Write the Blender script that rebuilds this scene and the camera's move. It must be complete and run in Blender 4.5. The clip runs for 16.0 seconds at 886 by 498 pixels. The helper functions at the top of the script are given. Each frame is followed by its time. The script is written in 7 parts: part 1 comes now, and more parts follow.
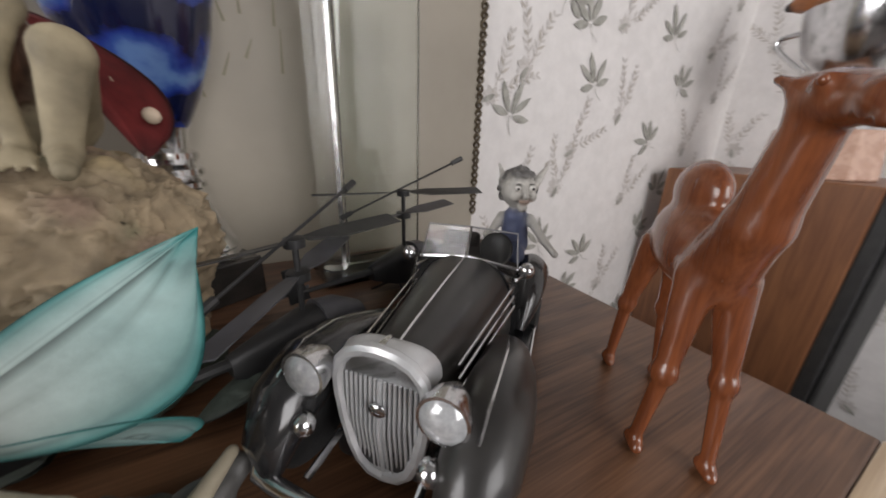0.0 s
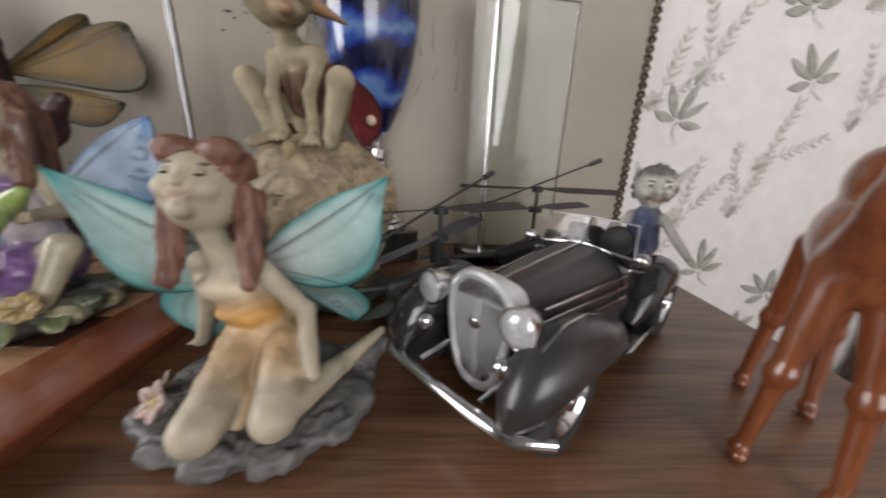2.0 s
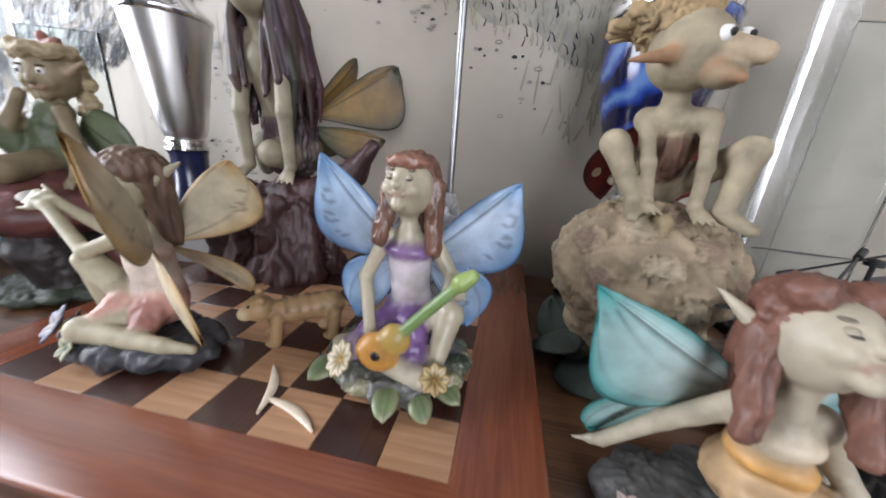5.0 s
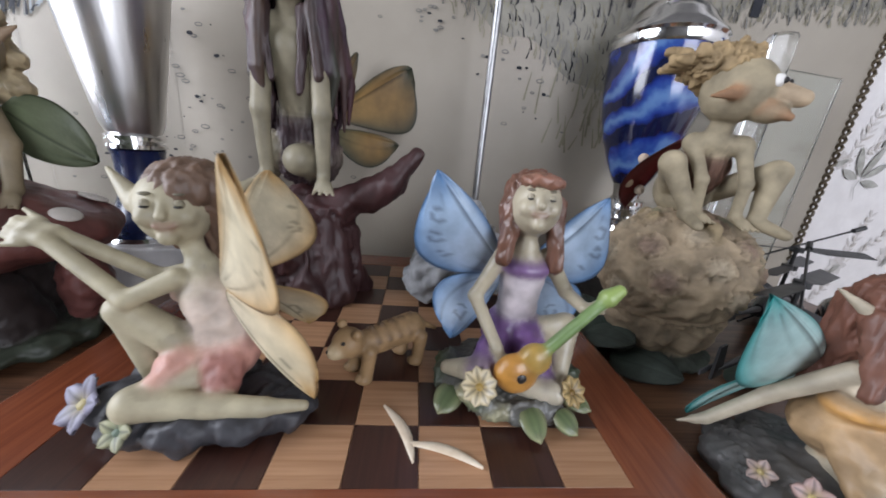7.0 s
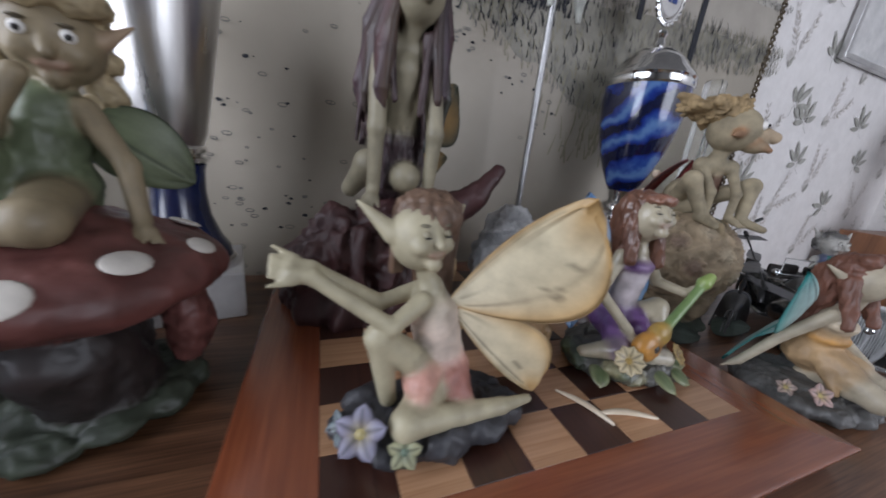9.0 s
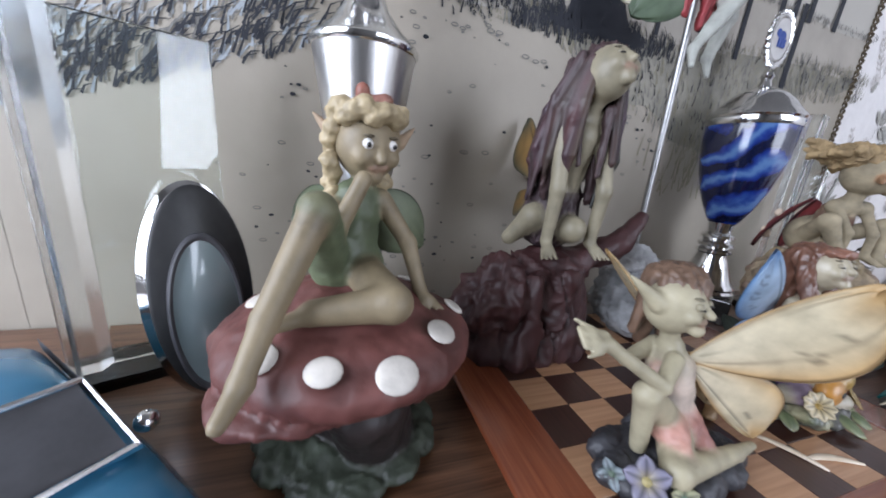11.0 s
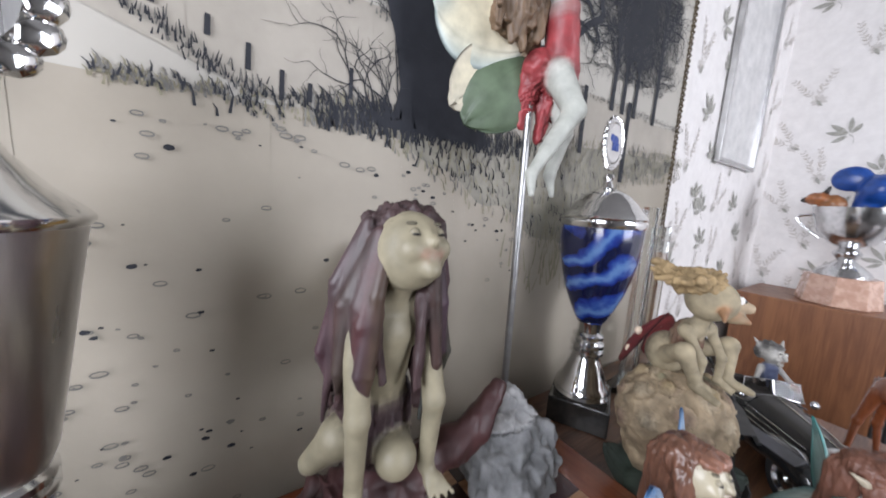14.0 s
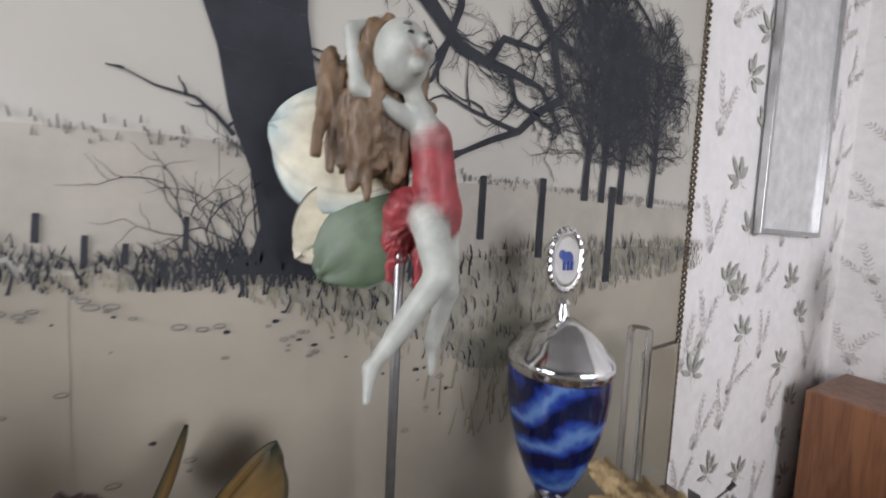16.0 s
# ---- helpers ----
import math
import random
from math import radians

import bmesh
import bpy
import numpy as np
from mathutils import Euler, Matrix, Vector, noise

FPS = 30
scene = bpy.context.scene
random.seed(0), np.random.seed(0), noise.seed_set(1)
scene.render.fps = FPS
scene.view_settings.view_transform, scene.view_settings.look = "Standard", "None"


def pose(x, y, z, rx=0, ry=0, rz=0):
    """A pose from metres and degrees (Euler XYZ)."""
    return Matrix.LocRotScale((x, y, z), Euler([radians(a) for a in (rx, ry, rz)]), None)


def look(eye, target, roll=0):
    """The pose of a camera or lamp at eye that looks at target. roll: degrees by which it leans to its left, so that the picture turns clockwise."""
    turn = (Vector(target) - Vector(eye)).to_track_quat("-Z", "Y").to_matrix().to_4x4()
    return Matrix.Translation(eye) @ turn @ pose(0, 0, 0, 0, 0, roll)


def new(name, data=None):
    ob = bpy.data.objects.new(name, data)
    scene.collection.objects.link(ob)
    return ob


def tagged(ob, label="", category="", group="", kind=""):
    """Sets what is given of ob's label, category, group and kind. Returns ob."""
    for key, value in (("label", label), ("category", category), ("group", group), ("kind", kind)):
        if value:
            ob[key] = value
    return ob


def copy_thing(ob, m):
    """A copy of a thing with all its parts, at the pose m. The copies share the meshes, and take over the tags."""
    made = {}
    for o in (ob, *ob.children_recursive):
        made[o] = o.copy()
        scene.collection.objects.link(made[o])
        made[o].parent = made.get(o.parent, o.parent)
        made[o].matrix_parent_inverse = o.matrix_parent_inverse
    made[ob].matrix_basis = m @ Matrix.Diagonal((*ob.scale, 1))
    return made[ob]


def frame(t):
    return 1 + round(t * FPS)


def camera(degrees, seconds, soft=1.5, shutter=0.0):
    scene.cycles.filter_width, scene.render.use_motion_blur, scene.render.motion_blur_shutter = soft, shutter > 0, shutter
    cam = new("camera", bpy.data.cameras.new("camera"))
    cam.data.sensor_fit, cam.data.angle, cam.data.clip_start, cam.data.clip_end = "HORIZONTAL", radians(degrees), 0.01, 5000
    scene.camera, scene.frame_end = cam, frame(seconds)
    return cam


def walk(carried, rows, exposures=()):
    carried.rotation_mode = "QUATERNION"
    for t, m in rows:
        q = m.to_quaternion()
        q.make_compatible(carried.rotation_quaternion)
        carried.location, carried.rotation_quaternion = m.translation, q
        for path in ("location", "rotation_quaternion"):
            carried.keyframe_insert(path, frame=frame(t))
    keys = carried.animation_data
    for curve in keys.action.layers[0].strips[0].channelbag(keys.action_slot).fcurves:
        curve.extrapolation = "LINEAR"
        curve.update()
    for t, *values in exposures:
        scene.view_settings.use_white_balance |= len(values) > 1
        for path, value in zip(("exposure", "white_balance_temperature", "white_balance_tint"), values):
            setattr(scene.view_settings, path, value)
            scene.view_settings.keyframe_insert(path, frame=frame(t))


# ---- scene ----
cam = camera(108.0, 16.0, soft=1.8, shutter=0.5)
PATH = [
    (0, pose(0.5523, -0.0854, 0.1682, 70.67, -1.79, -28.46)),
    (0.5, pose(0.5735, -0.1060, 0.1723, 71.60, -2.56, -18.98)),
    (1, pose(0.5908, -0.1181, 0.1647, 72.65, -0.61, -14.54)),
    (1.5, pose(0.5964, -0.1316, 0.1553, 72.93, -0.55, -10.62)),
    (2, pose(0.5542, -0.1433, 0.1511, 72.65, -2.25, -1.96)),
    (2.5, pose(0.5195, -0.1451, 0.1489, 71.90, -3.10, 3.16)),
    (3, pose(0.4905, -0.1521, 0.1562, 72.51, -2.56, 6.18)),
    (3.5, pose(0.4467, -0.1513, 0.1715, 72.68, -3.28, 10.86)),
    (4, pose(0.4038, -0.1418, 0.1769, 72.61, -3.57, 13.97)),
    (4.5, pose(0.3716, -0.1356, 0.1799, 72.25, -3.87, 15.07)),
    (5, pose(0.3299, -0.1218, 0.1874, 72.34, -3.75, 11.17)),
    (5.2, pose(0.3186, -0.1140, 0.1938, 71.75, -4.05, 9.48)),
    (7.3, pose(0.1678, -0.1221, 0.1911, 72.66, -5.59, -4.80)),
    (7.5, pose(0.1566, -0.1202, 0.1913, 71.93, -6.45, -3.92)),
    (8, pose(0.1399, -0.1232, 0.1978, 71.82, -6.80, -2.27)),
    (8.5, pose(0.0826, -0.1222, 0.2016, 72.90, -6.85, -10.85)),
    (9, pose(0.0006, -0.1112, 0.1941, 73.51, -6.33, -19.87)),
    (9.5, pose(-0.0401, -0.1192, 0.1982, 73.68, -6.26, -19.82)),
    (10, pose(-0.0919, -0.1351, 0.2122, 74.79, -5.60, -14.93)),
    (10.2, pose(-0.1104, -0.1279, 0.2164, 75.01, -5.25, -15.31)),
    (12.3, pose(-0.1873, -0.0066, 0.2524, 76.90, -4.75, -28.69)),
    (12.5, pose(-0.1652, -0.0007, 0.2667, 78.23, -3.89, -32.22)),
    (13, pose(-0.1078, 0.0090, 0.3031, 79.82, -3.87, -38.24)),
    (13.5, pose(-0.0602, 0.0104, 0.3232, 81.21, -2.96, -37.82)),
    (14, pose(-0.0162, 0.0203, 0.3478, 81.66, -3.40, -33.50)),
    (14.5, pose(0.0110, 0.0224, 0.3722, 81.98, -3.57, -32.15)),
    (15, pose(0.0721, 0.0255, 0.4101, 83.89, -3.38, -31.34)),
    (15.5, pose(0.1237, 0.0150, 0.4424, 85.86, -2.75, -27.82)),
    (16, pose(0.1803, 0.0228, 0.4806, 86.54, -2.79, -25.30)),
]
EXPOSURES = [(0.0, -0.56, 7200, 10), (0.6, -0.39, 7200, 10), (2.0, -0.42, 7200, 10), (3.0, -0.12, 6850, 10), (5.0, 0.00, 6450, 10), (7.5, -0.32, 6350, 10), (8.5, -0.52, 6350, 10), (9.0, -0.82, 6250, 10), (9.5, -0.80, 6250, 10), (10.2, -0.36, 5950, 10), (12.5, -0.32, 6350, 10), (13.5, -0.02, 6450, 10), (14.5, -0.10, 6500, 10), (15.0, -0.18, 6600, 10), (16.0, -0.46, 6750, 10)]
walk(cam, PATH, EXPOSURES)

# ---- light: overcast daylight from windows behind and beside the camera ----
world = bpy.data.worlds.new("world")
scene.world = world
world.use_nodes = True
wn = world.node_tree
sky = wn.nodes.new("ShaderNodeTexSky")
sky.sky_type, sky.sun_disc = "NISHITA", False
sky.sun_elevation, sky.sun_rotation = radians(35), radians(200)
wn.links.new(sky.outputs[0], wn.nodes["Background"].inputs[0])
wn.nodes["Background"].inputs[1].default_value = 0.03


def window_light(name, m, w, h, power):
    lamp = bpy.data.lights.new(name, "AREA")
    lamp.shape, lamp.size, lamp.size_y, lamp.energy, lamp.color = "RECTANGLE", w, h, power, (0.88, 0.905, 1.0)
    ob = new(name, lamp)
    ob.matrix_world = m
    return ob


window_light("window_light_west", look((-1.17, -0.3, 0.6), (0.4, 0.02, 0.2)), 1.05, 1.1, 43)
window_light("window_light_south", look((1.05, -1.76, 0.65), (1.5, 0.4, 0.35)), 1.15, 1.2, 40)


# ---- materials ----
def mat(name, rgb, rough=0.5, metal=0.0, rgb2=None, scale=20.0, stretch=(1, 1, 1), bump=0.0, bump_scale=120.0, coat=0.0, vary=0.0):
    m = bpy.data.materials.new(name)
    m.use_nodes = True
    nt, N = m.node_tree, m.node_tree.nodes
    b = N["Principled BSDF"]
    b.inputs["Roughness"].default_value, b.inputs["Metallic"].default_value = rough, metal
    b.inputs["Coat Weight"].default_value = coat
    b.inputs["Coat Roughness"].default_value = 0.12
    tc, mp = N.new("ShaderNodeTexCoord"), N.new("ShaderNodeMapping")
    mp.inputs["Scale"].default_value = stretch
    nt.links.new(tc.outputs["Object"], mp.inputs[0])
    tex = N.new("ShaderNodeTexNoise")
    tex.inputs["Scale"].default_value, tex.inputs["Detail"].default_value, tex.inputs["Roughness"].default_value = scale, 6, 0.6
    nt.links.new(mp.outputs[0], tex.inputs["Vector"])
    ramp = N.new("ShaderNodeValToRGB")
    ramp.color_ramp.elements[0].position, ramp.color_ramp.elements[1].position = 0.35, 0.68
    c2 = rgb2 or tuple(c * 0.8 for c in rgb)
    ramp.color_ramp.elements[0].color, ramp.color_ramp.elements[1].color = (*c2, 1), (*rgb, 1)
    nt.links.new(tex.outputs[0], ramp.inputs[0])
    out = ramp.outputs[0]
    if vary:
        info, hsv, mr = N.new("ShaderNodeObjectInfo"), N.new("ShaderNodeHueSaturation"), N.new("ShaderNodeMapRange")
        mr.inputs[3].default_value, mr.inputs[4].default_value = 1 - vary, 1 + vary
        nt.links.new(info.outputs["Random"], mr.inputs[0])
        nt.links.new(mr.outputs[0], hsv.inputs["Value"])
        nt.links.new(out, hsv.inputs["Color"])
        out = hsv.outputs[0]
    nt.links.new(out, b.inputs["Base Color"])
    rr = N.new("ShaderNodeMapRange")
    rr.inputs[3].default_value, rr.inputs[4].default_value = max(rough - 0.06, 0.02), min(rough + 0.1, 1)
    nt.links.new(tex.outputs[0], rr.inputs[0])
    nt.links.new(rr.outputs[0], b.inputs["Roughness"])
    if bump:
        t2, bp = N.new("ShaderNodeTexNoise"), N.new("ShaderNodeBump")
        t2.inputs["Scale"].default_value, t2.inputs["Detail"].default_value = bump_scale, 5
        nt.links.new(mp.outputs[0], t2.inputs["Vector"])
        bp.inputs["Strength"].default_value, bp.inputs["Distance"].default_value = bump, 0.002
        nt.links.new(t2.outputs[0], bp.inputs["Height"])
        nt.links.new(bp.outputs[0], b.inputs["Normal"])
    return m


def wood(name, light, dark, along, rough=0.35, ring=9.0, fine=1.0, coat=0.2, vary=0.0):
    """Wood whose grain runs along the axis 'along' (0 x, 1 y, 2 z)."""
    m = bpy.data.materials.new(name)
    m.use_nodes = True
    nt, N = m.node_tree, m.node_tree.nodes
    b = N["Principled BSDF"]
    b.inputs["Coat Weight"].default_value, b.inputs["Coat Roughness"].default_value = coat, 0.2
    tc = N.new("ShaderNodeTexCoord")

    def stretched(s_long, s_cross):
        mp = N.new("ShaderNodeMapping")
        s = [s_cross] * 3
        s[along] = s_long
        mp.inputs["Scale"].default_value = s
        nt.links.new(tc.outputs["Object"], mp.inputs[0])
        return mp.outputs[0]

    n1 = N.new("ShaderNodeTexNoise")
    n1.inputs["Scale"].default_value, n1.inputs["Detail"].default_value, n1.inputs["Distortion"].default_value = ring, 8, 1.4
    nt.links.new(stretched(0.5, 5.0), n1.inputs["Vector"])
    n2 = N.new("ShaderNodeTexNoise")
    n2.inputs["Scale"].default_value, n2.inputs["Detail"].default_value = 60 * fine, 4
    nt.links.new(stretched(0.25, 9.0), n2.inputs["Vector"])
    mix = N.new("ShaderNodeMath")
    mix.operation = "MULTIPLY_ADD"
    mix.inputs[1].default_value = 0.45
    nt.links.new(n2.outputs[0], mix.inputs[0])
    sc = N.new("ShaderNodeMath")
    sc.operation = "MULTIPLY"
    sc.inputs[1].default_value = 0.6
    nt.links.new(n1.outputs[0], sc.inputs[0])
    nt.links.new(sc.outputs[0], mix.inputs[2])
    ramp = N.new("ShaderNodeValToRGB")
    ramp.color_ramp.elements[0].position, ramp.color_ramp.elements[1].position = 0.38, 0.66
    ramp.color_ramp.elements[0].color, ramp.color_ramp.elements[1].color = (*dark, 1), (*light, 1)
    nt.links.new(mix.outputs[0], ramp.inputs[0])
    out = ramp.outputs[0]
    if vary:
        info, hsv, mr = N.new("ShaderNodeObjectInfo"), N.new("ShaderNodeHueSaturation"), N.new("ShaderNodeMapRange")
        mr.inputs[3].default_value, mr.inputs[4].default_value = 1 - vary, 1 + vary
        nt.links.new(info.outputs["Random"], mr.inputs[0])
        nt.links.new(mr.outputs[0], hsv.inputs["Value"])
        nt.links.new(out, hsv.inputs["Color"])
        out = hsv.outputs[0]
    nt.links.new(out, b.inputs["Base Color"])
    rr, bp = N.new("ShaderNodeMapRange"), N.new("ShaderNodeBump")
    rr.inputs[3].default_value, rr.inputs[4].default_value = rough + 0.12, rough - 0.05
    nt.links.new(mix.outputs[0], rr.inputs[0])
    nt.links.new(rr.outputs[0], b.inputs["Roughness"])
    bp.inputs["Strength"].default_value, bp.inputs["Distance"].default_value = 0.25, 0.0006
    nt.links.new(mix.outputs[0], bp.inputs["Height"])
    nt.links.new(bp.outputs[0], b.inputs["Normal"])
    return m


def painted(name, rough=0.5, bump=0.25, coat=0.0, grain=420.0, wear=0.16):
    """Hand-painted resin: the paint's colours lie in the mesh attribute 'paint'."""
    m = bpy.data.materials.new(name)
    m.use_nodes = True
    nt, N = m.node_tree, m.node_tree.nodes
    b = N["Principled BSDF"]
    b.inputs["Coat Weight"].default_value, b.inputs["Coat Roughness"].default_value = coat, 0.25
    at, tc = N.new("ShaderNodeAttribute"), N.new("ShaderNodeTexCoord")
    at.attribute_name = "paint"
    n1, n2 = N.new("ShaderNodeTexNoise"), N.new("ShaderNodeTexNoise")
    n1.inputs["Scale"].default_value, n1.inputs["Detail"].default_value = 55, 6
    n2.inputs["Scale"].default_value, n2.inputs["Detail"].default_value = grain, 4
    nt.links.new(tc.outputs["Object"], n1.inputs["Vector"])
    nt.links.new(tc.outputs["Object"], n2.inputs["Vector"])
    mr, hsv = N.new("ShaderNodeMapRange"), N.new("ShaderNodeHueSaturation")
    mr.inputs[1].default_value, mr.inputs[2].default_value = 0.3, 0.7
    mr.inputs[3].default_value, mr.inputs[4].default_value = 1 - wear * 1.6, 1 + wear
    nt.links.new(n1.outputs[0], mr.inputs[0])
    nt.links.new(mr.outputs[0], hsv.inputs["Value"])
    nt.links.new(at.outputs["Color"], hsv.inputs["Color"])
    nt.links.new(hsv.outputs[0], b.inputs["Base Color"])
    rr, bp = N.new("ShaderNodeMapRange"), N.new("ShaderNodeBump")
    rr.inputs[3].default_value, rr.inputs[4].default_value = rough - 0.1, rough + 0.15
    nt.links.new(n1.outputs[0], rr.inputs[0])
    nt.links.new(rr.outputs[0], b.inputs["Roughness"])
    bp.inputs["Strength"].default_value, bp.inputs["Distance"].default_value = bump, 0.0008
    nt.links.new(n2.outputs[0], bp.inputs["Height"])
    nt.links.new(bp.outputs[0], b.inputs["Normal"])
    return m


def glass(name, tint=(0.93, 0.98, 0.96), rough=0.02):
    m = bpy.data.materials.new(name)
    m.use_nodes = True
    b = m.node_tree.nodes["Principled BSDF"]
    b.inputs["Base Color"].default_value = (*tint, 1)
    b.inputs["Transmission Weight"].default_value, b.inputs["Roughness"].default_value, b.inputs["IOR"].default_value = 1.0, rough, 1.45
    return m


RESIN = painted("painted_resin", rough=0.5, coat=0.05)
RESIN_GLOSSY = painted("glossy_painted_resin", rough=0.34, coat=0.25, bump=0.2)
ROUGH_RESIN = painted("rough_painted_resin", rough=0.75, bump=0.7, grain=260, wear=0.24)
CAMEL_WOOD = wood("carved_polished_wood", (0.22, 0.066, 0.025), (0.12, 0.034, 0.013), 2, rough=0.22, ring=16, coat=0.5)
OAK_TOP = wood("oak_veneer_top", (0.2, 0.097, 0.051), (0.055, 0.024, 0.012), 0, rough=0.34, ring=7, coat=0.25)
OAK_PALE = wood("oak_veneer_edge", (0.42, 0.31, 0.2), (0.26, 0.17, 0.1), 0, rough=0.4)
FRAME_WOOD = wood("reddish_lacquered_wood", (0.235, 0.07, 0.03), (0.15, 0.04, 0.018), 0, rough=0.2, ring=14, coat=0.6)
FRAME_WOOD_Y = wood("reddish_lacquered_wood_across", (0.235, 0.07, 0.03), (0.15, 0.04, 0.018), 1, rough=0.2, ring=14, coat=0.6)
SQ_LIGHT = wood("pale_square_veneer", (0.47, 0.27, 0.15), (0.33, 0.17, 0.085), 0, rough=0.3, ring=18, coat=0.3, vary=0.1)
SQ_DARK = wood("dark_square_veneer", (0.055, 0.021, 0.014), (0.028, 0.011, 0.008), 1, rough=0.28, ring=18, coat=0.3, vary=0.15)
SPEAKER_WOOD = wood("walnut_veneer", (0.27, 0.115, 0.05), (0.16, 0.06, 0.026), 2, rough=0.42, ring=8)
SILVER = mat("polished_silver", (0.86, 0.86, 0.86), 0.1, 1.0, (0.78, 0.78, 0.78), 30)
BRUSHED = mat("brushed_silver", (0.66, 0.65, 0.64), 0.27, 1.0, (0.56, 0.55, 0.54), 60, (1, 1, 0.05), 0.08, 400)
CHROME = mat("dusty_chrome", (0.75, 0.75, 0.76), 0.16, 1.0, (0.6, 0.6, 0.61), 90)
DULL_METAL = mat("dull_grey_metal", (0.4, 0.4, 0.4), 0.35, 1.0, (0.3, 0.3, 0.3), 60)
NAVY = mat("navy_enamel", (0.012, 0.02, 0.07), 0.2, 0.0, (0.008, 0.012, 0.04), 40, coat=0.5)
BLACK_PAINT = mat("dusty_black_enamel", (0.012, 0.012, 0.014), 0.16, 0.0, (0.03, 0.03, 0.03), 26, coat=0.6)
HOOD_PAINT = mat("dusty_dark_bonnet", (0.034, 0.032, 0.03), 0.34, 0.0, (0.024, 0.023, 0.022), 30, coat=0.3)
RUBBER = mat("black_rubber", (0.02, 0.02, 0.02), 0.75, 0.0, (0.03, 0.03, 0.03), 80, bump=0.3)
BLACK_PLASTIC = mat("black_plastic", (0.02, 0.02, 0.021), 0.42, 0.0, (0.032, 0.032, 0.032), 50)
GREY_PLASTIC = mat("grey_plastic", (0.09, 0.09, 0.1), 0.45, 0.0, (0.06, 0.06, 0.065), 50)
BLACK_MARBLE = mat("black_marble", (0.02, 0.019, 0.018), 0.15, 0.0, (0.05, 0.045, 0.04), 35, coat=0.3)
PINK_MARBLE = mat("pink_marble", (0.62, 0.42, 0.33), 0.25, 0.0, (0.45, 0.27, 0.2), 45, coat=0.3)
WHITE_MARBLE = mat("white_marble", (0.62, 0.6, 0.58), 0.3, 0.0, (0.48, 0.46, 0.45), 30)
CAR_BLUE = mat("blue_car_enamel", (0.045, 0.2, 0.34), 0.18, 0.15, (0.04, 0.17, 0.3), 30, coat=0.6)
BINDER_BLUE = mat("blue_binder_card", (0.02, 0.06, 0.3), 0.4, 0.0, (0.015, 0.05, 0.24), 25)
PAPER = mat("white_paper", (0.8, 0.8, 0.79), 0.7, 0.0, (0.74, 0.74, 0.73), 12)
IVORY = mat("ivory_sliver", (0.75, 0.66, 0.52), 0.4, 0.0, (0.62, 0.5, 0.36), 90)
CLEAR_GLASS = glass("clear_glass", (0.95, 0.97, 0.96), 0.22)
GREEN_GLASS = glass("greenish_glass", (0.93, 0.98, 0.955))
WINDOW_GLASS = glass("model_windscreen_glass", (0.93, 0.95, 0.95), 0.06)
INTERIOR = mat("dark_leatherette", (0.035, 0.028, 0.025), 0.6, 0.0, (0.025, 0.02, 0.018), 60)


def stone_blue():
    """Blue lacquer with lighter swirling bands, on the trophy bowl."""
    m = mat("blue_swirled_lacquer", (0.02, 0.05, 0.32), 0.12, 0.0, coat=0.7)
    nt, N = m.node_tree, m.node_tree.nodes
    tc, mp, w, r = N.new("ShaderNodeTexCoord"), N.new("ShaderNodeMapping"), N.new("ShaderNodeTexWave"), N.new("ShaderNodeValToRGB")
    mp.inputs["Rotation"].default_value = (0.35, 0.3, 0)
    nt.links.new(tc.outputs["Object"], mp.inputs[0])
    nt.links.new(mp.outputs[0], w.inputs["Vector"])
    w.bands_direction = "Z"
    w.inputs["Scale"].default_value, w.inputs["Distortion"].default_value, w.inputs["Detail"].default_value, w.inputs["Detail Scale"].default_value = 6.5, 7, 6, 1.9
    e = r.color_ramp.elements
    e[0].position, e[0].color = 0.2, (0.005, 0.008, 0.035, 1)
    e[1].position, e[1].color = 1.0, (0.1, 0.19, 0.4, 1)
    bright = e.new(0.8)
    bright.color = (0.03, 0.075, 0.27, 1)
    mid = e.new(0.5)
    mid.color = (0.012, 0.03, 0.2, 1)
    nt.links.new(w.outputs[0], r.inputs[0])
    nt.links.new(r.outputs[0], N["Principled BSDF"].inputs["Base Color"])
    return m


BLUE_SWIRL = stone_blue()


# ---- mesh helpers ----
def part(name, bm, material, parent=None, label="", smooth=True):
    me = bpy.data.meshes.new(name)
    bmesh.ops.recalc_face_normals(bm, faces=bm.faces)
    for f in bm.faces:
        f.smooth = smooth
    bm.to_mesh(me)
    bm.free()
    me.materials.append(material)
    ob = new(name, me)
    if smooth:
        me.set_sharp_from_angle(angle=radians(38))
    if parent:
        ob.parent = parent
    if label:
        ob["label"] = label
    return ob


def thing(name, m, label, category, group="", kind=""):
    ob = new(name)
    ob.empty_display_size = 0.02
    ob.matrix_world = m
    return tagged(ob, label, category, group, kind)


def box(lo, hi, bevel=0.0, segs=2, bm=None):
    bm2 = bmesh.new()
    bmesh.ops.create_cube(bm2, size=1)
    for v in bm2.verts:
        v.co = [lo[a] if v.co[a] < 0 else hi[a] for a in range(3)]
    if bevel:
        bmesh.ops.bevel(bm2, geom=bm2.edges[:], offset=bevel, segments=segs, affect="EDGES", profile=0.5)
    return join(bm, bm2)


def join(bm, other):
    if bm is None:
        return other
    me = bpy.data.meshes.new("tmp")
    other.to_mesh(me)
    other.free()
    bm.from_mesh(me)
    bpy.data.meshes.remove(me)
    return bm


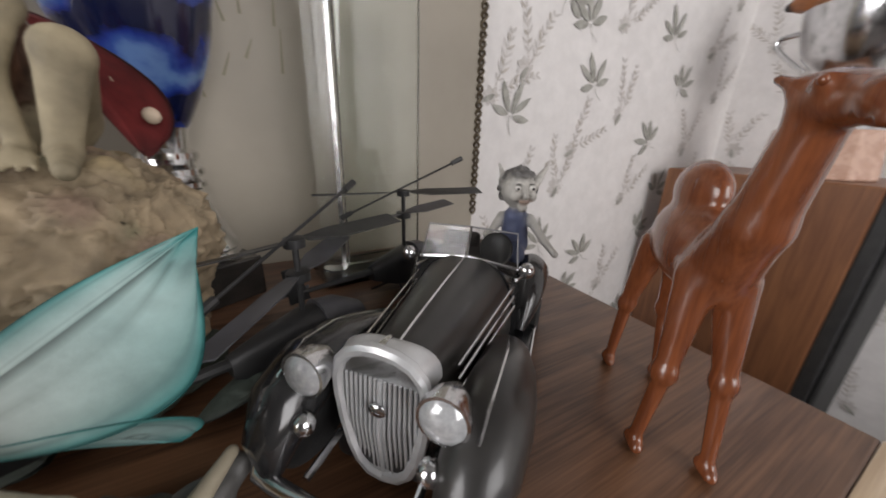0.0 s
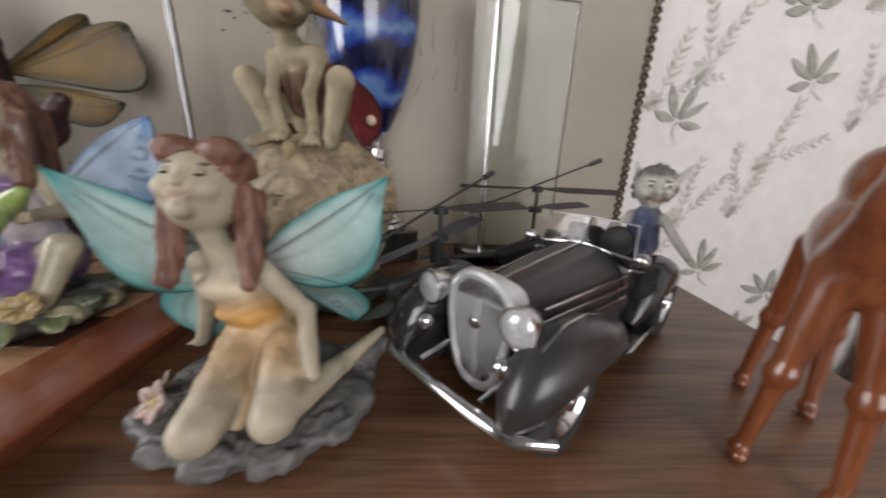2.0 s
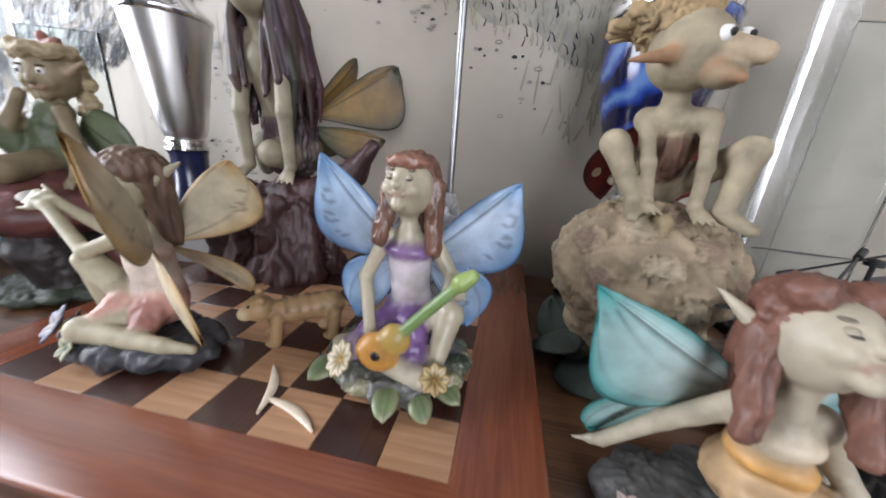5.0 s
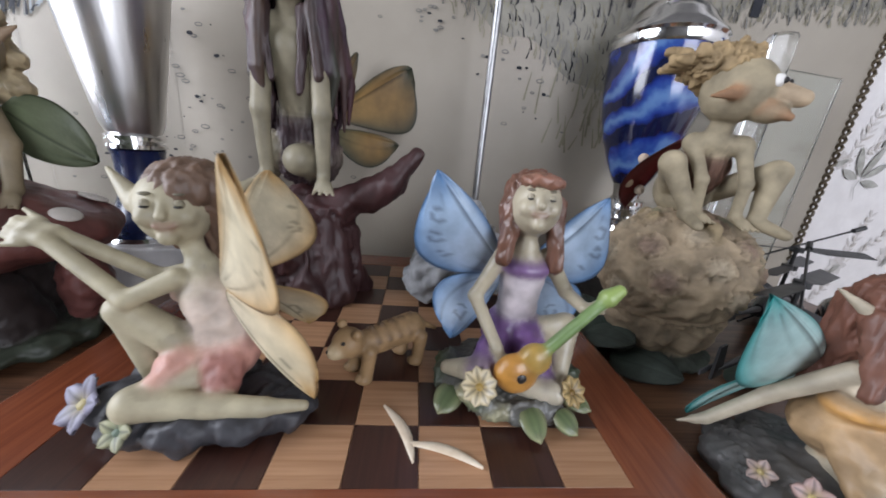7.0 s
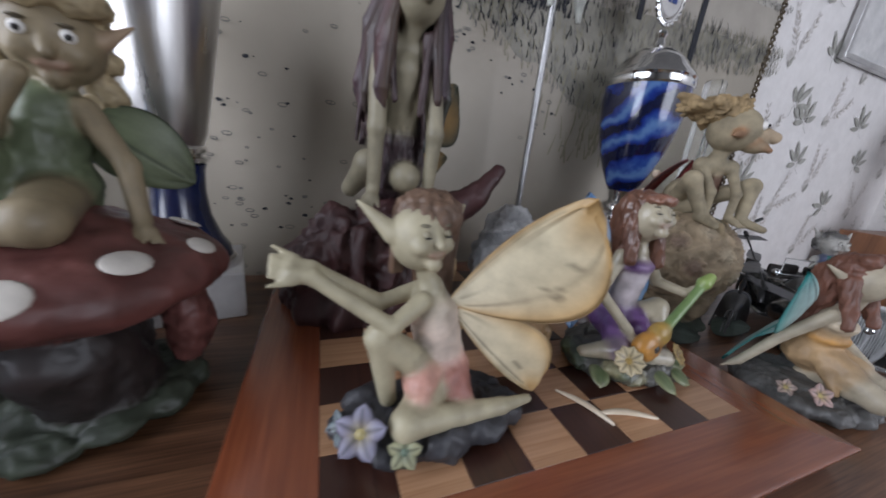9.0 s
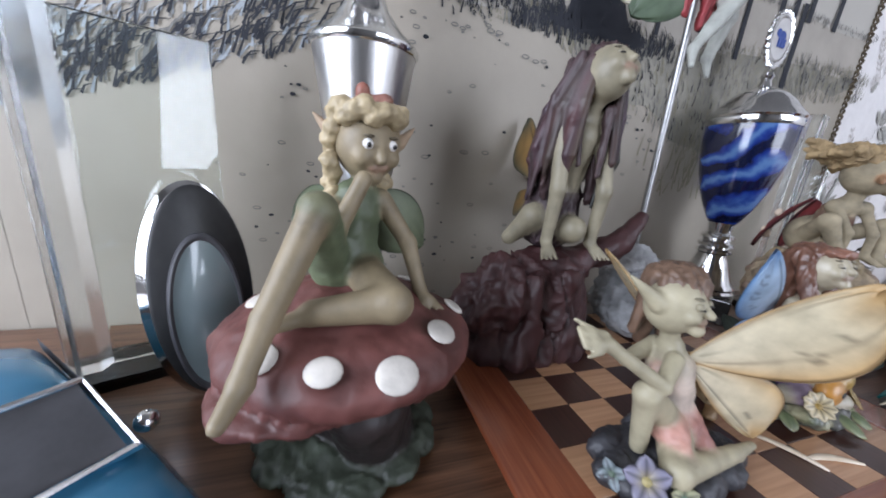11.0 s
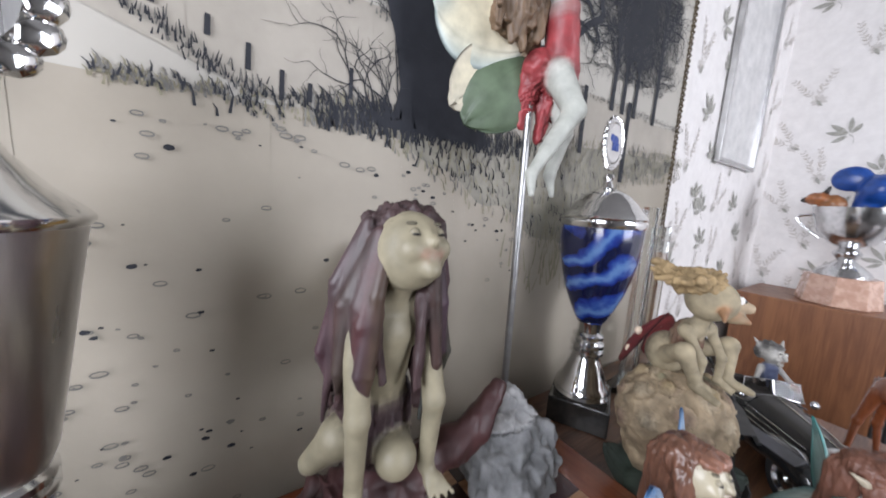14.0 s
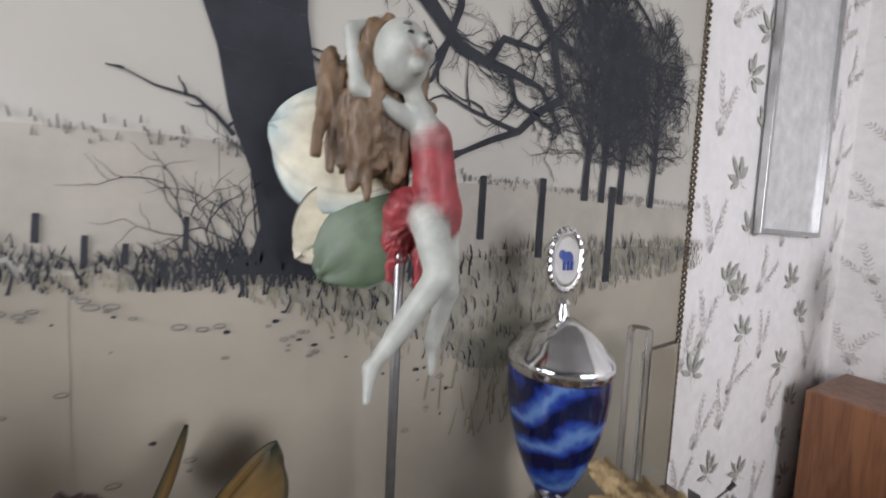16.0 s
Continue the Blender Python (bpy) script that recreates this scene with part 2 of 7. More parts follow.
def lathe(profile, n=40, m=None, bm=None, squash=1.0):
    b = bmesh.new()
    rings = []
    for r, z in profile:
        rings.append([b.verts.new((r * math.cos(2 * math.pi * i / n), squash * r * math.sin(2 * math.pi * i / n), z)) for i in range(n)] if r > 1e-6 else [b.verts.new((0, 0, z))])
    for a, c in zip(rings, rings[1:]):
        for i in range(n):
            j = (i + 1) % n
            if len(a) == 1 and len(c) > 1:
                b.faces.new((a[0], c[i], c[j]))
            elif len(c) == 1 and len(a) > 1:
                b.faces.new((a[i], a[j], c[0]))
            elif len(a) > 1:
                b.faces.new((a[i], a[j], c[j], c[i]))
    for ring in (rings[0], rings[-1]):
        if len(ring) > 1:
            b.faces.new(ring)
    if m is not None:
        b.transform(m)
    return join(bm, b)


def tube(points, radii, n=10, bm=None):
    """A tube through points; radii one number or one a point."""
    b = bmesh.new()
    P = [Vector(p) for p in points]
    R = radii if hasattr(radii, "__len__") else [radii] * len(P)
    rings = []
    up = None
    for i, p in enumerate(P):
        d = (P[min(i + 1, len(P) - 1)] - P[max(i - 1, 0)]).normalized()
        if up is None:
            up = d.orthogonal().normalized()
        up = (up - d * up.dot(d)).normalized()
        side = d.cross(up)
        rings.append([b.verts.new(p + R[i] * (math.cos(2 * math.pi * k / n) * up + math.sin(2 * math.pi * k / n) * side)) for k in range(n)])
    for a, c in zip(rings, rings[1:]):
        for k in range(n):
            b.faces.new((a[k], a[(k + 1) % n], c[(k + 1) % n], c[k]))
    b.faces.new(rings[0])
    b.faces.new(rings[-1])
    return join(bm, b)


def ball(c, r, bm=None, seg=16):
    b = bmesh.new()
    bmesh.ops.create_uvsphere(b, u_segments=seg, v_segments=max(6, seg // 2), radius=1)
    rr = r if hasattr(r, "__len__") else (r, r, r)
    for v in b.verts:
        v.co = Vector((v.co.x * rr[0], v.co.y * rr[1], v.co.z * rr[2])) + Vector(c)
    return join(bm, b)


def arc(p0, p1, bulge, n=8):
    """Points from p0 to p1, pushed out by the vector bulge in the middle."""
    p0, p1, bulge = Vector(p0), Vector(p1), Vector(bulge)
    return [p0.lerp(p1, i / n) + bulge * math.sin(math.pi * i / n) for i in range(n + 1)]


# ---- sculpted figures: smooth unions of limbs and lumps, meshed as one skin ----
def surface_net(g, lo, h):
    inside = g < 0
    nx, ny, nz = g.shape
    cs = np.zeros((nx - 1, ny - 1, nz - 1), np.int8)
    for dx in (0, 1):
        for dy in (0, 1):
            for dz in (0, 1):
                cs += inside[dx:nx - 1 + dx, dy:ny - 1 + dy, dz:nz - 1 + dz]
    act = np.argwhere((cs > 0) & (cs < 8))
    ids = -np.ones(cs.shape, np.int64)
    ids[tuple(act.T)] = np.arange(len(act))
    acc, cnt = np.zeros((len(act), 3)), np.zeros(len(act))
    corners = [np.array(c) for c in ((0, 0, 0), (1, 0, 0), (0, 1, 0), (1, 1, 0), (0, 0, 1), (1, 0, 1), (0, 1, 1), (1, 1, 1))]
    for a in range(8):
        for b in range(a + 1, 8):
            d = corners[b] - corners[a]
            if np.abs(d).sum() != 1:
                continue
            ga, gb = g[tuple((act + corners[a]).T)], g[tuple((act + corners[b]).T)]
            cross = (ga < 0) != (gb < 0)
            t = np.where(cross, ga / np.where(cross, ga - gb, 1), 0)
            acc += np.where(cross[:, None], corners[a] + t[:, None] * d, 0)
            cnt += cross
    V = (act + acc / cnt[:, None]) * h + lo
    faces = []
    for ax in range(3):
        o1, o2 = [a for a in range(3) if a != ax]
        s0, s1 = [slice(None)] * 3, [slice(None)] * 3
        s0[ax], s1[ax] = slice(0, -1), slice(1, None)
        ch = inside[tuple(s0)] != inside[tuple(s1)]
        e = np.argwhere(ch)
        e = e[(e[:, o1] > 0) & (e[:, o2] > 0) & (e[:, o1] < g.shape[o1] - 1) & (e[:, o2] < g.shape[o2] - 1)]
        flip = inside[tuple(e.T)]
        q = []
        for d1, d2 in ((1, 1), (0, 1), (0, 0), (1, 0)):
            c = e.copy()
            c[:, o1] -= d1
            c[:, o2] -= d2
            q.append(ids[tuple(c.T)])
        q = np.stack(q, 1)
        if ax == 1:
            flip = ~flip
        q[~flip] = q[~flip][:, ::-1]
        faces.append(q)
    return V, np.concatenate(faces)


def limb(a, b, ra, rb, col, rough=0.0, grain=(60, 60, 60)):
    return ("limb", a, b, ra, rb, col, rough, grain)


def lump(c, r, col, rough=0.0, grain=(60, 60, 60), turn=(0, 0, 0)):
    return ("lump", c, r if hasattr(r, "__len__") else (r, r, r), turn, None, col, rough, grain)


def sculpt(prims, h=0.0014, blend=0.003):
    """Vertices, faces and colours of the smooth union of the given limbs and lumps."""
    los, his = [], []
    for p in prims:
        if p[0] == "limb":
            r = max(p[3], p[4])
            los.append(np.minimum(p[1], p[2]) - r)
            his.append(np.maximum(p[1], p[2]) + r)
        else:
            r = max(p[2])
            los.append(np.array(p[1]) - r)
            his.append(np.array(p[1]) + r)
    lo, hi = np.min(los, 0) - 4 * h - blend, np.max(his, 0) + 4 * h + blend
    n = np.ceil((hi - lo) / h).astype(int) + 1
    g = np.full(n, 1.0, np.float32)
    col, wsum = np.zeros((*n, 3), np.float32), np.full(n, 1e-12, np.float32)
    rgh = np.zeros((*n, 4), np.float32)
    for p, l, u in zip(prims, los, his):
        i0 = np.maximum(np.floor((l - lo) / h - 5).astype(int), 0)
        i1 = np.minimum(np.ceil((u - lo) / h + 6).astype(int), n)
        sl = tuple(slice(a, b) for a, b in zip(i0, i1))
        ax = [lo[k] + h * np.arange(i0[k], i1[k]) for k in range(3)]
        X = np.stack(np.meshgrid(*ax, indexing="ij"), -1).astype(np.float32)
        if p[0] == "limb":
            a, b = np.array(p[1], np.float32), np.array(p[2], np.float32)
            ab = b - a
            t = np.clip(((X - a) @ ab) / max(float(ab @ ab), 1e-12), 0, 1)
            d = np.linalg.norm(X - a - t[..., None] * ab, axis=-1) - (p[3] + (p[4] - p[3]) * t)
        else:
            R = np.array(Euler([radians(q) for q in p[3]]).to_matrix(), np.float32)
            q = (X - np.array(p[1], np.float32)) @ R
            r = np.array(p[2], np.float32)
            k0 = np.linalg.norm(q / r, axis=-1)
            k1 = np.linalg.norm(q / (r * r), axis=-1)
            d = np.where(k1 > 1e-9, k0 * (k0 - 1) / np.maximum(k1, 1e-9), -float(min(r)))
        o = g[sl]
        hh = np.clip(0.5 + 0.5 * (o - d) / blend, 0, 1)
        g[sl] = o * (1 - hh) + d * hh - blend * hh * (1 - hh)
        w = np.exp(np.clip(-d / 0.0011, -30, 12))
        wsum[sl] += w
        col[sl] += w[..., None] * np.array(p[5][:3], np.float32)
        rgh[sl] += w[..., None] * np.array((p[6], *[s * p[6] for s in p[7]]), np.float32)
    V, F = surface_net(g, lo, h)
    idx = tuple(np.clip(np.round((V - lo) / h).astype(int), 0, n - 1).T)
    C = col[idx] / wsum[idx][:, None]
    Q = rgh[idx] / wsum[idx][:, None]
    # surface relief along the normal; the colour is darker in hollows, lighter on ridges
    e1, e2 = V[F[:, 2]] - V[F[:, 0]], V[F[:, 3]] - V[F[:, 1]]
    fn = np.cross(e1, e2)
    N = np.zeros_like(V)
    for k in range(4):
        np.add.at(N, F[:, k], fn)
    N /= np.maximum(np.linalg.norm(N, axis=1), 1e-12)[:, None]
    for i in np.where(Q[:, 0] > 1e-5)[0]:
        a = Q[i, 0]
        s = Q[i, 1:] / a
        v = V[i]
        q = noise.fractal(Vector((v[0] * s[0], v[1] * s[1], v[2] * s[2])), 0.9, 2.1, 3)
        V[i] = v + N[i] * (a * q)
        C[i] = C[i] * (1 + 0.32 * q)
    return V, F.tolist(), np.clip(C, 0, 1)


def wing(root, tip, side, width, c_root, c_mid, c_edge, veins=6, bulge=0.004, thick=0.0011, shape=1.45, back=0.2, dots=None, nu=34, nv=26, point=0.5):
    """One lobe of a moulded wing: a thin curved sheet from root to tip, wider on the given side, with sunk veins that fan from the root."""
    root, tip, side = Vector(root), Vector(tip), Vector(side)
    ax = tip - root
    L = ax.length
    d = ax.normalized()
    s = (side - d * side.dot(d)).normalized()
    nrm = d.cross(s)
    V, C = [], []
    for face in (1, -1):
        for i in range(nu + 1):
            u = i / nu
            wv = 1.35 * max(math.sin(math.pi * min(u ** shape, 1)), 0) ** (point if u ** shape > 0.5 else 0.5) * width
            for j in range(nv + 1):
                v = j / nv * 2 - 1
                off = v * wv if v > 0 else v * wv * back
                scal = 1 + 0.03 * math.sin(v * 9 + u * 3)
                vein = 0.0
                q = (v * 0.5 + 0.5) * veins
                f = abs(q - round(q)) * wv * 2 / veins
                if f < 0.0011 and 0.08 < u < 0.9:
                    vein = 1 - f / 0.0011
                p = root + d * (L * u * scal) + s * off + nrm * (bulge * math.sin(math.pi * u) * (1 - v * v * 0.6) + face * (thick * (1 - 0.7 * abs(v) ** 4) - 0.0004 * vein))
                e = max(abs(v) ** 3, max(0, (u - 0.72) / 0.28) ** 1.5)
                m = min(1, u * 1.7)
                c = [(a * (1 - m) + b * m) * (1 - e) + k * e for a, b, k in zip(c_root, c_mid, c_edge)]
                if dots:
                    for du, dv, dr in dots:
                        rr = math.hypot((u - du) * L, (v - dv) * wv)
                        if abs(rr - dr) < 0.0009:
                            vein = max(vein, 0.8)
                c = [k * (1 - 0.6 * vein) for k in c]
                V.append(p)
                C.append(c)
    n1 = (nu + 1) * (nv + 1)
    F = []
    for i in range(nu):
        for j in range(nv):
            a = i * (nv + 1) + j
            F.append((a, a + nv + 1, a + nv + 2, a + 1))
            F.append((n1 + a, n1 + a + 1, n1 + a + nv + 2, n1 + a + nv + 1))
    rim = [i * (nv + 1) for i in range(nu + 1)] + [nu * (nv + 1) + j for j in range(1, nv + 1)] + [i * (nv + 1) + nv for i in range(nu - 1, -1, -1)] + [j for j in range(nv - 1, 0, -1)]
    for a, b in zip(rim, rim[1:] + rim[:1]):
        F.append((a, b, n1 + b, n1 + a))
    return np.array([list(p) for p in V]), F, np.array(C)


def dot(c, r, col, n=10):
    """A small painted bead, such as an eye."""
    V, F = [], []
    rr = r if hasattr(r, "__len__") else (r, r, r)
    for i in range(n // 2 + 1):
        th = math.pi * i / (n // 2)
        for j in range(n):
            ph = 2 * math.pi * j / n
            V.append((c[0] + rr[0] * math.sin(th) * math.cos(ph), c[1] + rr[1] * math.sin(th) * math.sin(ph), c[2] + rr[2] * math.cos(th)))
    for i in range(n // 2):
        for j in range(n):
            a, b = i * n + j, i * n + (j + 1) % n
            F.append((a, a + n, b + n, b))
    return np.array(V), F, np.tile(np.array(col), (len(V), 1))


def petals(c, r, n, col, core, tilt=0.3, up=(0, 0, 1)):
    """A small moulded flower of n petals round a core."""
    out = [dot(c, (r * 0.3, r * 0.3, r * 0.22), core)]
    upv = Vector(up).normalized()
    a0 = upv.orthogonal().normalized()
    b0 = upv.cross(a0)
    for i in range(n):
        a = 2 * math.pi * i / n
        d = a0 * math.cos(a) + b0 * math.sin(a)
        out.append(wing(c, Vector(c) + d * r + upv * (r * tilt), upv.cross(d), r * 0.32, core, col, col, 2, r * 0.12, r * 0.06, 0.8, 1.0, None, 6, 6))
    return out


def figure(name, base, pieces, material, label, category, group=""):
    """One mesh out of several sculpted pieces, given in the world and kept relative to its base."""
    V, F, C, n = [], [], [], 0
    for v, f, c in pieces:
        V.append(np.asarray(v, float) - np.array(base))
        F += [tuple(i + n for i in q) for q in f]
        C.append(c)
        n += len(v)
    V, C = np.concatenate(V), np.concatenate(C)
    me = bpy.data.meshes.new(name)
    me.from_pydata(V.tolist(), [], F)
    me.update()
    at = me.attributes.new("paint", "FLOAT_COLOR", "POINT")
    at.data.foreach_set("color", np.concatenate([np.clip(C, 0, 1), np.ones((len(C), 1))], 1).astype(np.float32).ravel())
    me.polygons.foreach_set("use_smooth", np.ones(len(me.polygons), bool))
    me.materials.append(material)
    ob = new(name, me)
    ob.location = base
    return tagged(ob, label, category, group)


# ---- the room ----
WALL_Y, EAST_X, WEST_X, SOUTH_Y, FLOOR_Z, CEIL_Z = 0.386, 1.69, -1.2, -1.8, -0.86, 1.55
MURAL_GROUND = mat("printed_mural_paper", (0.375, 0.336, 0.275), 0.5, 0.0, (0.315, 0.28, 0.226), 5, bump=0.05, bump_scale=300)
MURAL_SKY = mat("printed_mural_sky", (0.48, 0.457, 0.412), 0.5, 0.0, (0.42, 0.397, 0.352), 3, bump=0.05, bump_scale=300)
MURAL_HILL = mat("printed_mural_hill", (0.42, 0.385, 0.33), 0.5, 0.0, (0.34, 0.31, 0.265), 14)
MURAL_INK = mat("dark_mural_ink", (0.012, 0.014, 0.02), 0.75, 0.0, (0.022, 0.024, 0.032), 30)
MURAL_GREY = mat("grey_mural_ink", (0.2, 0.19, 0.17), 0.5, 0.0, (0.13, 0.125, 0.115), 30)
MURAL_OLIVE = mat("olive_mural_ink", (0.27, 0.25, 0.17), 0.5, 0.0, (0.2, 0.18, 0.12), 30)
MURAL_WASH = mat("faded_grass_mural_wash", (0.3, 0.28, 0.225), 0.5, 0.0, (0.2, 0.19, 0.155), 22)
MURAL_BLUE = mat("blue_grey_mural_ink", (0.4, 0.43, 0.45), 0.5, 0.0, (0.3, 0.33, 0.36), 30)
WALLPAPER = mat("off_white_wallpaper", (0.78, 0.755, 0.74), 0.6, 0.0, (0.71, 0.685, 0.67), 40, bump=0.12, bump_scale=500)
PRINT_LEAF = mat("grey_green_leaf_print", (0.25, 0.247, 0.215), 0.6, 0.0, (0.43, 0.42, 0.385), 90)
PRINT_PALE = mat("pale_mauve_petal_print", (0.52, 0.49, 0.465), 0.6, 0.0, (0.63, 0.6, 0.58), 60)
PRINT_TAN = mat("tan_flower_print", (0.44, 0.4, 0.355), 0.6, 0.0, (0.55, 0.51, 0.47), 60)
# dark grey on the unseen walls and ceiling, to cut bounced light
PLASTER = mat("darkened_plaster", (0.2, 0.195, 0.19), 0.8, 0.0, (0.17, 0.165, 0.16), 8, bump=0.1)
FLOORING = mat("grey_carpet", (0.16, 0.14, 0.13), 0.95, 0.0, (0.1, 0.09, 0.085), 60, bump=0.5, bump_scale=400)
BRAID = mat("dull_gold_braid", (0.16, 0.125, 0.075), 0.45, 0.3, (0.08, 0.06, 0.04), 200)
ALU = mat("aluminium_frame", (0.6, 0.6, 0.6), 0.3, 1.0, (0.5, 0.5, 0.5), 40)


def wall(name, lo, hi, material, label):
    return tagged(part(name, box(lo, hi), material, None, "", False), label, "wall", kind="structure")


MURAL_X = 0.868
wall("wall_north", (WEST_X - 0.1, WALL_Y, FLOOR_Z), (EAST_X + 0.1, WALL_Y + 0.1, CEIL_Z), WALLPAPER, "off-white floral wallpaper on the long back wall")
wall("wall_east", (EAST_X, SOUTH_Y, FLOOR_Z), (EAST_X + 0.1, WALL_Y, CEIL_Z), WALLPAPER, "off-white floral wallpaper on the end wall")
tagged(part("ceiling", box((WEST_X - 0.1, SOUTH_Y - 0.1, CEIL_Z), (EAST_X + 0.1, WALL_Y + 0.1, CEIL_Z + 0.1)), PLASTER, None, "", False), "plain unseen plaster ceiling, darkened to cut bounced light", "ceiling", kind="structure")
tagged(part("floor", box((WEST_X - 0.1, SOUTH_Y - 0.1, FLOOR_Z - 0.1), (EAST_X + 0.1, WALL_Y + 0.1, FLOOR_Z)), FLOORING, None, "", False), "grey carpeted floor", "floor", kind="structure")


def wall_with_window(name, axis, at, a0, a1, w0, w1, z0, z1, label):
    """A wall 0.1 m thick with one opening from w0 to w1 and z0 to z1."""
    bm = None
    for (p, q, r, s) in ((a0, w0, FLOOR_Z, CEIL_Z), (w1, a1, FLOOR_Z, CEIL_Z), (w0, w1, FLOOR_Z, z0), (w0, w1, z1, CEIL_Z)):
        lo, hi = ((at, p, r), (at + 0.1, q, s)) if axis == 0 else ((p, at, r), (q, at + 0.1, s))
        bm = box(lo, hi, bm=bm)
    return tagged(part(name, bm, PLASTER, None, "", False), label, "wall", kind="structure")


wall_with_window("wall_west", 0, WEST_X - 0.1, SOUTH_Y, WALL_Y, -1.1, 0.26, 0.0, 1.3, "unseen plastered wall with a window opening, darkened to cut bounced light")
wall_with_window("wall_south", 1, SOUTH_Y - 0.1, WEST_X - 0.1, EAST_X + 0.1, 0.4, 1.62, 0.0, 1.3, "unseen plastered wall with a wide window opening, darkened to cut bounced light")


class Flat:
    """Flat printed shapes on a wall, collected as polygons; to_world turns (u, z) into a place."""

    def __init__(self):
        self.V, self.F = [], []

    def poly(self, pts):
        n = len(self.V)
        self.V += pts
        self.F.append(tuple(range(n, n + len(pts))))

    def stroke(self, pts, w0, w1):
        n = len(pts)
        left, right = [], []
        for i, (x, z) in enumerate(pts):
            a, b = pts[max(i - 1, 0)], pts[min(i + 1, n - 1)]
            dx, dz = b[0] - a[0], b[1] - a[1]
            ln = math.hypot(dx, dz) or 1
            w = (w0 + (w1 - w0) * i / (n - 1)) / 2
            left.append((x - dz / ln * w, z + dx / ln * w))
            right.append((x + dz / ln * w, z - dx / ln * w))
        for i in range(n - 1):
            self.poly([left[i], left[i + 1], right[i + 1], right[i]])

    def blob(self, x, z, rx, rz, rng, n=9, rough=0.25, turn=0.0):
        c, s = math.cos(turn), math.sin(turn)
        pts = []
        for i in range(n):
            a = 2 * math.pi * i / n
            k = 1 + rng.uniform(-rough, rough)
            u, v = rx * k * math.cos(a), rz * k * math.sin(a)
            pts.append((x + u * c - v * s, z + u * s + v * c))
        self.poly(pts)

    def make(self, name, material, label, axis, at, parent=None):
        me = bpy.data.meshes.new(name)
        D = {}
        for k, f in enumerate(self.F):
            for i in f:
                D[i] = at - (k * 7 % 61) * 6e-6
        V = [(x, D[i], z) if axis == 1 else (D[i], x, z) for i, (x, z) in enumerate(self.V)]
        me.from_pydata(V, [], self.F)
        me.materials.append(material)
        ob = new(name, me)
        if parent:
            ob.parent = parent
            if label:
                ob["label"] = label
            return ob
        return tagged(ob, label, "wall print", kind="structure")


rng = random.Random(7)
mural = thing("wall_mural", pose(0, 0, 0), "large printed country landscape with tree, fence and sandy field", "wall mural", kind="structure")
bm = bmesh.new()
box((WEST_X, WALL_Y - 0.0035, FLOOR_Z), (MURAL_X, WALL_Y, CEIL_Z), bm=bm)
part("sky_paper", bm, MURAL_SKY, mural, "", False)


def crest(x):
    """The near hill's skyline on the mural."""
    if x < 0.03:
        return 0.429 - 0.09 * max(0, -0.12 - x) - 0.2 * max(0, -0.3 - x)
    return 0.43 + 0.012 * math.sin((x - 0.03) * 9) if x < 0.3 else 0.436 + 0.03 * math.sin((x - 0.3) * 3)


def edge(x):
    """Where the rough grass ends and the bare field begins."""
    pts = [(-1.3, 0.14), (-0.62, 0.2), (-0.4, 0.27), (-0.22, 0.335), (-0.12, 0.4), (0.0, 0.415), (0.1, 0.415), (0.164, 0.398), (0.22, 0.366), (0.27, 0.34), (0.32, 0.325), (0.38, 0.297), (0.44, 0.265), (0.48, 0.27), (0.54, 0.34), (0.6, 0.39), (0.92, 0.43)]
    for (a, b), (c, d) in zip(pts, pts[1:]):
        if a <= x <= c:
            return b + (d - b) * (x - a) / (c - a)
    return 0.3


field = Flat()
xs = [WEST_X + 0.02 * i for i in range(int((MURAL_X - WEST_X) / 0.02))] + [MURAL_X - 0.001]
for a, b in zip(xs, xs[1:]):
    field.poly([(a, FLOOR_Z), (b, FLOOR_Z), (b, crest(b)), (a, crest(a))])
field.make("field_paper", MURAL_GROUND, "", 1, WALL_Y - 0.0042, mural)
hill = Flat()
for a, b in zip(xs, xs[1:]):
    if a > -0.6:
        t0 = 0.545 + 0.006 * math.sin(a * 14)
        t1 = 0.545 + 0.006 * math.sin(b * 14)
        lo = lambda x: crest(x) if x > 0.03 else crest(x) + 0.22 * min(1, max(0, (0.03 - x) / 0.25)) * 0.4
        if t0 > lo(a):
            hill.poly([(a, lo(a)), (b, lo(b)), (b, t1), (a, t0)])
hill.make("far_hill", MURAL_HILL, "", 1, WALL_Y - 0.0046, mural)

ink, grey, olive, blue = Flat(), Flat(), Flat(), Flat()
# great trunk, leaning, and its boughs
tr = [(0.215, 0.428, 0.17), (0.204, 0.448, 0.115), (0.2, 0.475, 0.092), (0.187, 0.527, 0.083), (0.168, 0.579, 0.08), (0.159, 0.634, 0.08), (0.148, 0.682, 0.088), (0.14, 0.76, 0.105), (0.135, 0.85, 0.125), (0.13, 1.0, 0.16), (0.13, 1.5, 0.16)]
for (x0, z0, w0), (x1, z1, w1) in zip(tr, tr[1:]):
    ink.poly([(x0 - w0 / 2, z0), (x0 + w0 / 2, z0), (x1 + w1 / 2, z1), (x1 - w1 / 2, z1)])


def bough(flat, x, z, ang, ln, w, depth):
    pts = [(x, z)]
    a = ang
    for i in range(5):
        a += rng.uniform(-0.55, 0.55)
        x, z = x + math.cos(a) * ln / 5, z + math.sin(a) * ln / 5
        pts.append((x, z))
        if depth > 0 and i > 0 and rng.random() < 0.75:
            bough(flat, x, z, a + rng.choice((-1, 1)) * rng.uniform(0.4, 1.0), ln * 0.55, w * 0.5, depth - 1)
    flat.stroke(pts, w, w * 0.35)


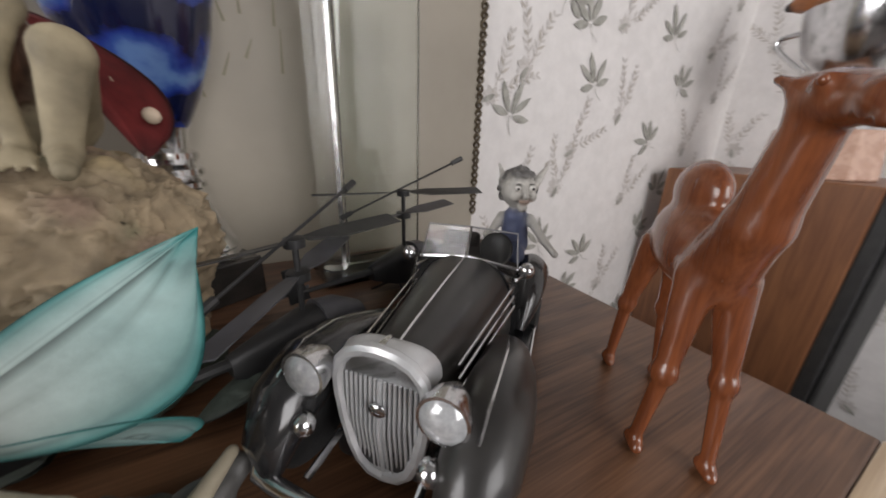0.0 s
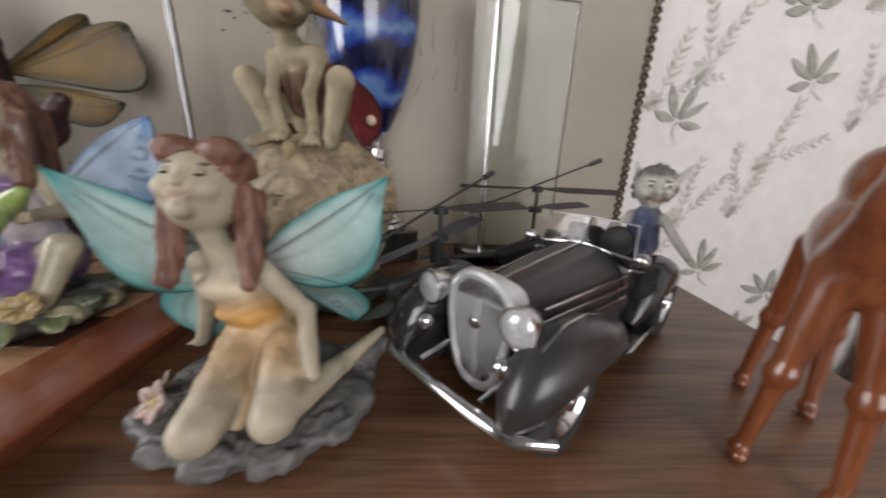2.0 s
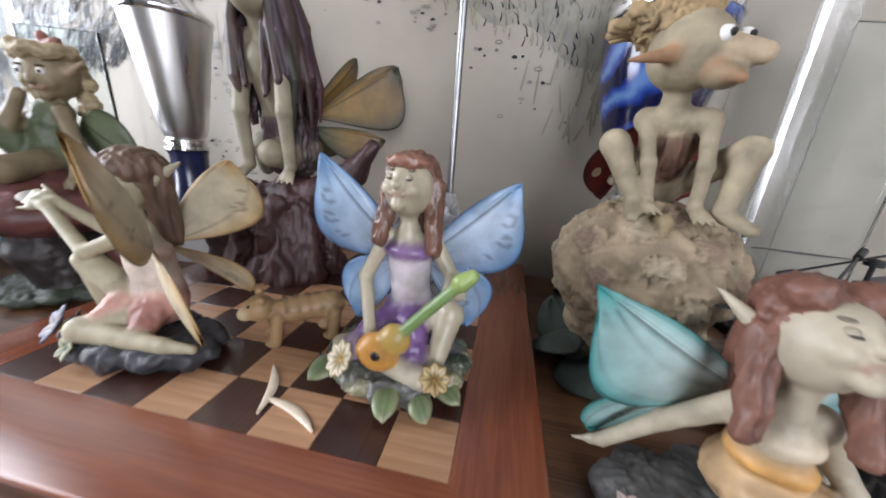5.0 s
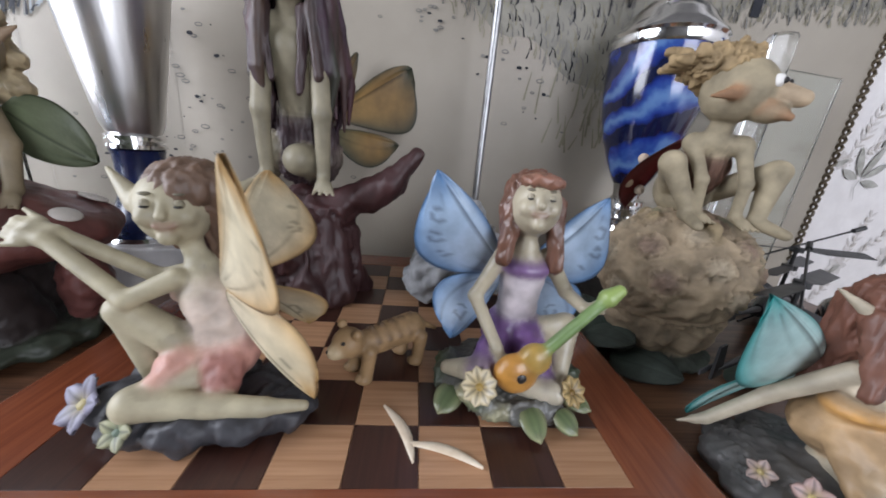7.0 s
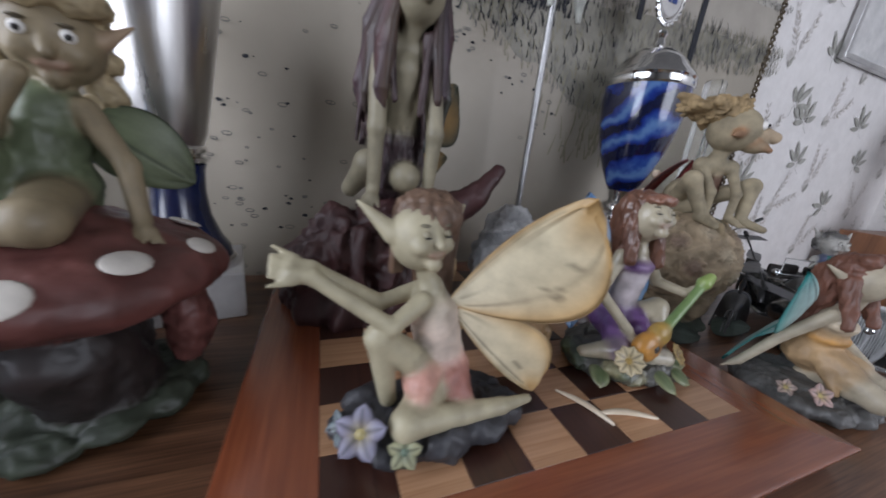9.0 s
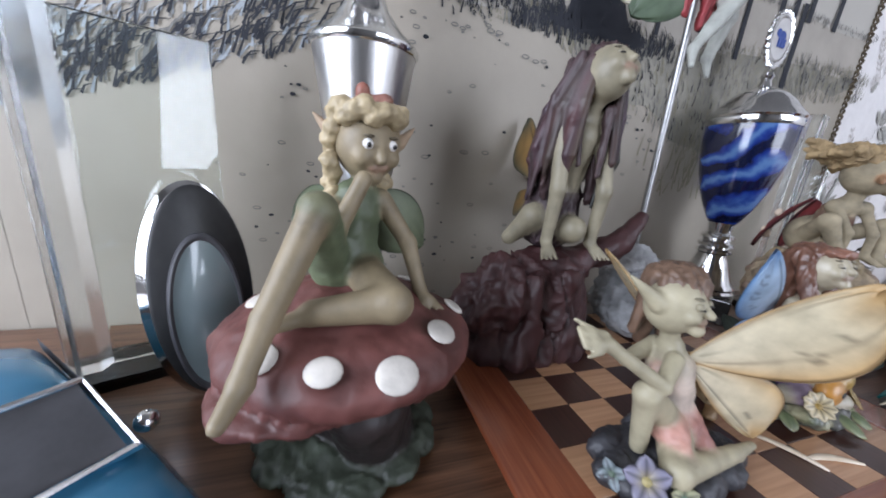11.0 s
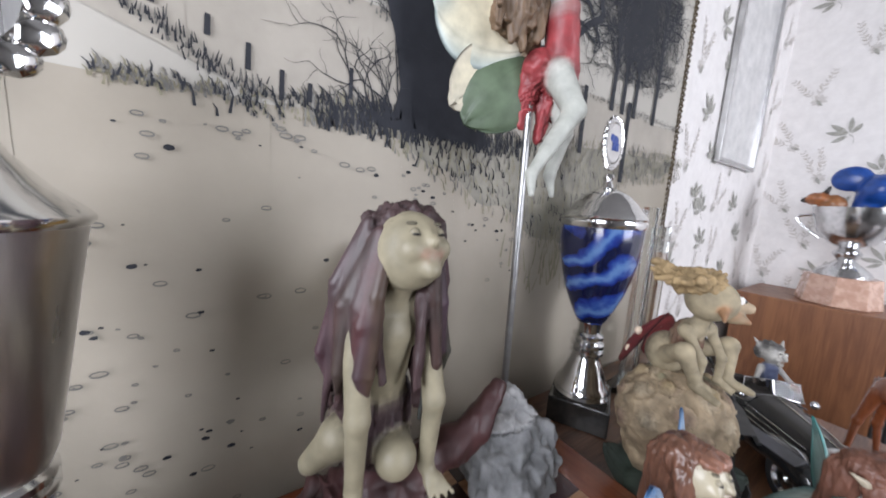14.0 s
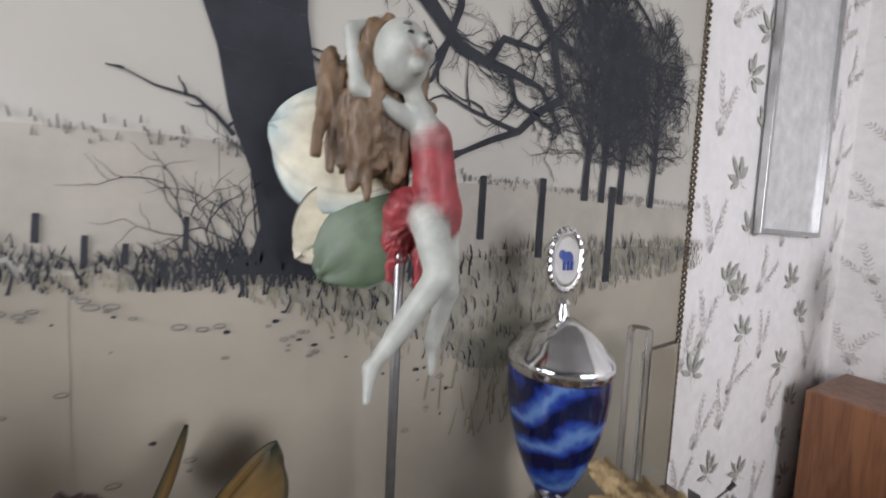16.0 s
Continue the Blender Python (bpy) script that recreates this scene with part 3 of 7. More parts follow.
for x, z, a, ln, w in ((0.2, 0.86, 0.25, 0.42, 0.026), (0.2, 0.95, 0.6, 0.4, 0.03), (0.08, 0.92, 2.9, 0.4, 0.02), (0.06, 1.0, 2.6, 0.5, 0.03), (0.3, 0.84, 0.1, 0.35, 0.014), (-0.1, 0.86, 3.0, 0.3, 0.012)):
    bough(ink, x, z, a, ln, w, 3)
# low twisting boughs
LOW_BOUGHS = [([(0.2, 0.8), (0.314, 0.742), (0.36, 0.7), (0.399, 0.692), (0.433, 0.69), (0.487, 0.681), (0.527, 0.63)], 0.024, 0.004), ([(0.433, 0.69), (0.446, 0.654), (0.482, 0.644), (0.497, 0.631)], 0.009, 0.002),
         ([(0.399, 0.692), (0.423, 0.728), (0.478, 0.729), (0.543, 0.801)], 0.012, 0.003), ([(0.132, 0.558), (0.118, 0.574), (0.103, 0.586), (0.075, 0.59), (0.055, 0.599)], 0.0045, 0.001), ([(-0.138, 0.644), (-0.116, 0.668), (-0.084, 0.68), (-0.047, 0.692)], 0.002, 0.003)]
for pts, w0, w1 in LOW_BOUGHS:
    ink.stroke(pts, w0, w1)
    for (xa, za), (xb, zb) in zip(pts, pts[1:]):
        for k in range(3 if w0 > 0.006 else 1):
            q = rng.random()
            bough(ink, xa + (xb - xa) * q, za + (zb - za) * q, math.atan2(zb - za, xb - xa) + rng.choice((-1, 1)) * rng.uniform(0.4, 1.1), rng.uniform(0.025, 0.07) * min(1, w0 / 0.01), 0.0028, 2 if w0 > 0.006 else 0)
# bare bushes beside the trunk
for i in range(7):
    bough(ink, 0.138 + rng.uniform(-0.025, 0.015), 0.437, 1.75 + rng.uniform(-0.35, 0.35), rng.uniform(0.05, 0.095), 0.0024, 2)
# row of trees
for x0, zt, w in ((0.585, 0.87, 0.1), (0.745, 0.83, 0.075), (0.665, 0.8, 0.06), (0.622, 0.84, 0.075)):
    grey_base = 0.535
    ink.stroke([(x0, grey_base), (x0 + 0.004, grey_base + 0.1), (x0, zt - 0.05)], 0.014, 0.006)
    for k in range(26):
        z = grey_base + 0.06 + k / 26 * (zt - grey_base - 0.06)
        r = w * math.sin(math.pi * (0.18 + 0.75 * k / 26)) ** 0.7
        for s in (-1, 1):
            bough(ink if k % 3 else grey, x0, z, math.pi / 2 - s * rng.uniform(0.5, 1.0), r * 1.1, 0.004, 2)
    zc, rz = (grey_base + zt) / 2 + 0.035, (zt - grey_base) * 0.43
    for k in range(1100):
        a, q = rng.uniform(0, 6.283), math.sqrt(rng.random())
        x, z = x0 + w * 0.95 * q * math.cos(a), zc + rz * q * math.sin(a)
        t = math.atan2(z - grey_base - 0.05, x - x0) + rng.uniform(-0.7, 0.7)
        ln = rng.uniform(0.008, 0.02)
        (ink if rng.random() < 0.75 else grey).stroke([(x, z), (x + math.cos(t) * ln * 0.5, z + math.sin(t) * ln * 0.5), (x + math.cos(t + 0.4) * ln, z + math.sin(t + 0.4) * ln)], 0.0014, 0.0005)
# fence posts on both slopes
for x, z0, z1, w in ((0.403, 0.47, 0.552, 0.01), (0.502, 0.447, 0.56, 0.012), (0.647, 0.408, 0.562, 0.015), (0.315, 0.45, 0.525, 0.009)):
    ink.stroke([(x, z0), (x + 0.001, z1)], w, w * 0.9)
for x, z0, z1 in ((0.096, 0.45, 0.481), (0.055, 0.438, 0.456), (0.03, 0.436, 0.462), (0.003, 0.455, 0.478), (-0.026, 0.475, 0.492), (-0.061, 0.488, 0.511), (-0.081, 0.498, 0.519), (-0.11, 0.512, 0.53), (-0.14, 0.524, 0.539)):
    ink.stroke([(x, z0), (x + 0.001, z1)], 0.0046, 0.004)
for i in range(620):
    x = rng.uniform(-0.55, 0.02)
    z = 0.437 + max(0, -x) * 0.6 + rng.gauss(0, 0.005)
    if z < 0.55:
        a = rng.uniform(1.2, 1.9)
        ln = rng.uniform(0.004, 0.012)
        (ink if rng.random() < 0.6 else grey).stroke([(x, z), (x + math.cos(a) * ln, z + math.sin(a) * ln)], 0.0016, 0.0005)
for i in range(500):
    x = rng.uniform(-0.45, 0.9)
    z = 0.545 + rng.gauss(0, 0.004)
    ln = rng.uniform(0.003, 0.008)
    grey.stroke([(x, z), (x + rng.uniform(-0.002, 0.002), z + ln)], 0.0022, 0.001)
# rough grass under the crest: a soft wash with blades over it
wash = Flat()
for a, b in zip(xs, xs[1:]):
    if a > 0.02:
        e0, e1 = edge(a) + 0.02 + 0.008 * math.sin(a * 60), edge(b) + 0.02 + 0.008 * math.sin(b * 60)
        c0, c1 = crest(a) + 0.004, crest(b) + 0.004
        if c0 > e0 and c1 > e1:
            wash.poly([(a, e0), (b, e1), (b, c1), (a, c0)])
wash.make("grass_wash", MURAL_WASH, "", 1, WALL_Y - 0.0048, mural)
for i in range(1900):
    x = rng.uniform(-0.1, 0.92)
    e, c = edge(x), crest(x)
    t = rng.random() ** 1.2
    z = c + 0.01 - t * (c - e + 0.012) if x > 0 else c + rng.gauss(0, 0.004)
    ln = rng.uniform(0.006, 0.022) * (1 if x > 0.05 else 0.5)
    a = rng.uniform(1.1, 2.0)
    dark = math.exp(-((x - 0.2) / 0.2) ** 2) * (1.1 - t)
    f = ink if rng.random() < 0.07 + 0.75 * dark else (grey if rng.random() < 0.45 else olive)
    f.stroke([(x, z), (x + math.cos(a) * ln * 0.5, z + math.sin(a) * ln * 0.6), (x + math.cos(a + 0.2) * ln, z + math.sin(a + 0.2) * ln)], 0.002, 0.0004)
# dark tussocks round the foot of the great trunk
for i in range(420):
    x = rng.gauss(0.21, 0.075)
    z = crest(x) - 0.012 + rng.gauss(0, 0.007)
    ln = rng.uniform(0.01, 0.028)
    a = rng.uniform(1.1, 2.05)
    ink.stroke([(x, z), (x + math.cos(a) * ln * 0.5, z + math.sin(a) * ln * 0.6), (x + math.cos(a + 0.25) * ln, z + math.sin(a + 0.25) * ln)], 0.0026, 0.0005)
# a bank of long grass at the far end of the field
for i in range(2600):
    x = -0.16 - rng.random() ** 0.8 * 0.85
    e = edge(x)
    z = e + rng.random() ** 1.3 * 0.16 - 0.006
    ln = rng.uniform(0.012, 0.04)
    a = rng.uniform(0.75, 1.5)
    f = ink if rng.random() < (0.6 if z < e + 0.04 else 0.16) * (1.0 if x > -0.42 else 0.35) else (grey if rng.random() < 0.4 else blue)
    f.stroke([(x, z), (x + math.cos(a) * ln * 0.5, z + math.sin(a) * ln * 0.6), (x + math.cos(a - 0.25) * ln, z + math.sin(a - 0.25) * ln)], 0.003, 0.0005)
for i in range(260):
    x = -0.45 - rng.random() * 1.1
    blue.blob(x, 0.3 + rng.uniform(-0.06, 0.3), rng.uniform(0.01, 0.05), rng.uniform(0.006, 0.02), rng, 8, 0.4)
# pebbles on the field: drawn rings and dots
for i in range(210):
    k = rng.random()
    if k < 0.45:
        x, z = rng.gauss(-0.13, 0.055), rng.uniform(-0.02, 0.33)
    elif k < 0.75:
        x = rng.uniform(-0.1, 0.42)
        z = edge(x) - abs(rng.gauss(0, 0.03))
    else:
        x, z = rng.uniform(-0.3, 0.1), rng.uniform(0.08, 0.3)
    r = rng.uniform(0.001, 0.0032)
    if rng.random() < 0.5:
        n = 8
        ring = [(x + 1.8 * r * math.cos(2 * math.pi * q / n), z + 0.8 * r * math.sin(2 * math.pi * q / n)) for q in range(n + 1)]
        grey.stroke(ring, 0.001, 0.0016)
    else:
        (ink if rng.random() < 0.7 else grey).blob(x, z, r * 1.3, r * 0.75, rng, 7)
for i in range(60):
    x = rng.gauss(0.47, 0.05)
    z = rng.uniform(0.2, 0.3)
    olive.stroke([(x, z), (x + rng.uniform(-0.01, 0.01), z + rng.uniform(0.02, 0.05))], 0.003, 0.001)
for nm, f, m, d in (("blue_ink", blue, MURAL_BLUE, 0.005), ("olive_ink", olive, MURAL_OLIVE, 0.0054), ("grey_ink", grey, MURAL_GREY, 0.0058), ("black_ink", ink, MURAL_INK, 0.0062)):
    f.make(nm, m, "", 1, WALL_Y - d, mural)


# floral print of the wallpaper
def print_flowers(name, axis, at, u0, u1, z0, z1, seed, known=()):
    r = random.Random(seed)
    leaf, pale, tan = Flat(), Flat(), Flat()

    def lance(f, x, z, a, ln, w, bend=0.0):
        n = 6
        p, px, pz = [], x, z
        for i in range(n + 1):
            p.append((px, pz, w * math.sin(math.pi * (0.04 + 0.95 * i / n)) ** 0.9, a))
            px, pz = px + math.cos(a) * ln / n, pz + math.sin(a) * ln / n
            a += bend / n
        f.poly([(q[0] - math.sin(q[3]) * q[2] / 2, q[1] + math.cos(q[3]) * q[2] / 2) for q in p] + [(q[0] + math.sin(q[3]) * q[2] / 2, q[1] - math.cos(q[3]) * q[2] / 2) for q in reversed(p)])

    def spray(x, z, a):
        """Five slender dark leaves fanned from one stalk."""
        for k in range(5):
            t = a + (k - 2) * 0.74 + r.uniform(-0.12, 0.12)
            ln = (0.036, 0.046, 0.053, 0.046, 0.035)[k] * r.uniform(0.9, 1.1)
            lance(leaf, x + math.cos(t) * 0.006, z + math.sin(t) * 0.006, t, ln, r.uniform(0.0115, 0.0145), (k - 2) * -0.12)
            lance(pale, x + math.cos(t) * 0.012, z + math.sin(t) * 0.012, t, ln * 0.7, 0.0016)
        leaf.stroke([(x, z), (x - math.cos(a) * 0.014, z - math.sin(a) * 0.014), (x - math.cos(a + 0.4) * 0.034, z - math.sin(a + 0.4) * 0.034)], 0.0018, 0.0009)

    def bloom(x, z, s):
        for k in range(7):
            lance(pale, x, z, k * 0.9 + r.uniform(-0.2, 0.2), 0.02 * s, 0.011 * s)
        for k in range(12):
            a, d = r.uniform(0, 6.28), r.uniform(0.002, 0.02) * s
            tan.blob(x + math.cos(a) * d, z + math.sin(a) * d, 0.0016, 0.0012, r, 6)

    def sprig(x, z, a):
        pts = [(x, z)]
        for k in range(7):
            a += r.uniform(-0.14, 0.14)
            x, z = x + math.cos(a) * 0.012, z + math.sin(a) * 0.012
            pts.append((x, z))
            for s in (-1, 1):
                t = a + s * r.uniform(0.6, 1.0)
                lance(pale if (k + s) % 3 else tan, x, z, t, r.uniform(0.012, 0.022) * (1 - 0.05 * k), 0.0046, -s * 0.3)
        tan.stroke(pts, 0.0013, 0.0006)

    def cluster(x, z):
        a = r.uniform(1.0, 2.1)
        sprig(x, z, a)
        sprig(x + 0.008, z - 0.004, a - 0.75)
        bloom(x - 0.006, z - 0.012, r.uniform(0.8, 1.1))
        lance(leaf, x, z - 0.01, a + 2.4, 0.026, 0.009)

    seen = []
    for kind, x, y, a in known:
        spray(x, y, a) if kind else cluster(x, y)
        seen.append((x, y))
    step = 0.155
    j = 0
    z = z0
    while z < z1:
        u = u0 + (0.55 * step if j % 2 else 0.1 * step)
        while u < u1 - 0.02:
            x, y = u + r.uniform(-0.016, 0.016), z + r.uniform(-0.016, 0.016)
            if all(math.hypot(x - p, y - q) > 0.085 for p, q in seen) and x > u0 + 0.03:
                if (j + round((u - u0) / step)) % 2:
                    spray(x, y, r.uniform(0.5, 2.6))
                else:
                    cluster(x, y)
            u += step
        z += step * 0.72
        j += 1
    ob = thing(name, pose(0, 0, 0), "scattered grey leaves and pale flowers printed on wallpaper", "wallpaper print", kind="structure")
    sg = 1
    for i, (nm, f, m) in enumerate((("petal_print", pale, PRINT_PALE), ("twig_print", tan, PRINT_TAN), ("leaf_print", leaf, PRINT_LEAF))):
        f.make(nm, m, "", axis, at - 0.0008 * (i + 1) * sg, ob)


print_flowers("wallpaper_print_north", 1, WALL_Y, MURAL_X + 0.02, EAST_X - 0.02, -0.5, 1.5, 3, ((1, 0.936, 0.205, 1.3), (1, 1.1, 0.365, 1.9), (1, 1.185, -0.085, 2.2), (1, 1.04, 0.395, 0.7), (0, 0.964, 0.292, 0), (0, 1.23, 0.235, 0), (0, 1.104, 0.16, 0), (0, 1.073, 0.09, 0), (0, 0.9, 0.245, 0)))
print_flowers("wallpaper_print_east", 0, EAST_X, -1.6, WALL_Y - 0.02, -0.6, 1.5, 5, ((1, 0.209, 0.645, 0.8), (1, 0.3, 1.08, 0.8), (1, 0.075, 0.787, 0.8), (1, 0.19, 1.19, 0.8), (0, 0.199, 0.914, 0), (1, 0.077, 0.241, 0.8), (0, 0.3, 0.78, 0)))

# twisted braid along the mural's edge
bm = None
for ph in (0, math.pi):
    pts = [(MURAL_X + 0.0045 * math.cos(z * 260 + ph), WALL_Y - 0.006 + 0.003 * math.sin(z * 260 + ph), z) for z in [FLOOR_Z + 0.9 + 0.004 * i for i in range(370)]]
    bm = tube(pts, 0.0024, 5, bm)
tagged(part("trim", bm, BRAID), "thin twisted braid covering the mural's edge", "wall trim", kind="structure")


# ---- sideboard ----
SB_X0, SB_X1, SB_Y0 = -0.78, 0.866, -0.099
DRAWER = mat("pale_drawer_front", (0.5, 0.44, 0.36), 0.4, 0.0, (0.42, 0.36, 0.29), 12)


def sideboard():
    ob = thing("sideboard", pose(0, 0, 0), "long oak sideboard with a rounded pale front edge against the wall", "sideboard")
    part("top", box((SB_X0, SB_Y0 + 0.012, -0.03), (SB_X1, WALL_Y - 0.008, 0.0), 0.002), OAK_TOP, ob, "dark oak top with a visible grain", False)
    prof = [(0.0, 0.0), (0.0035, -0.0008), (0.008, -0.004), (0.0115, -0.01), (0.0125, -0.016), (0.0115, -0.022), (0.008, -0.027), (0.0, -0.03)]
    b = bmesh.new()
    rings = [[b.verts.new((x, SB_Y0 + 0.0118 - d, z)) for d, z in prof] for x in (SB_X0, SB_X1)]
    for i in range(len(prof) - 1):
        b.faces.new((rings[0][i], rings[1][i], rings[1][i + 1], rings[0][i + 1]))
    for rr in rings:
        b.faces.new(rr)
    b.faces.new((rings[0][0], rings[0][-1], rings[1][-1], rings[1][0]))
    part("front_lipping", b, OAK_PALE, ob, "pale rounded wooden lipping")
    part("carcass", box((SB_X0 + 0.02, SB_Y0 + 0.035, FLOOR_Z + 0.06), (SB_X1 - 0.02, WALL_Y - 0.01, -0.03), 0.002), OAK_PALE, ob, "", False)
    part("plinth", box((SB_X0 + 0.05, SB_Y0 + 0.08, FLOOR_Z), (SB_X1 - 0.05, WALL_Y - 0.03, FLOOR_Z + 0.06)), BLACK_PLASTIC, ob, "", False)
    w = (SB_X1 - SB_X0 - 0.06) / 3
    for i in range(3):
        x0 = SB_X0 + 0.03 + i * w
        for j, (z0, z1) in enumerate(((-0.2, -0.045), (-0.8, -0.208))):
            d = part("drawer_front" if j == 0 else "cupboard_door", box((x0 + 0.003, SB_Y0 + 0.012, z0), (x0 + w - 0.003, SB_Y0 + 0.032, z1), 0.003), DRAWER, ob, "", False)
            c, zc = x0 + w / 2, (z0 + z1) / 2
            part("handle", tube([(c - 0.05, SB_Y0 + 0.012, zc), (c - 0.05, SB_Y0 - 0.012, zc), (c - 0.04, SB_Y0 - 0.018, zc), (c + 0.04, SB_Y0 - 0.018, zc), (c + 0.05, SB_Y0 - 0.012, zc), (c + 0.05, SB_Y0 + 0.012, zc)], 0.0035, 8), DULL_METAL, d, "bent metal wire handle")
    return ob


sideboard()


# ---- chess board ----
SQ, BX0, BX1, BY0, BY1, BH = 0.04, -0.054, 0.374, -0.051, 0.366, 0.022


def chess_board():
    ob = thing("chess_board", pose(0.16, 0.16, 0), "inlaid wooden chess board with a wide glossy reddish border", "chess board")

    def bar(pts, mat_, round_edge):
        b = bmesh.new()
        lo = [b.verts.new(((x - 0.16) * k, (y - 0.16) * k, 0.0)) for (x, y), k in zip(pts, (0.94, 0.94, 1, 1))]
        hi = [b.verts.new((x - 0.16, y - 0.16, BH)) for x, y in pts]
        n = len(pts)
        b.faces.new(lo)
        b.faces.new(hi)
        for i in range(n):
            b.faces.new((lo[i], lo[(i + 1) % n], hi[(i + 1) % n], hi[i]))
        b.edges.ensure_lookup_table()
        b.verts.ensure_lookup_table()
        e = b.edges.get((hi[0], hi[1]))
        bmesh.ops.bevel(b, geom=[e], offset=round_edge, segments=5, affect="EDGES", profile=0.5)
        part("border", b, mat_, ob)

    e = 8 * SQ
    bar([(BX0, BY0), (BX1, BY0), (e, 0), (0, 0)], FRAME_WOOD, 0.0045)
    bar([(BX1, BY0), (BX1, BY1), (e, e), (e, 0)], FRAME_WOOD_Y, 0.005)
    bar([(BX1, BY1), (BX0, BY1), (0, e), (e, e)], FRAME_WOOD, 0.005)
    bar([(BX0, BY1), (BX0, BY0), (0, 0), (0, e)], FRAME_WOOD_Y, 0.005)
    part("backing", box((-0.16, -0.16, 0.001), (0.16, 0.16, 0.018)), FRAME_WOOD, ob, "", False)
    mesh = {}
    for i in range(8):
        for j in range(8):
            k = (i + j) % 2
            if k not in mesh:
                q = part("square", box((0.0002, 0.0002, 0), (SQ - 0.0002, SQ - 0.0002, 0.0039), 0.0003, 1), SQ_LIGHT if k else SQ_DARK, ob, "", False)
                mesh[k] = q.data
            else:
                q = new("square", mesh[k])
                q.parent = ob
            q.location = (i * SQ - 0.16, j * SQ - 0.16, 0.018)


chess_board()


# ---- figurines ----
SKIN = (0.31, 0.27, 0.175)
SKIN_D = (0.25, 0.22, 0.14)
PALE = (0.5, 0.45, 0.34)
BROWN = (0.1, 0.05, 0.035)
AUBURN = (0.17, 0.075, 0.05)
STONE_G = (0.1, 0.097, 0.093)
LEAFG = (0.08, 0.11, 0.05)
WHITE = (0.7, 0.68, 0.64)
DARK = (0.015, 0.013, 0.012)
S_HAIR = (260, 260, 30)


def V3(*a):
    return np.array(a, float)


def face(c, fwd, r, skin, eyes=True, closed=False, lips=(0.27, 0.16, 0.11), up=(0, 0, 1)):
    """Nose, lips, cheeks as limbs and eyes as beads, for a head of radius r at c that looks along fwd."""
    c, f = Vector(c), Vector(fwd).normalized()
    u = Vector(up)
    u = (u - f * u.dot(f)).normalized()
    s = f.cross(u)
    P = lambda a, b, d: tuple(c + f * (a * r) + u * (b * r) + s * (d * r))
    pr = [limb(P(0.92, 0.2, 0), P(1.12, -0.18, 0), 0.07 * r, 0.15 * r, skin), limb(P(0.93, -0.48, -0.2), P(0.93, -0.48, 0.2), 0.08 * r, 0.08 * r, lips),
          lump(P(0.72, -0.22, 0.45), 0.28 * r, skin), lump(P(0.72, -0.22, -0.45), 0.28 * r, skin), lump(P(0.75, -0.78, 0), 0.26 * r, skin)]
    beads = []
    for k in (-1, 1):
        if closed:
            beads.append(dot(P(0.9, 0.14, 0.38 * k), 0.14 * r, tuple(q * 0.75 for q in skin)))
            beads.append(dot(P(0.97, 0.07, 0.38 * k), (0.12 * r, 0.12 * r, 0.035 * r), DARK))
        else:
            beads.append(dot(P(0.86, 0.2, 0.38 * k), 0.165 * r, WHITE))
            beads.append(dot(P(0.985, 0.2, 0.4 * k), 0.075 * r, DARK))
        beads.append(dot(P(0.86, 0.42, 0.38 * k), (0.16 * r, 0.16 * r, 0.05 * r), tuple(q * 0.4 for q in skin)))
    return pr, beads


def hand(w, d, r, col, spread=(1, 0, 0)):
    """A palm and four fingers from the wrist w towards d."""
    w, d, s = Vector(w), Vector(d).normalized(), Vector(spread).normalized()
    out = [limb(tuple(w), tuple(w + d * r * 2.2), r, r * 1.1, col)]
    for k in range(4):
        o = s * ((k - 1.5) * r * 0.75)
        out.append(limb(tuple(w + d * r * 2 + o), tuple(w + d * r * 4.6 + o * 1.6), r * 0.42, r * 0.3, col))
    return out


def ear(c, tip, col, r=0.0045):
    return [limb(c, tip, r, r * 0.2, col)]


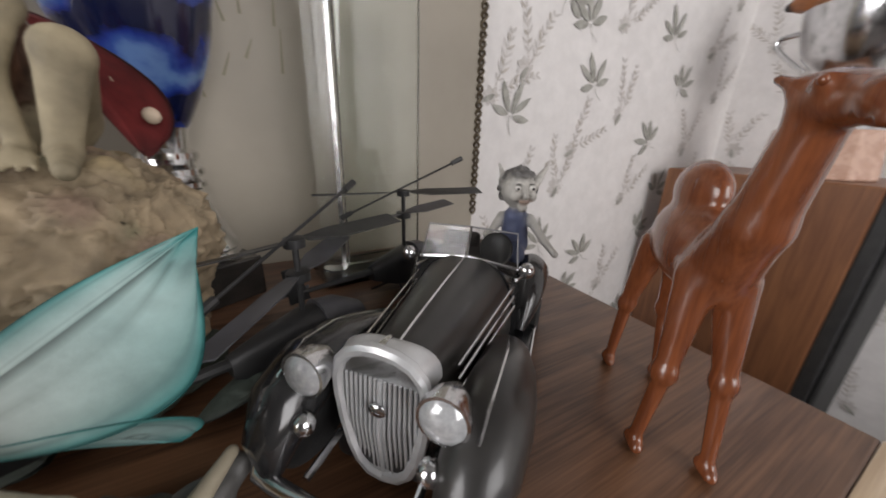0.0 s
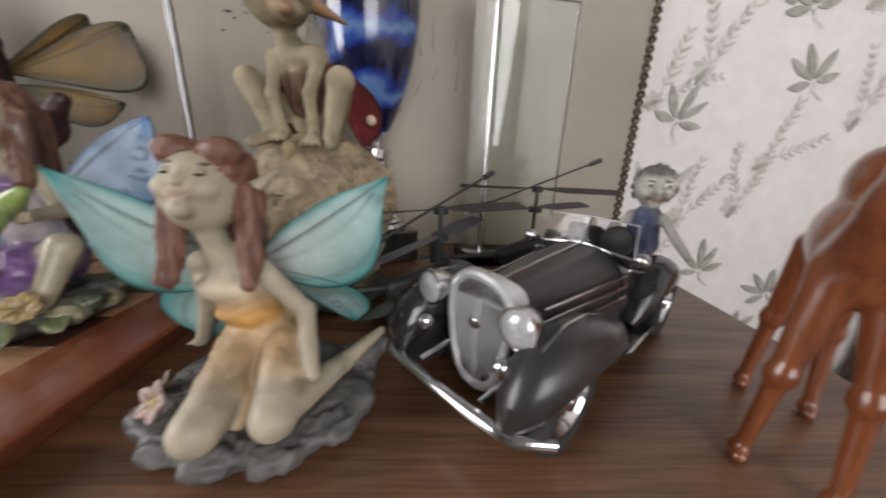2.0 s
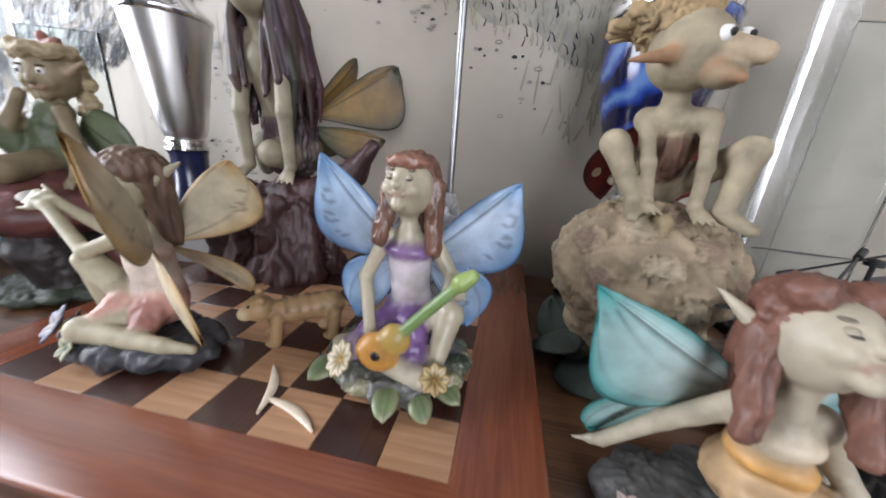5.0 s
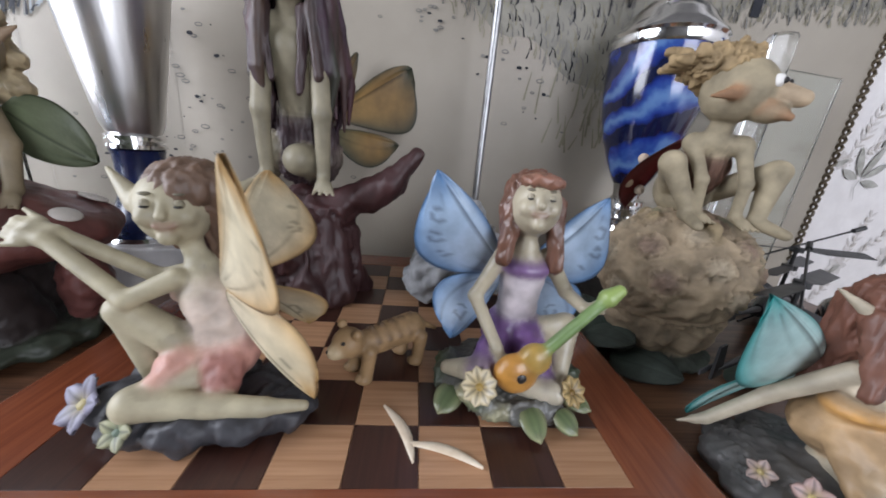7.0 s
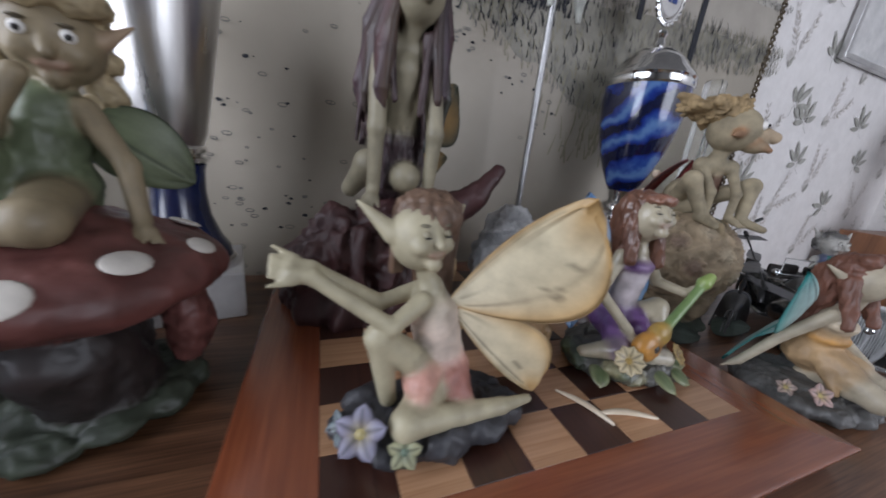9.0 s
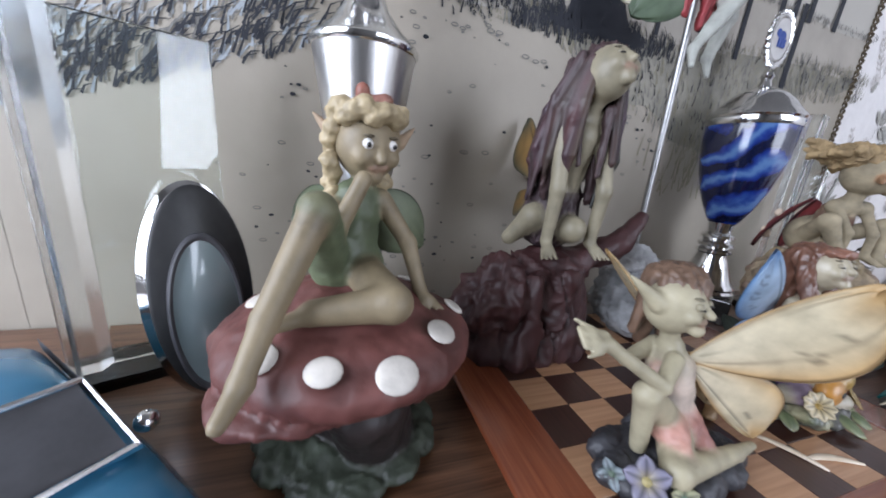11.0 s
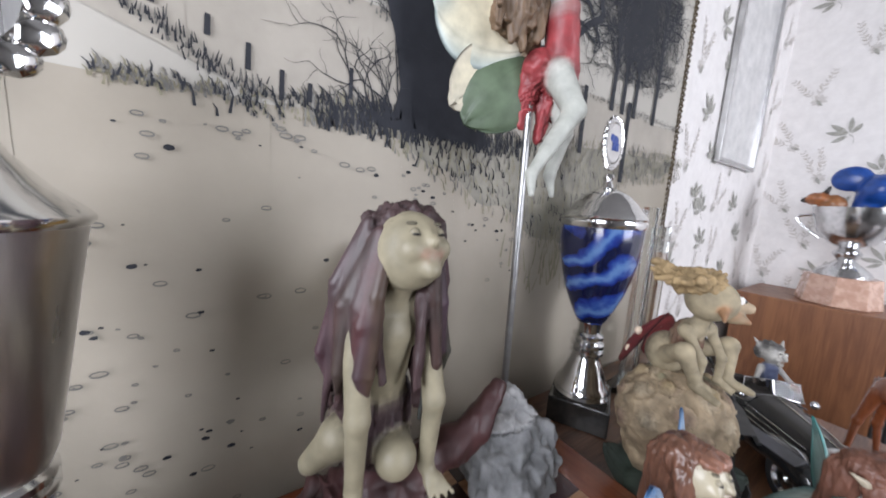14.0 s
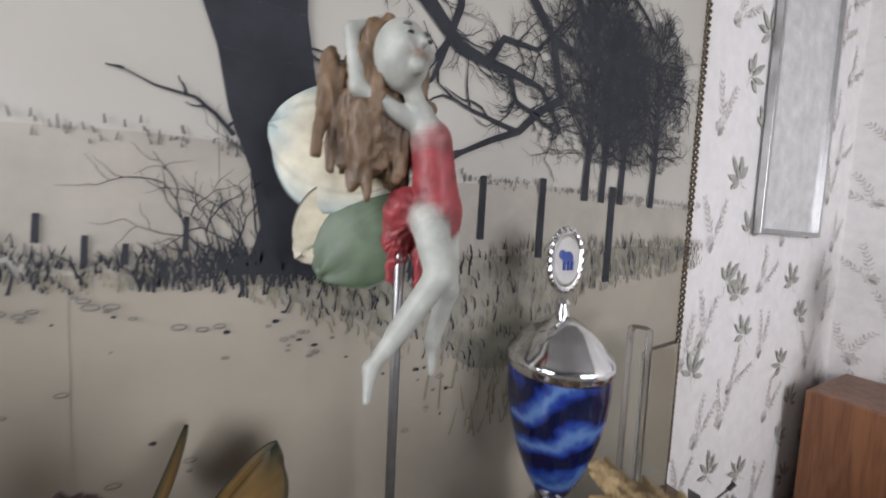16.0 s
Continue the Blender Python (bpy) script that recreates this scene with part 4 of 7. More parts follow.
def boulder_troll():
    b = (0.466, 0.172, 0.0)
    sand, moss = (0.33, 0.255, 0.165), (0.13, 0.15, 0.085)
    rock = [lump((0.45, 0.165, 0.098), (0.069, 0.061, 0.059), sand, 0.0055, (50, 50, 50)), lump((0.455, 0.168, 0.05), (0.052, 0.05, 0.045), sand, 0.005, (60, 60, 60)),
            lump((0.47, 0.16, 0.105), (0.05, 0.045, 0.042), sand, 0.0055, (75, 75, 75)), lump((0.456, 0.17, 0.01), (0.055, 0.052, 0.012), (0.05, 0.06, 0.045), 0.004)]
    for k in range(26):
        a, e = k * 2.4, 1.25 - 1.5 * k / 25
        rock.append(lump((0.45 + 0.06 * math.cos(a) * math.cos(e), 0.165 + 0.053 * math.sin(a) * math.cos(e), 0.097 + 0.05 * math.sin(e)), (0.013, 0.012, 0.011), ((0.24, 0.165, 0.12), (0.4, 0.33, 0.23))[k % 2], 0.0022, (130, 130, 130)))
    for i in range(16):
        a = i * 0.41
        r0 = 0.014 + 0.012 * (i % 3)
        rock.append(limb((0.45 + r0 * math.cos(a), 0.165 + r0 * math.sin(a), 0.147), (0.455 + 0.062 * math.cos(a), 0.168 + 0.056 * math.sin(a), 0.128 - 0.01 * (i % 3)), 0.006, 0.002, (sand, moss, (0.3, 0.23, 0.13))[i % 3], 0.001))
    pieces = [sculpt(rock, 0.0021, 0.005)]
    tan, rust = (0.31, 0.26, 0.17), (0.34, 0.19, 0.1)
    hc = (0.437, 0.143, 0.256)
    body = [lump((0.45, 0.182, 0.175), (0.025, 0.024, 0.026), tan), limb((0.45, 0.178, 0.18), (0.443, 0.155, 0.218), 0.017, 0.012, tan), limb((0.44, 0.152, 0.222), (0.438, 0.146, 0.24), 0.009, 0.008, tan),
            limb((0.427, 0.158, 0.216), (0.462, 0.148, 0.216), 0.009, 0.009, tan),
            limb((0.426, 0.156, 0.214), (0.428, 0.139, 0.186), 0.0058, 0.0047, tan), limb((0.428, 0.139, 0.186), (0.434, 0.142, 0.158), 0.0047, 0.0042, tan),
            limb((0.464, 0.146, 0.214), (0.46, 0.13, 0.186), 0.0058, 0.0047, tan), limb((0.46, 0.13, 0.186), (0.461, 0.131, 0.158), 0.0047, 0.0042, tan),
            limb((0.44, 0.185, 0.17), (0.406, 0.15, 0.198), 0.0105, 0.0098, tan), limb((0.406, 0.15, 0.198), (0.425, 0.14, 0.158), 0.0098, 0.0058, tan), limb((0.425, 0.142, 0.156), (0.418, 0.118, 0.15), 0.006, 0.004, tan),
            limb((0.465, 0.18, 0.17), (0.484, 0.131, 0.197), 0.0105, 0.0098, tan), limb((0.484, 0.131, 0.197), (0.476, 0.126, 0.158), 0.0098, 0.0058, tan), limb((0.476, 0.126, 0.156), (0.482, 0.104, 0.15), 0.006, 0.004, tan),
            lump((0.447, 0.163, 0.198), (0.0185, 0.0165, 0.027), (0.11, 0.055, 0.035), 0.003, S_HAIR),
            lump(hc, (0.024, 0.025, 0.024), tan), limb((0.452, 0.127, 0.254), (0.465, 0.117, 0.25), 0.0092, 0.0062, (0.42, 0.32, 0.21)), limb((0.445, 0.124, 0.243), (0.456, 0.113, 0.236), 0.0065, 0.003, rust),
            lump((0.452, 0.126, 0.24), (0.012, 0.012, 0.008), tan), limb((0.425, 0.128, 0.252), (0.395, 0.118, 0.245), 0.006, 0.0012, rust), limb((0.458, 0.155, 0.254), (0.482, 0.17, 0.246), 0.006, 0.0012, rust)]
    body += hand((0.434, 0.142, 0.158), (-0.1, -1, -0.35), 0.004, tan) + hand((0.461, 0.131, 0.158), (0.1, -1, -0.5), 0.004, tan)
    pieces.append(sculpt(body, 0.0014, 0.003))
    blond = (0.33, 0.235, 0.12)
    hair = [lump((0.428, 0.156, 0.276), (0.024, 0.026, 0.015), blond, 0.004, (120, 120, 120)), limb((0.426, 0.17, 0.272), (0.412, 0.194, 0.293), 0.014, 0.005, blond, 0.004, (120, 120, 120))]
    rr = random.Random(4)
    for i in range(22):
        a = rr.uniform(0, 6.28)
        hair.append(limb((0.428 + 0.018 * math.cos(a), 0.158 + 0.02 * math.sin(a), 0.277), (0.424 + 0.032 * math.cos(a), 0.166 + 0.034 * math.sin(a), 0.28 + rr.uniform(-0.008, 0.01)), 0.0062, 0.0026, blond, 0.0015))
    pieces.append(sculpt(hair, 0.0014, 0.0025))
    red = (0.2, 0.025, 0.025)
    pieces += [wing((0.445, 0.188, 0.222), (0.425, 0.225, 0.15), (-1, -0.4, 0), 0.026, red, red, (0.08, 0.01, 0.01), 1, 0.008, 0.0022),
               wing((0.455, 0.188, 0.222), (0.482, 0.222, 0.15), (1, -0.3, 0), 0.026, red, red, (0.08, 0.01, 0.01), 1, -0.008, 0.0022)]
    for c in ((0.418, 0.205, 0.2), (0.411, 0.21, 0.175), (0.48, 0.206, 0.198), (0.493, 0.206, 0.175), (0.43, 0.216, 0.168)):
        pieces.append(dot(c, (0.0055, 0.0045, 0.0055), (0.62, 0.5, 0.38)))
    for e in ((0.4445, 0.1205, 0.2605), (0.46, 0.131, 0.2625)):
        pieces += [dot(e, 0.0048, WHITE), dot((e[0] + 0.002, e[1] - 0.0034, e[2]), 0.0024, DARK)]
    for c, t in (((0.39, 0.19, 0.006), (0.405, 0.13, 0.03)), ((0.4, 0.15, 0.004), (0.44, 0.105, 0.012)), ((0.41, 0.17, 0.006), (0.395, 0.215, 0.04)), ((0.51, 0.13, 0.004), (0.53, 0.1, 0.02))):
        pieces.append(wing(c, t, (1, 0.4, 0.4), 0.02, (0.05, 0.07, 0.05), (0.07, 0.09, 0.075), (0.04, 0.05, 0.04), 3, 0.006, 0.0015, 0.8, 0.9))
    figure("troll_figurine", b, pieces, ROUGH_RESIN, "goblin with ladybird wings crouching on a big sandy boulder", "figurine", "fairy figurines")


def rocky_base(cx, cy, z, rx, ry, h, col, seed, extra=()):
    r = random.Random(seed)
    out = [lump((cx, cy, z + h * 0.45), (rx * 0.9, ry * 0.9, h * 0.55), col, 0.003, (70, 70, 70))]
    for i in range(12):
        a = i * 2 * math.pi / 12 + r.uniform(-0.15, 0.15)
        out.append(lump((cx + rx * 0.78 * math.cos(a), cy + ry * 0.78 * math.sin(a), z + h * r.uniform(0.3, 0.5)), (rx * 0.25, ry * 0.3, h * r.uniform(0.35, 0.55)), col, 0.0025, (90, 90, 90)))
    return out + list(extra)


def green_fairy():
    b = (0.472, 0.024, 0.0)
    base = rocky_base(0.472, 0.024, 0.0, 0.064, 0.05, 0.02, STONE_G, 1, [limb((0.52, 0.05, 0.012), (0.535, 0.06, 0.02), 0.012, 0.006, STONE_G, 0.002)])
    pieces = [sculpt(base, 0.0016, 0.004)]
    sk, dress = (0.42, 0.365, 0.27), (0.42, 0.28, 0.15)
    hc, r = (0.463, 0.014, 0.128), 0.0165
    fp, beads = face(hc, (0.15, -1, 0.62), r, sk, closed=True, up=(0, 0.5, 1))
    body = [lump((0.478, 0.03, 0.044), (0.021, 0.021, 0.019), dress, 0.002), limb((0.477, 0.028, 0.05), (0.468, 0.022, 0.078), 0.0155, 0.013, dress, 0.001), lump((0.466, 0.018, 0.082), (0.0155, 0.0125, 0.008), (0.6, 0.5, 0.36), 0.0012), lump((0.472, 0.022, 0.066), (0.016, 0.0145, 0.007), (0.5, 0.26, 0.07), 0.0015),
            limb((0.466, 0.02, 0.088), (0.465, 0.018, 0.096), 0.0125, 0.008, sk), limb((0.465, 0.017, 0.097), (0.464, 0.013, 0.112), 0.0065, 0.006, sk),
            limb((0.47, 0.015, 0.046), (0.4685, -0.002, 0.0385), 0.0132, 0.0125, dress, 0.002), limb((0.4685, -0.003, 0.038), (0.467, -0.023, 0.029), 0.0108, 0.0104, sk), limb((0.467, -0.022, 0.03), (0.478, 0.03, 0.02), 0.0098, 0.006, sk),
            limb((0.49, 0.02, 0.045), (0.4935, 0.004, 0.0385), 0.0132, 0.0125, dress, 0.002), limb((0.4935, 0.003, 0.038), (0.497, -0.016, 0.03), 0.0108, 0.0104, sk), limb((0.497, -0.014, 0.031), (0.515, 0.035, 0.022), 0.0098, 0.006, sk), limb((0.515, 0.035, 0.022), (0.535, 0.06, 0.03), 0.0055, 0.003, sk),
            limb((0.453, 0.02, 0.092), (0.438, 0.04, 0.06), 0.0062, 0.005, sk), limb((0.438, 0.04, 0.06), (0.418, 0.055, 0.024), 0.005, 0.004, sk),
            limb((0.479, 0.018, 0.092), (0.5, 0.024, 0.064), 0.0062, 0.005, sk), limb((0.5, 0.024, 0.064), (0.51, 0.0, 0.042), 0.005, 0.004, sk),
            lump(hc, (r * 0.95, r, r * 1.12), sk)] + fp
    body += hand((0.418, 0.055, 0.024), (-0.5, 0.3, -0.4), 0.003, sk)
    body += ear((0.448, 0.02, 0.127), (0.436, 0.032, 0.138), sk) + ear((0.48, 0.018, 0.127), (0.492, 0.028, 0.138), sk)
    for k in (-1, 0, 1):
        body.append(limb((0.475 + 0.012 * k, 0.012, 0.04), (0.478 + 0.02 * k, -0.012 + abs(k) * 0.01, 0.022), 0.008, 0.003, dress, 0.0015))
    pieces.append(sculpt(body, 0.0013, 0.0025))
    hr = [lump((0.464, 0.023, 0.136), (0.0182, 0.0175, 0.0145), AUBURN, 0.002, S_HAIR), limb((0.448, 0.018, 0.125), (0.446, 0.006, 0.088), 0.0075, 0.004, AUBURN, 0.002, S_HAIR), limb((0.481, 0.018, 0.125), (0.484, 0.004, 0.088), 0.0075, 0.004, AUBURN, 0.002, S_HAIR),
          limb((0.464, 0.034, 0.125), (0.466, 0.042, 0.07), 0.013, 0.008, AUBURN, 0.003, S_HAIR), lump((0.474, 0.015, 0.146), (0.0085, 0.0075, 0.0065), AUBURN, 0.001), lump((0.454, 0.015, 0.146), (0.0085, 0.0075, 0.0065), AUBURN, 0.001)]
    pieces.append(sculpt(hr, 0.0013, 0.0025))
    pieces += beads
    teal, lt, ed = (0.5, 0.53, 0.5), (0.36, 0.52, 0.5), (0.02, 0.26, 0.25)
    root = (0.463, 0.042, 0.086)
    pieces += [wing(root, (0.388, 0.024, 0.134), (-0.5, 0.1, -1), 0.033, teal, lt, ed, 8, 0.006, shape=0.95, point=0.95), wing((0.46, 0.043, 0.08), (0.416, 0.066, 0.02), (-1, -0.2, 0), 0.025, teal, lt, ed, 5, 0.004, dots=[(0.72, 0.1, 0.004)]),
               wing((0.469, 0.042, 0.086), (0.538, 0.066, 0.132), (0.5, 0.1, -1), 0.033, teal, lt, ed, 8, -0.006, shape=0.95, point=0.95), wing((0.47, 0.043, 0.08), (0.51, 0.085, 0.024), (1, -0.1, 0), 0.025, teal, lt, ed, 5, -0.004, dots=[(0.72, 0.1, 0.004)])]
    pieces += petals((0.432, 0.0, 0.024), 0.011, 5, (0.4, 0.27, 0.24), (0.45, 0.36, 0.15), up=(-0.4, -0.8, 0.6)) + petals((0.423, 0.018, 0.02), 0.008, 5, (0.4, 0.3, 0.26), (0.45, 0.36, 0.15), up=(-0.8, -0.5, 0.5))
    figure("fairy_figurine", b, [(v + np.array((-0.012, -0.007, 0)), f, c) for v, f, c in pieces], RESIN, "kneeling fairy with teal wings and orange dress on grey rock", "figurine", "fairy figurines")


def blue_fairy():
    z0 = 0.022
    b = (0.266, 0.08, z0)
    rr = random.Random(11)
    base = rocky_base(0.266, 0.08, z0, 0.052, 0.042, 0.022, (0.1, 0.1, 0.09), 2)
    for i in range(14):
        a = rr.uniform(0, 6.28)
        base.append(lump((0.266 + 0.046 * math.cos(a), 0.08 + 0.037 * math.sin(a), z0 + rr.uniform(0.008, 0.016)), (0.01, 0.008, 0.006), (LEAFG, (0.35, 0.33, 0.2), (0.06, 0.08, 0.05))[i % 3], 0.002, (150, 150, 150)))
    pieces = [sculpt(base, 0.0015, 0.003)]
    sk, purple, bod = (0.44, 0.39, 0.28), (0.17, 0.085, 0.24), (0.55, 0.5, 0.52)
    hc, r = (0.268, 0.086, 0.16), 0.0175
    fp, beads = face(hc, (-0.15, -1, 0.35), r, sk, closed=True)
    body = [lump((0.27, 0.095, 0.062), (0.023, 0.021, 0.022), purple, 0.002), limb((0.27, 0.094, 0.075), (0.269, 0.09, 0.11), 0.0145, 0.0155, bod, 0.001), lump((0.269, 0.086, 0.117), (0.017, 0.013, 0.008), purple, 0.001),
            limb((0.269, 0.089, 0.12), (0.268, 0.088, 0.129), 0.0135, 0.009, sk), limb((0.268, 0.088, 0.13), (0.268, 0.087, 0.148), 0.0062, 0.006, sk),
            limb((0.262, 0.09, 0.062), (0.24, 0.06, 0.05), 0.013, 0.01, purple, 0.002), limb((0.24, 0.06, 0.05), (0.22, 0.075, 0.04), 0.0095, 0.0055, sk), limb((0.28, 0.09, 0.062), (0.303, 0.078, 0.076), 0.012, 0.0095, sk), limb((0.303, 0.078, 0.076), (0.296, 0.06, 0.04), 0.0095, 0.006, sk),
            limb((0.275, 0.08, 0.065), (0.285, 0.055, 0.04), 0.013, 0.008, purple, 0.003), limb((0.26, 0.06, 0.043), (0.29, 0.05, 0.041), 0.0085, 0.008, PALE),
            limb((0.253, 0.09, 0.125), (0.236, 0.088, 0.092), 0.0062, 0.005, sk), limb((0.236, 0.088, 0.092), (0.25, 0.062, 0.066), 0.005, 0.0042, sk),
            limb((0.285, 0.09, 0.125), (0.302, 0.086, 0.1), 0.0062, 0.005, sk), limb((0.302, 0.086, 0.1), (0.303, 0.06, 0.1), 0.005, 0.004, sk), lump(hc, (r * 0.95, r, r * 1.12), sk)] + fp
    body += hand((0.25, 0.062, 0.066), (0.4, -0.4, -0.6), 0.003, sk) + hand((0.303, 0.06, 0.1), (0.5, -0.2, 0.2), 0.003, sk, (0, 0, 1))
    pieces.append(sculpt(body, 0.0013, 0.0025))
    orange, green = (0.5, 0.24, 0.05), (0.18, 0.28, 0.1)
    git = [lump((0.261, 0.05, 0.056), (0.015, 0.009, 0.014), orange, 0.0005), lump((0.272, 0.05, 0.067), (0.011, 0.008, 0.011), (0.5, 0.32, 0.08), 0.0005), limb((0.272, 0.049, 0.068), (0.312, 0.052, 0.112), 0.0042, 0.0036, green), limb((0.312, 0.052, 0.112), (0.318, 0.052, 0.117), 0.006, 0.004, (0.3, 0.4, 0.12))]
    pieces.append(sculpt(git, 0.0012, 0.002))
    pieces += [dot((0.262, 0.0415, 0.058), (0.0035, 0.001, 0.0035), DARK)]
    hb = (0.15, 0.07, 0.045)
    hr = [lump((0.268, 0.096, 0.168), (0.0185, 0.0175, 0.0155), hb, 0.002, S_HAIR), limb((0.254, 0.092, 0.16), (0.25, 0.078, 0.125), 0.0078, 0.005, hb, 0.002, S_HAIR), limb((0.284, 0.092, 0.16), (0.288, 0.08, 0.12), 0.0078, 0.005, hb, 0.002, S_HAIR),
          limb((0.268, 0.106, 0.16), (0.27, 0.112, 0.1), 0.013, 0.009, hb, 0.003, S_HAIR), lump((0.268, 0.08, 0.177), (0.014, 0.01, 0.005), (0.25, 0.12, 0.08), 0.002, (200, 200, 200))]
    pieces.append(sculpt(hr, 0.0013, 0.0025))
    pieces += beads
    w1, w2, w3 = (0.45, 0.52, 0.62), (0.34, 0.45, 0.58), (0.1, 0.22, 0.42)
    dts = [(0.75, 0.45, 0.004), (0.6, 0.6, 0.004), (0.45, 0.65, 0.0035)]
    pieces += [wing((0.26, 0.108, 0.108), (0.203, 0.092, 0.176), (-1, 0.1, -0.6), 0.034, w1, w2, w3, 6, 0.006, dots=dts, shape=1.15, point=0.75), wing((0.26, 0.108, 0.102), (0.224, 0.1, 0.05), (-1, 0, 0), 0.026, w1, w2, w3, 5, 0.004, dots=[(0.7, 0.2, 0.005)]),
               wing((0.278, 0.108, 0.108), (0.34, 0.124, 0.164), (1, 0.1, -0.6), 0.034, w1, w2, w3, 6, -0.006, dots=dts, shape=1.15, point=0.75), wing((0.278, 0.108, 0.102), (0.312, 0.112, 0.05), (1, 0, 0), 0.026, w1, w2, w3, 5, -0.004, dots=[(0.7, 0.2, 0.005)])]
    pieces += petals((0.238, 0.046, z0 + 0.026), 0.0125, 9, (0.5, 0.42, 0.26), (0.3, 0.2, 0.05), up=(-0.5, -0.7, 0.6)) + petals((0.3, 0.048, z0 + 0.022), 0.0105, 8, (0.42, 0.3, 0.12), (0.2, 0.12, 0.03), up=(0.3, -0.7, 0.6))
    for a, t, s in (((0.27, 0.045, 0.036), (0.274, 0.024, 0.026), 0.007), ((0.224, 0.06, 0.036), (0.212, 0.044, 0.028), 0.007), ((0.3, 0.06, 0.034), (0.318, 0.048, 0.028), 0.006), ((0.29, 0.042, 0.034), (0.3, 0.03, 0.026), 0.006)):
        pieces.append(wing(a, t, (1, 0, 0), s, LEAFG, (0.12, 0.16, 0.07), (0.3, 0.3, 0.16), 3, 0.002, 0.0008, 0.8, 1.0, None, 8, 8))
    figure("fairy_figurine", b, pieces, RESIN_GLOSSY, "seated fairy with pale blue wings playing a small guitar", "figurine", "fairy figurines")


def yellow_fairy():
    z0 = 0.022
    b = (0.066, 0.05, z0)
    base = rocky_base(0.07, 0.05, z0, 0.064, 0.034, 0.02, (0.035, 0.035, 0.04), 3)
    pieces = [sculpt(base, 0.0016, 0.004)]
    sk, pink = (0.38, 0.34, 0.23), (0.46, 0.24, 0.19)
    hc, r = (0.056, 0.066, 0.146), 0.0185
    fp, beads = face(hc, (0.3, -0.95, 0.15), r, sk, closed=True)
    body = [lump((0.075, 0.062, 0.058), (0.02, 0.018, 0.019), pink, 0.002), limb((0.075, 0.063, 0.066), (0.07, 0.065, 0.095), 0.0158, 0.0152, (0.6, 0.5, 0.42), 0.0015), limb((0.056, 0.062, 0.097), (0.082, 0.066, 0.097), 0.0062, 0.0062, (0.5, 0.34, 0.27), 0.001), limb((0.068, 0.066, 0.1), (0.066, 0.067, 0.112), 0.0145, 0.009, sk), limb((0.065, 0.067, 0.112), (0.059, 0.067, 0.135), 0.0062, 0.006, sk),
            limb((0.058, 0.056, 0.108), (0.038, 0.046, 0.098), 0.006, 0.005, sk), limb((0.038, 0.046, 0.098), (-0.004, 0.056, 0.126), 0.005, 0.0042, sk), limb((0.066, 0.078, 0.108), (0.036, 0.074, 0.1), 0.006, 0.005, sk), limb((0.036, 0.074, 0.1), (-0.004, 0.062, 0.128), 0.005, 0.0042, sk),
            limb((0.07, 0.056, 0.056), (0.032, 0.05, 0.09), 0.0115, 0.0085, sk), limb((0.032, 0.05, 0.09), (0.04, 0.052, 0.045), 0.008, 0.0055, sk), limb((0.076, 0.056, 0.052), (0.046, 0.028, 0.046), 0.0125, 0.0095, sk), limb((0.046, 0.028, 0.046), (0.11, 0.032, 0.042), 0.009, 0.0055, sk), limb((0.11, 0.032, 0.042), (0.132, 0.034, 0.042), 0.005, 0.003, sk),
            limb((0.08, 0.05, 0.055), (0.085, 0.036, 0.044), 0.012, 0.007, (0.3, 0.13, 0.105), 0.003), limb((0.06, 0.05, 0.06), (0.055, 0.036, 0.054), 0.012, 0.007, pink, 0.003), lump(hc, (r, r * 0.95, r * 1.12), sk)] + fp
    body += hand((-0.004, 0.056, 0.126), (-1, 0, 0.15), 0.0042, sk, (0, 0.7, 0.7)) + hand((-0.004, 0.062, 0.128), (-1, 0, 0.3), 0.0042, sk, (0, 0.7, 0.7))
    body += ear((0.039, 0.064, 0.148), (0.02, 0.072, 0.164), sk, 0.0065) + ear((0.074, 0.072, 0.148), (0.09, 0.084, 0.163), sk, 0.0065)
    pieces.append(sculpt(body, 0.0013, 0.0025))
    hb = (0.14, 0.085, 0.055)
    hr = [lump((0.062, 0.073, 0.157), (0.0212, 0.0205, 0.0165), hb, 0.002, S_HAIR), limb((0.072, 0.076, 0.15), (0.078, 0.078, 0.105), 0.011, 0.007, hb, 0.003, S_HAIR), limb((0.048, 0.08, 0.15), (0.046, 0.082, 0.12), 0.0062, 0.004, hb, 0.002, S_HAIR), limb((0.066, 0.086, 0.148), (0.066, 0.09, 0.105), 0.008, 0.005, hb, 0.002, S_HAIR)]
    pieces.append(sculpt(hr, 0.0013, 0.0025))
    pieces += beads
    c1, c2, c3 = (0.58, 0.52, 0.38), (0.58, 0.51, 0.35), (0.44, 0.27, 0.1)
    pieces += [wing((0.078, 0.062, 0.104), (0.118, 0.004, 0.18), (0.6, -0.4, -0.8), 0.036, c1, c2, c3, 5, 0.006, dots=[(0.7, 0.5, 0.004), (0.55, 0.6, 0.004)]), wing((0.08, 0.06, 0.1), (0.136, 0.038, 0.046), (0.8, -0.5, 0.4), 0.026, c1, c2, c3, 4, 0.004, dots=[(0.72, 0.1, 0.005)]),
               wing((0.076, 0.074, 0.104), (0.072, 0.146, 0.16), (0.8, 0.3, -0.7), 0.036, c1, c2, c3, 5, -0.006, dots=[(0.7, 0.5, 0.004), (0.55, 0.6, 0.004)]), wing((0.078, 0.072, 0.1), (0.11, 0.112, 0.05), (0.8, -0.2, 0.3), 0.026, c1, c2, c3, 4, -0.004, dots=[(0.72, 0.1, 0.005)])]
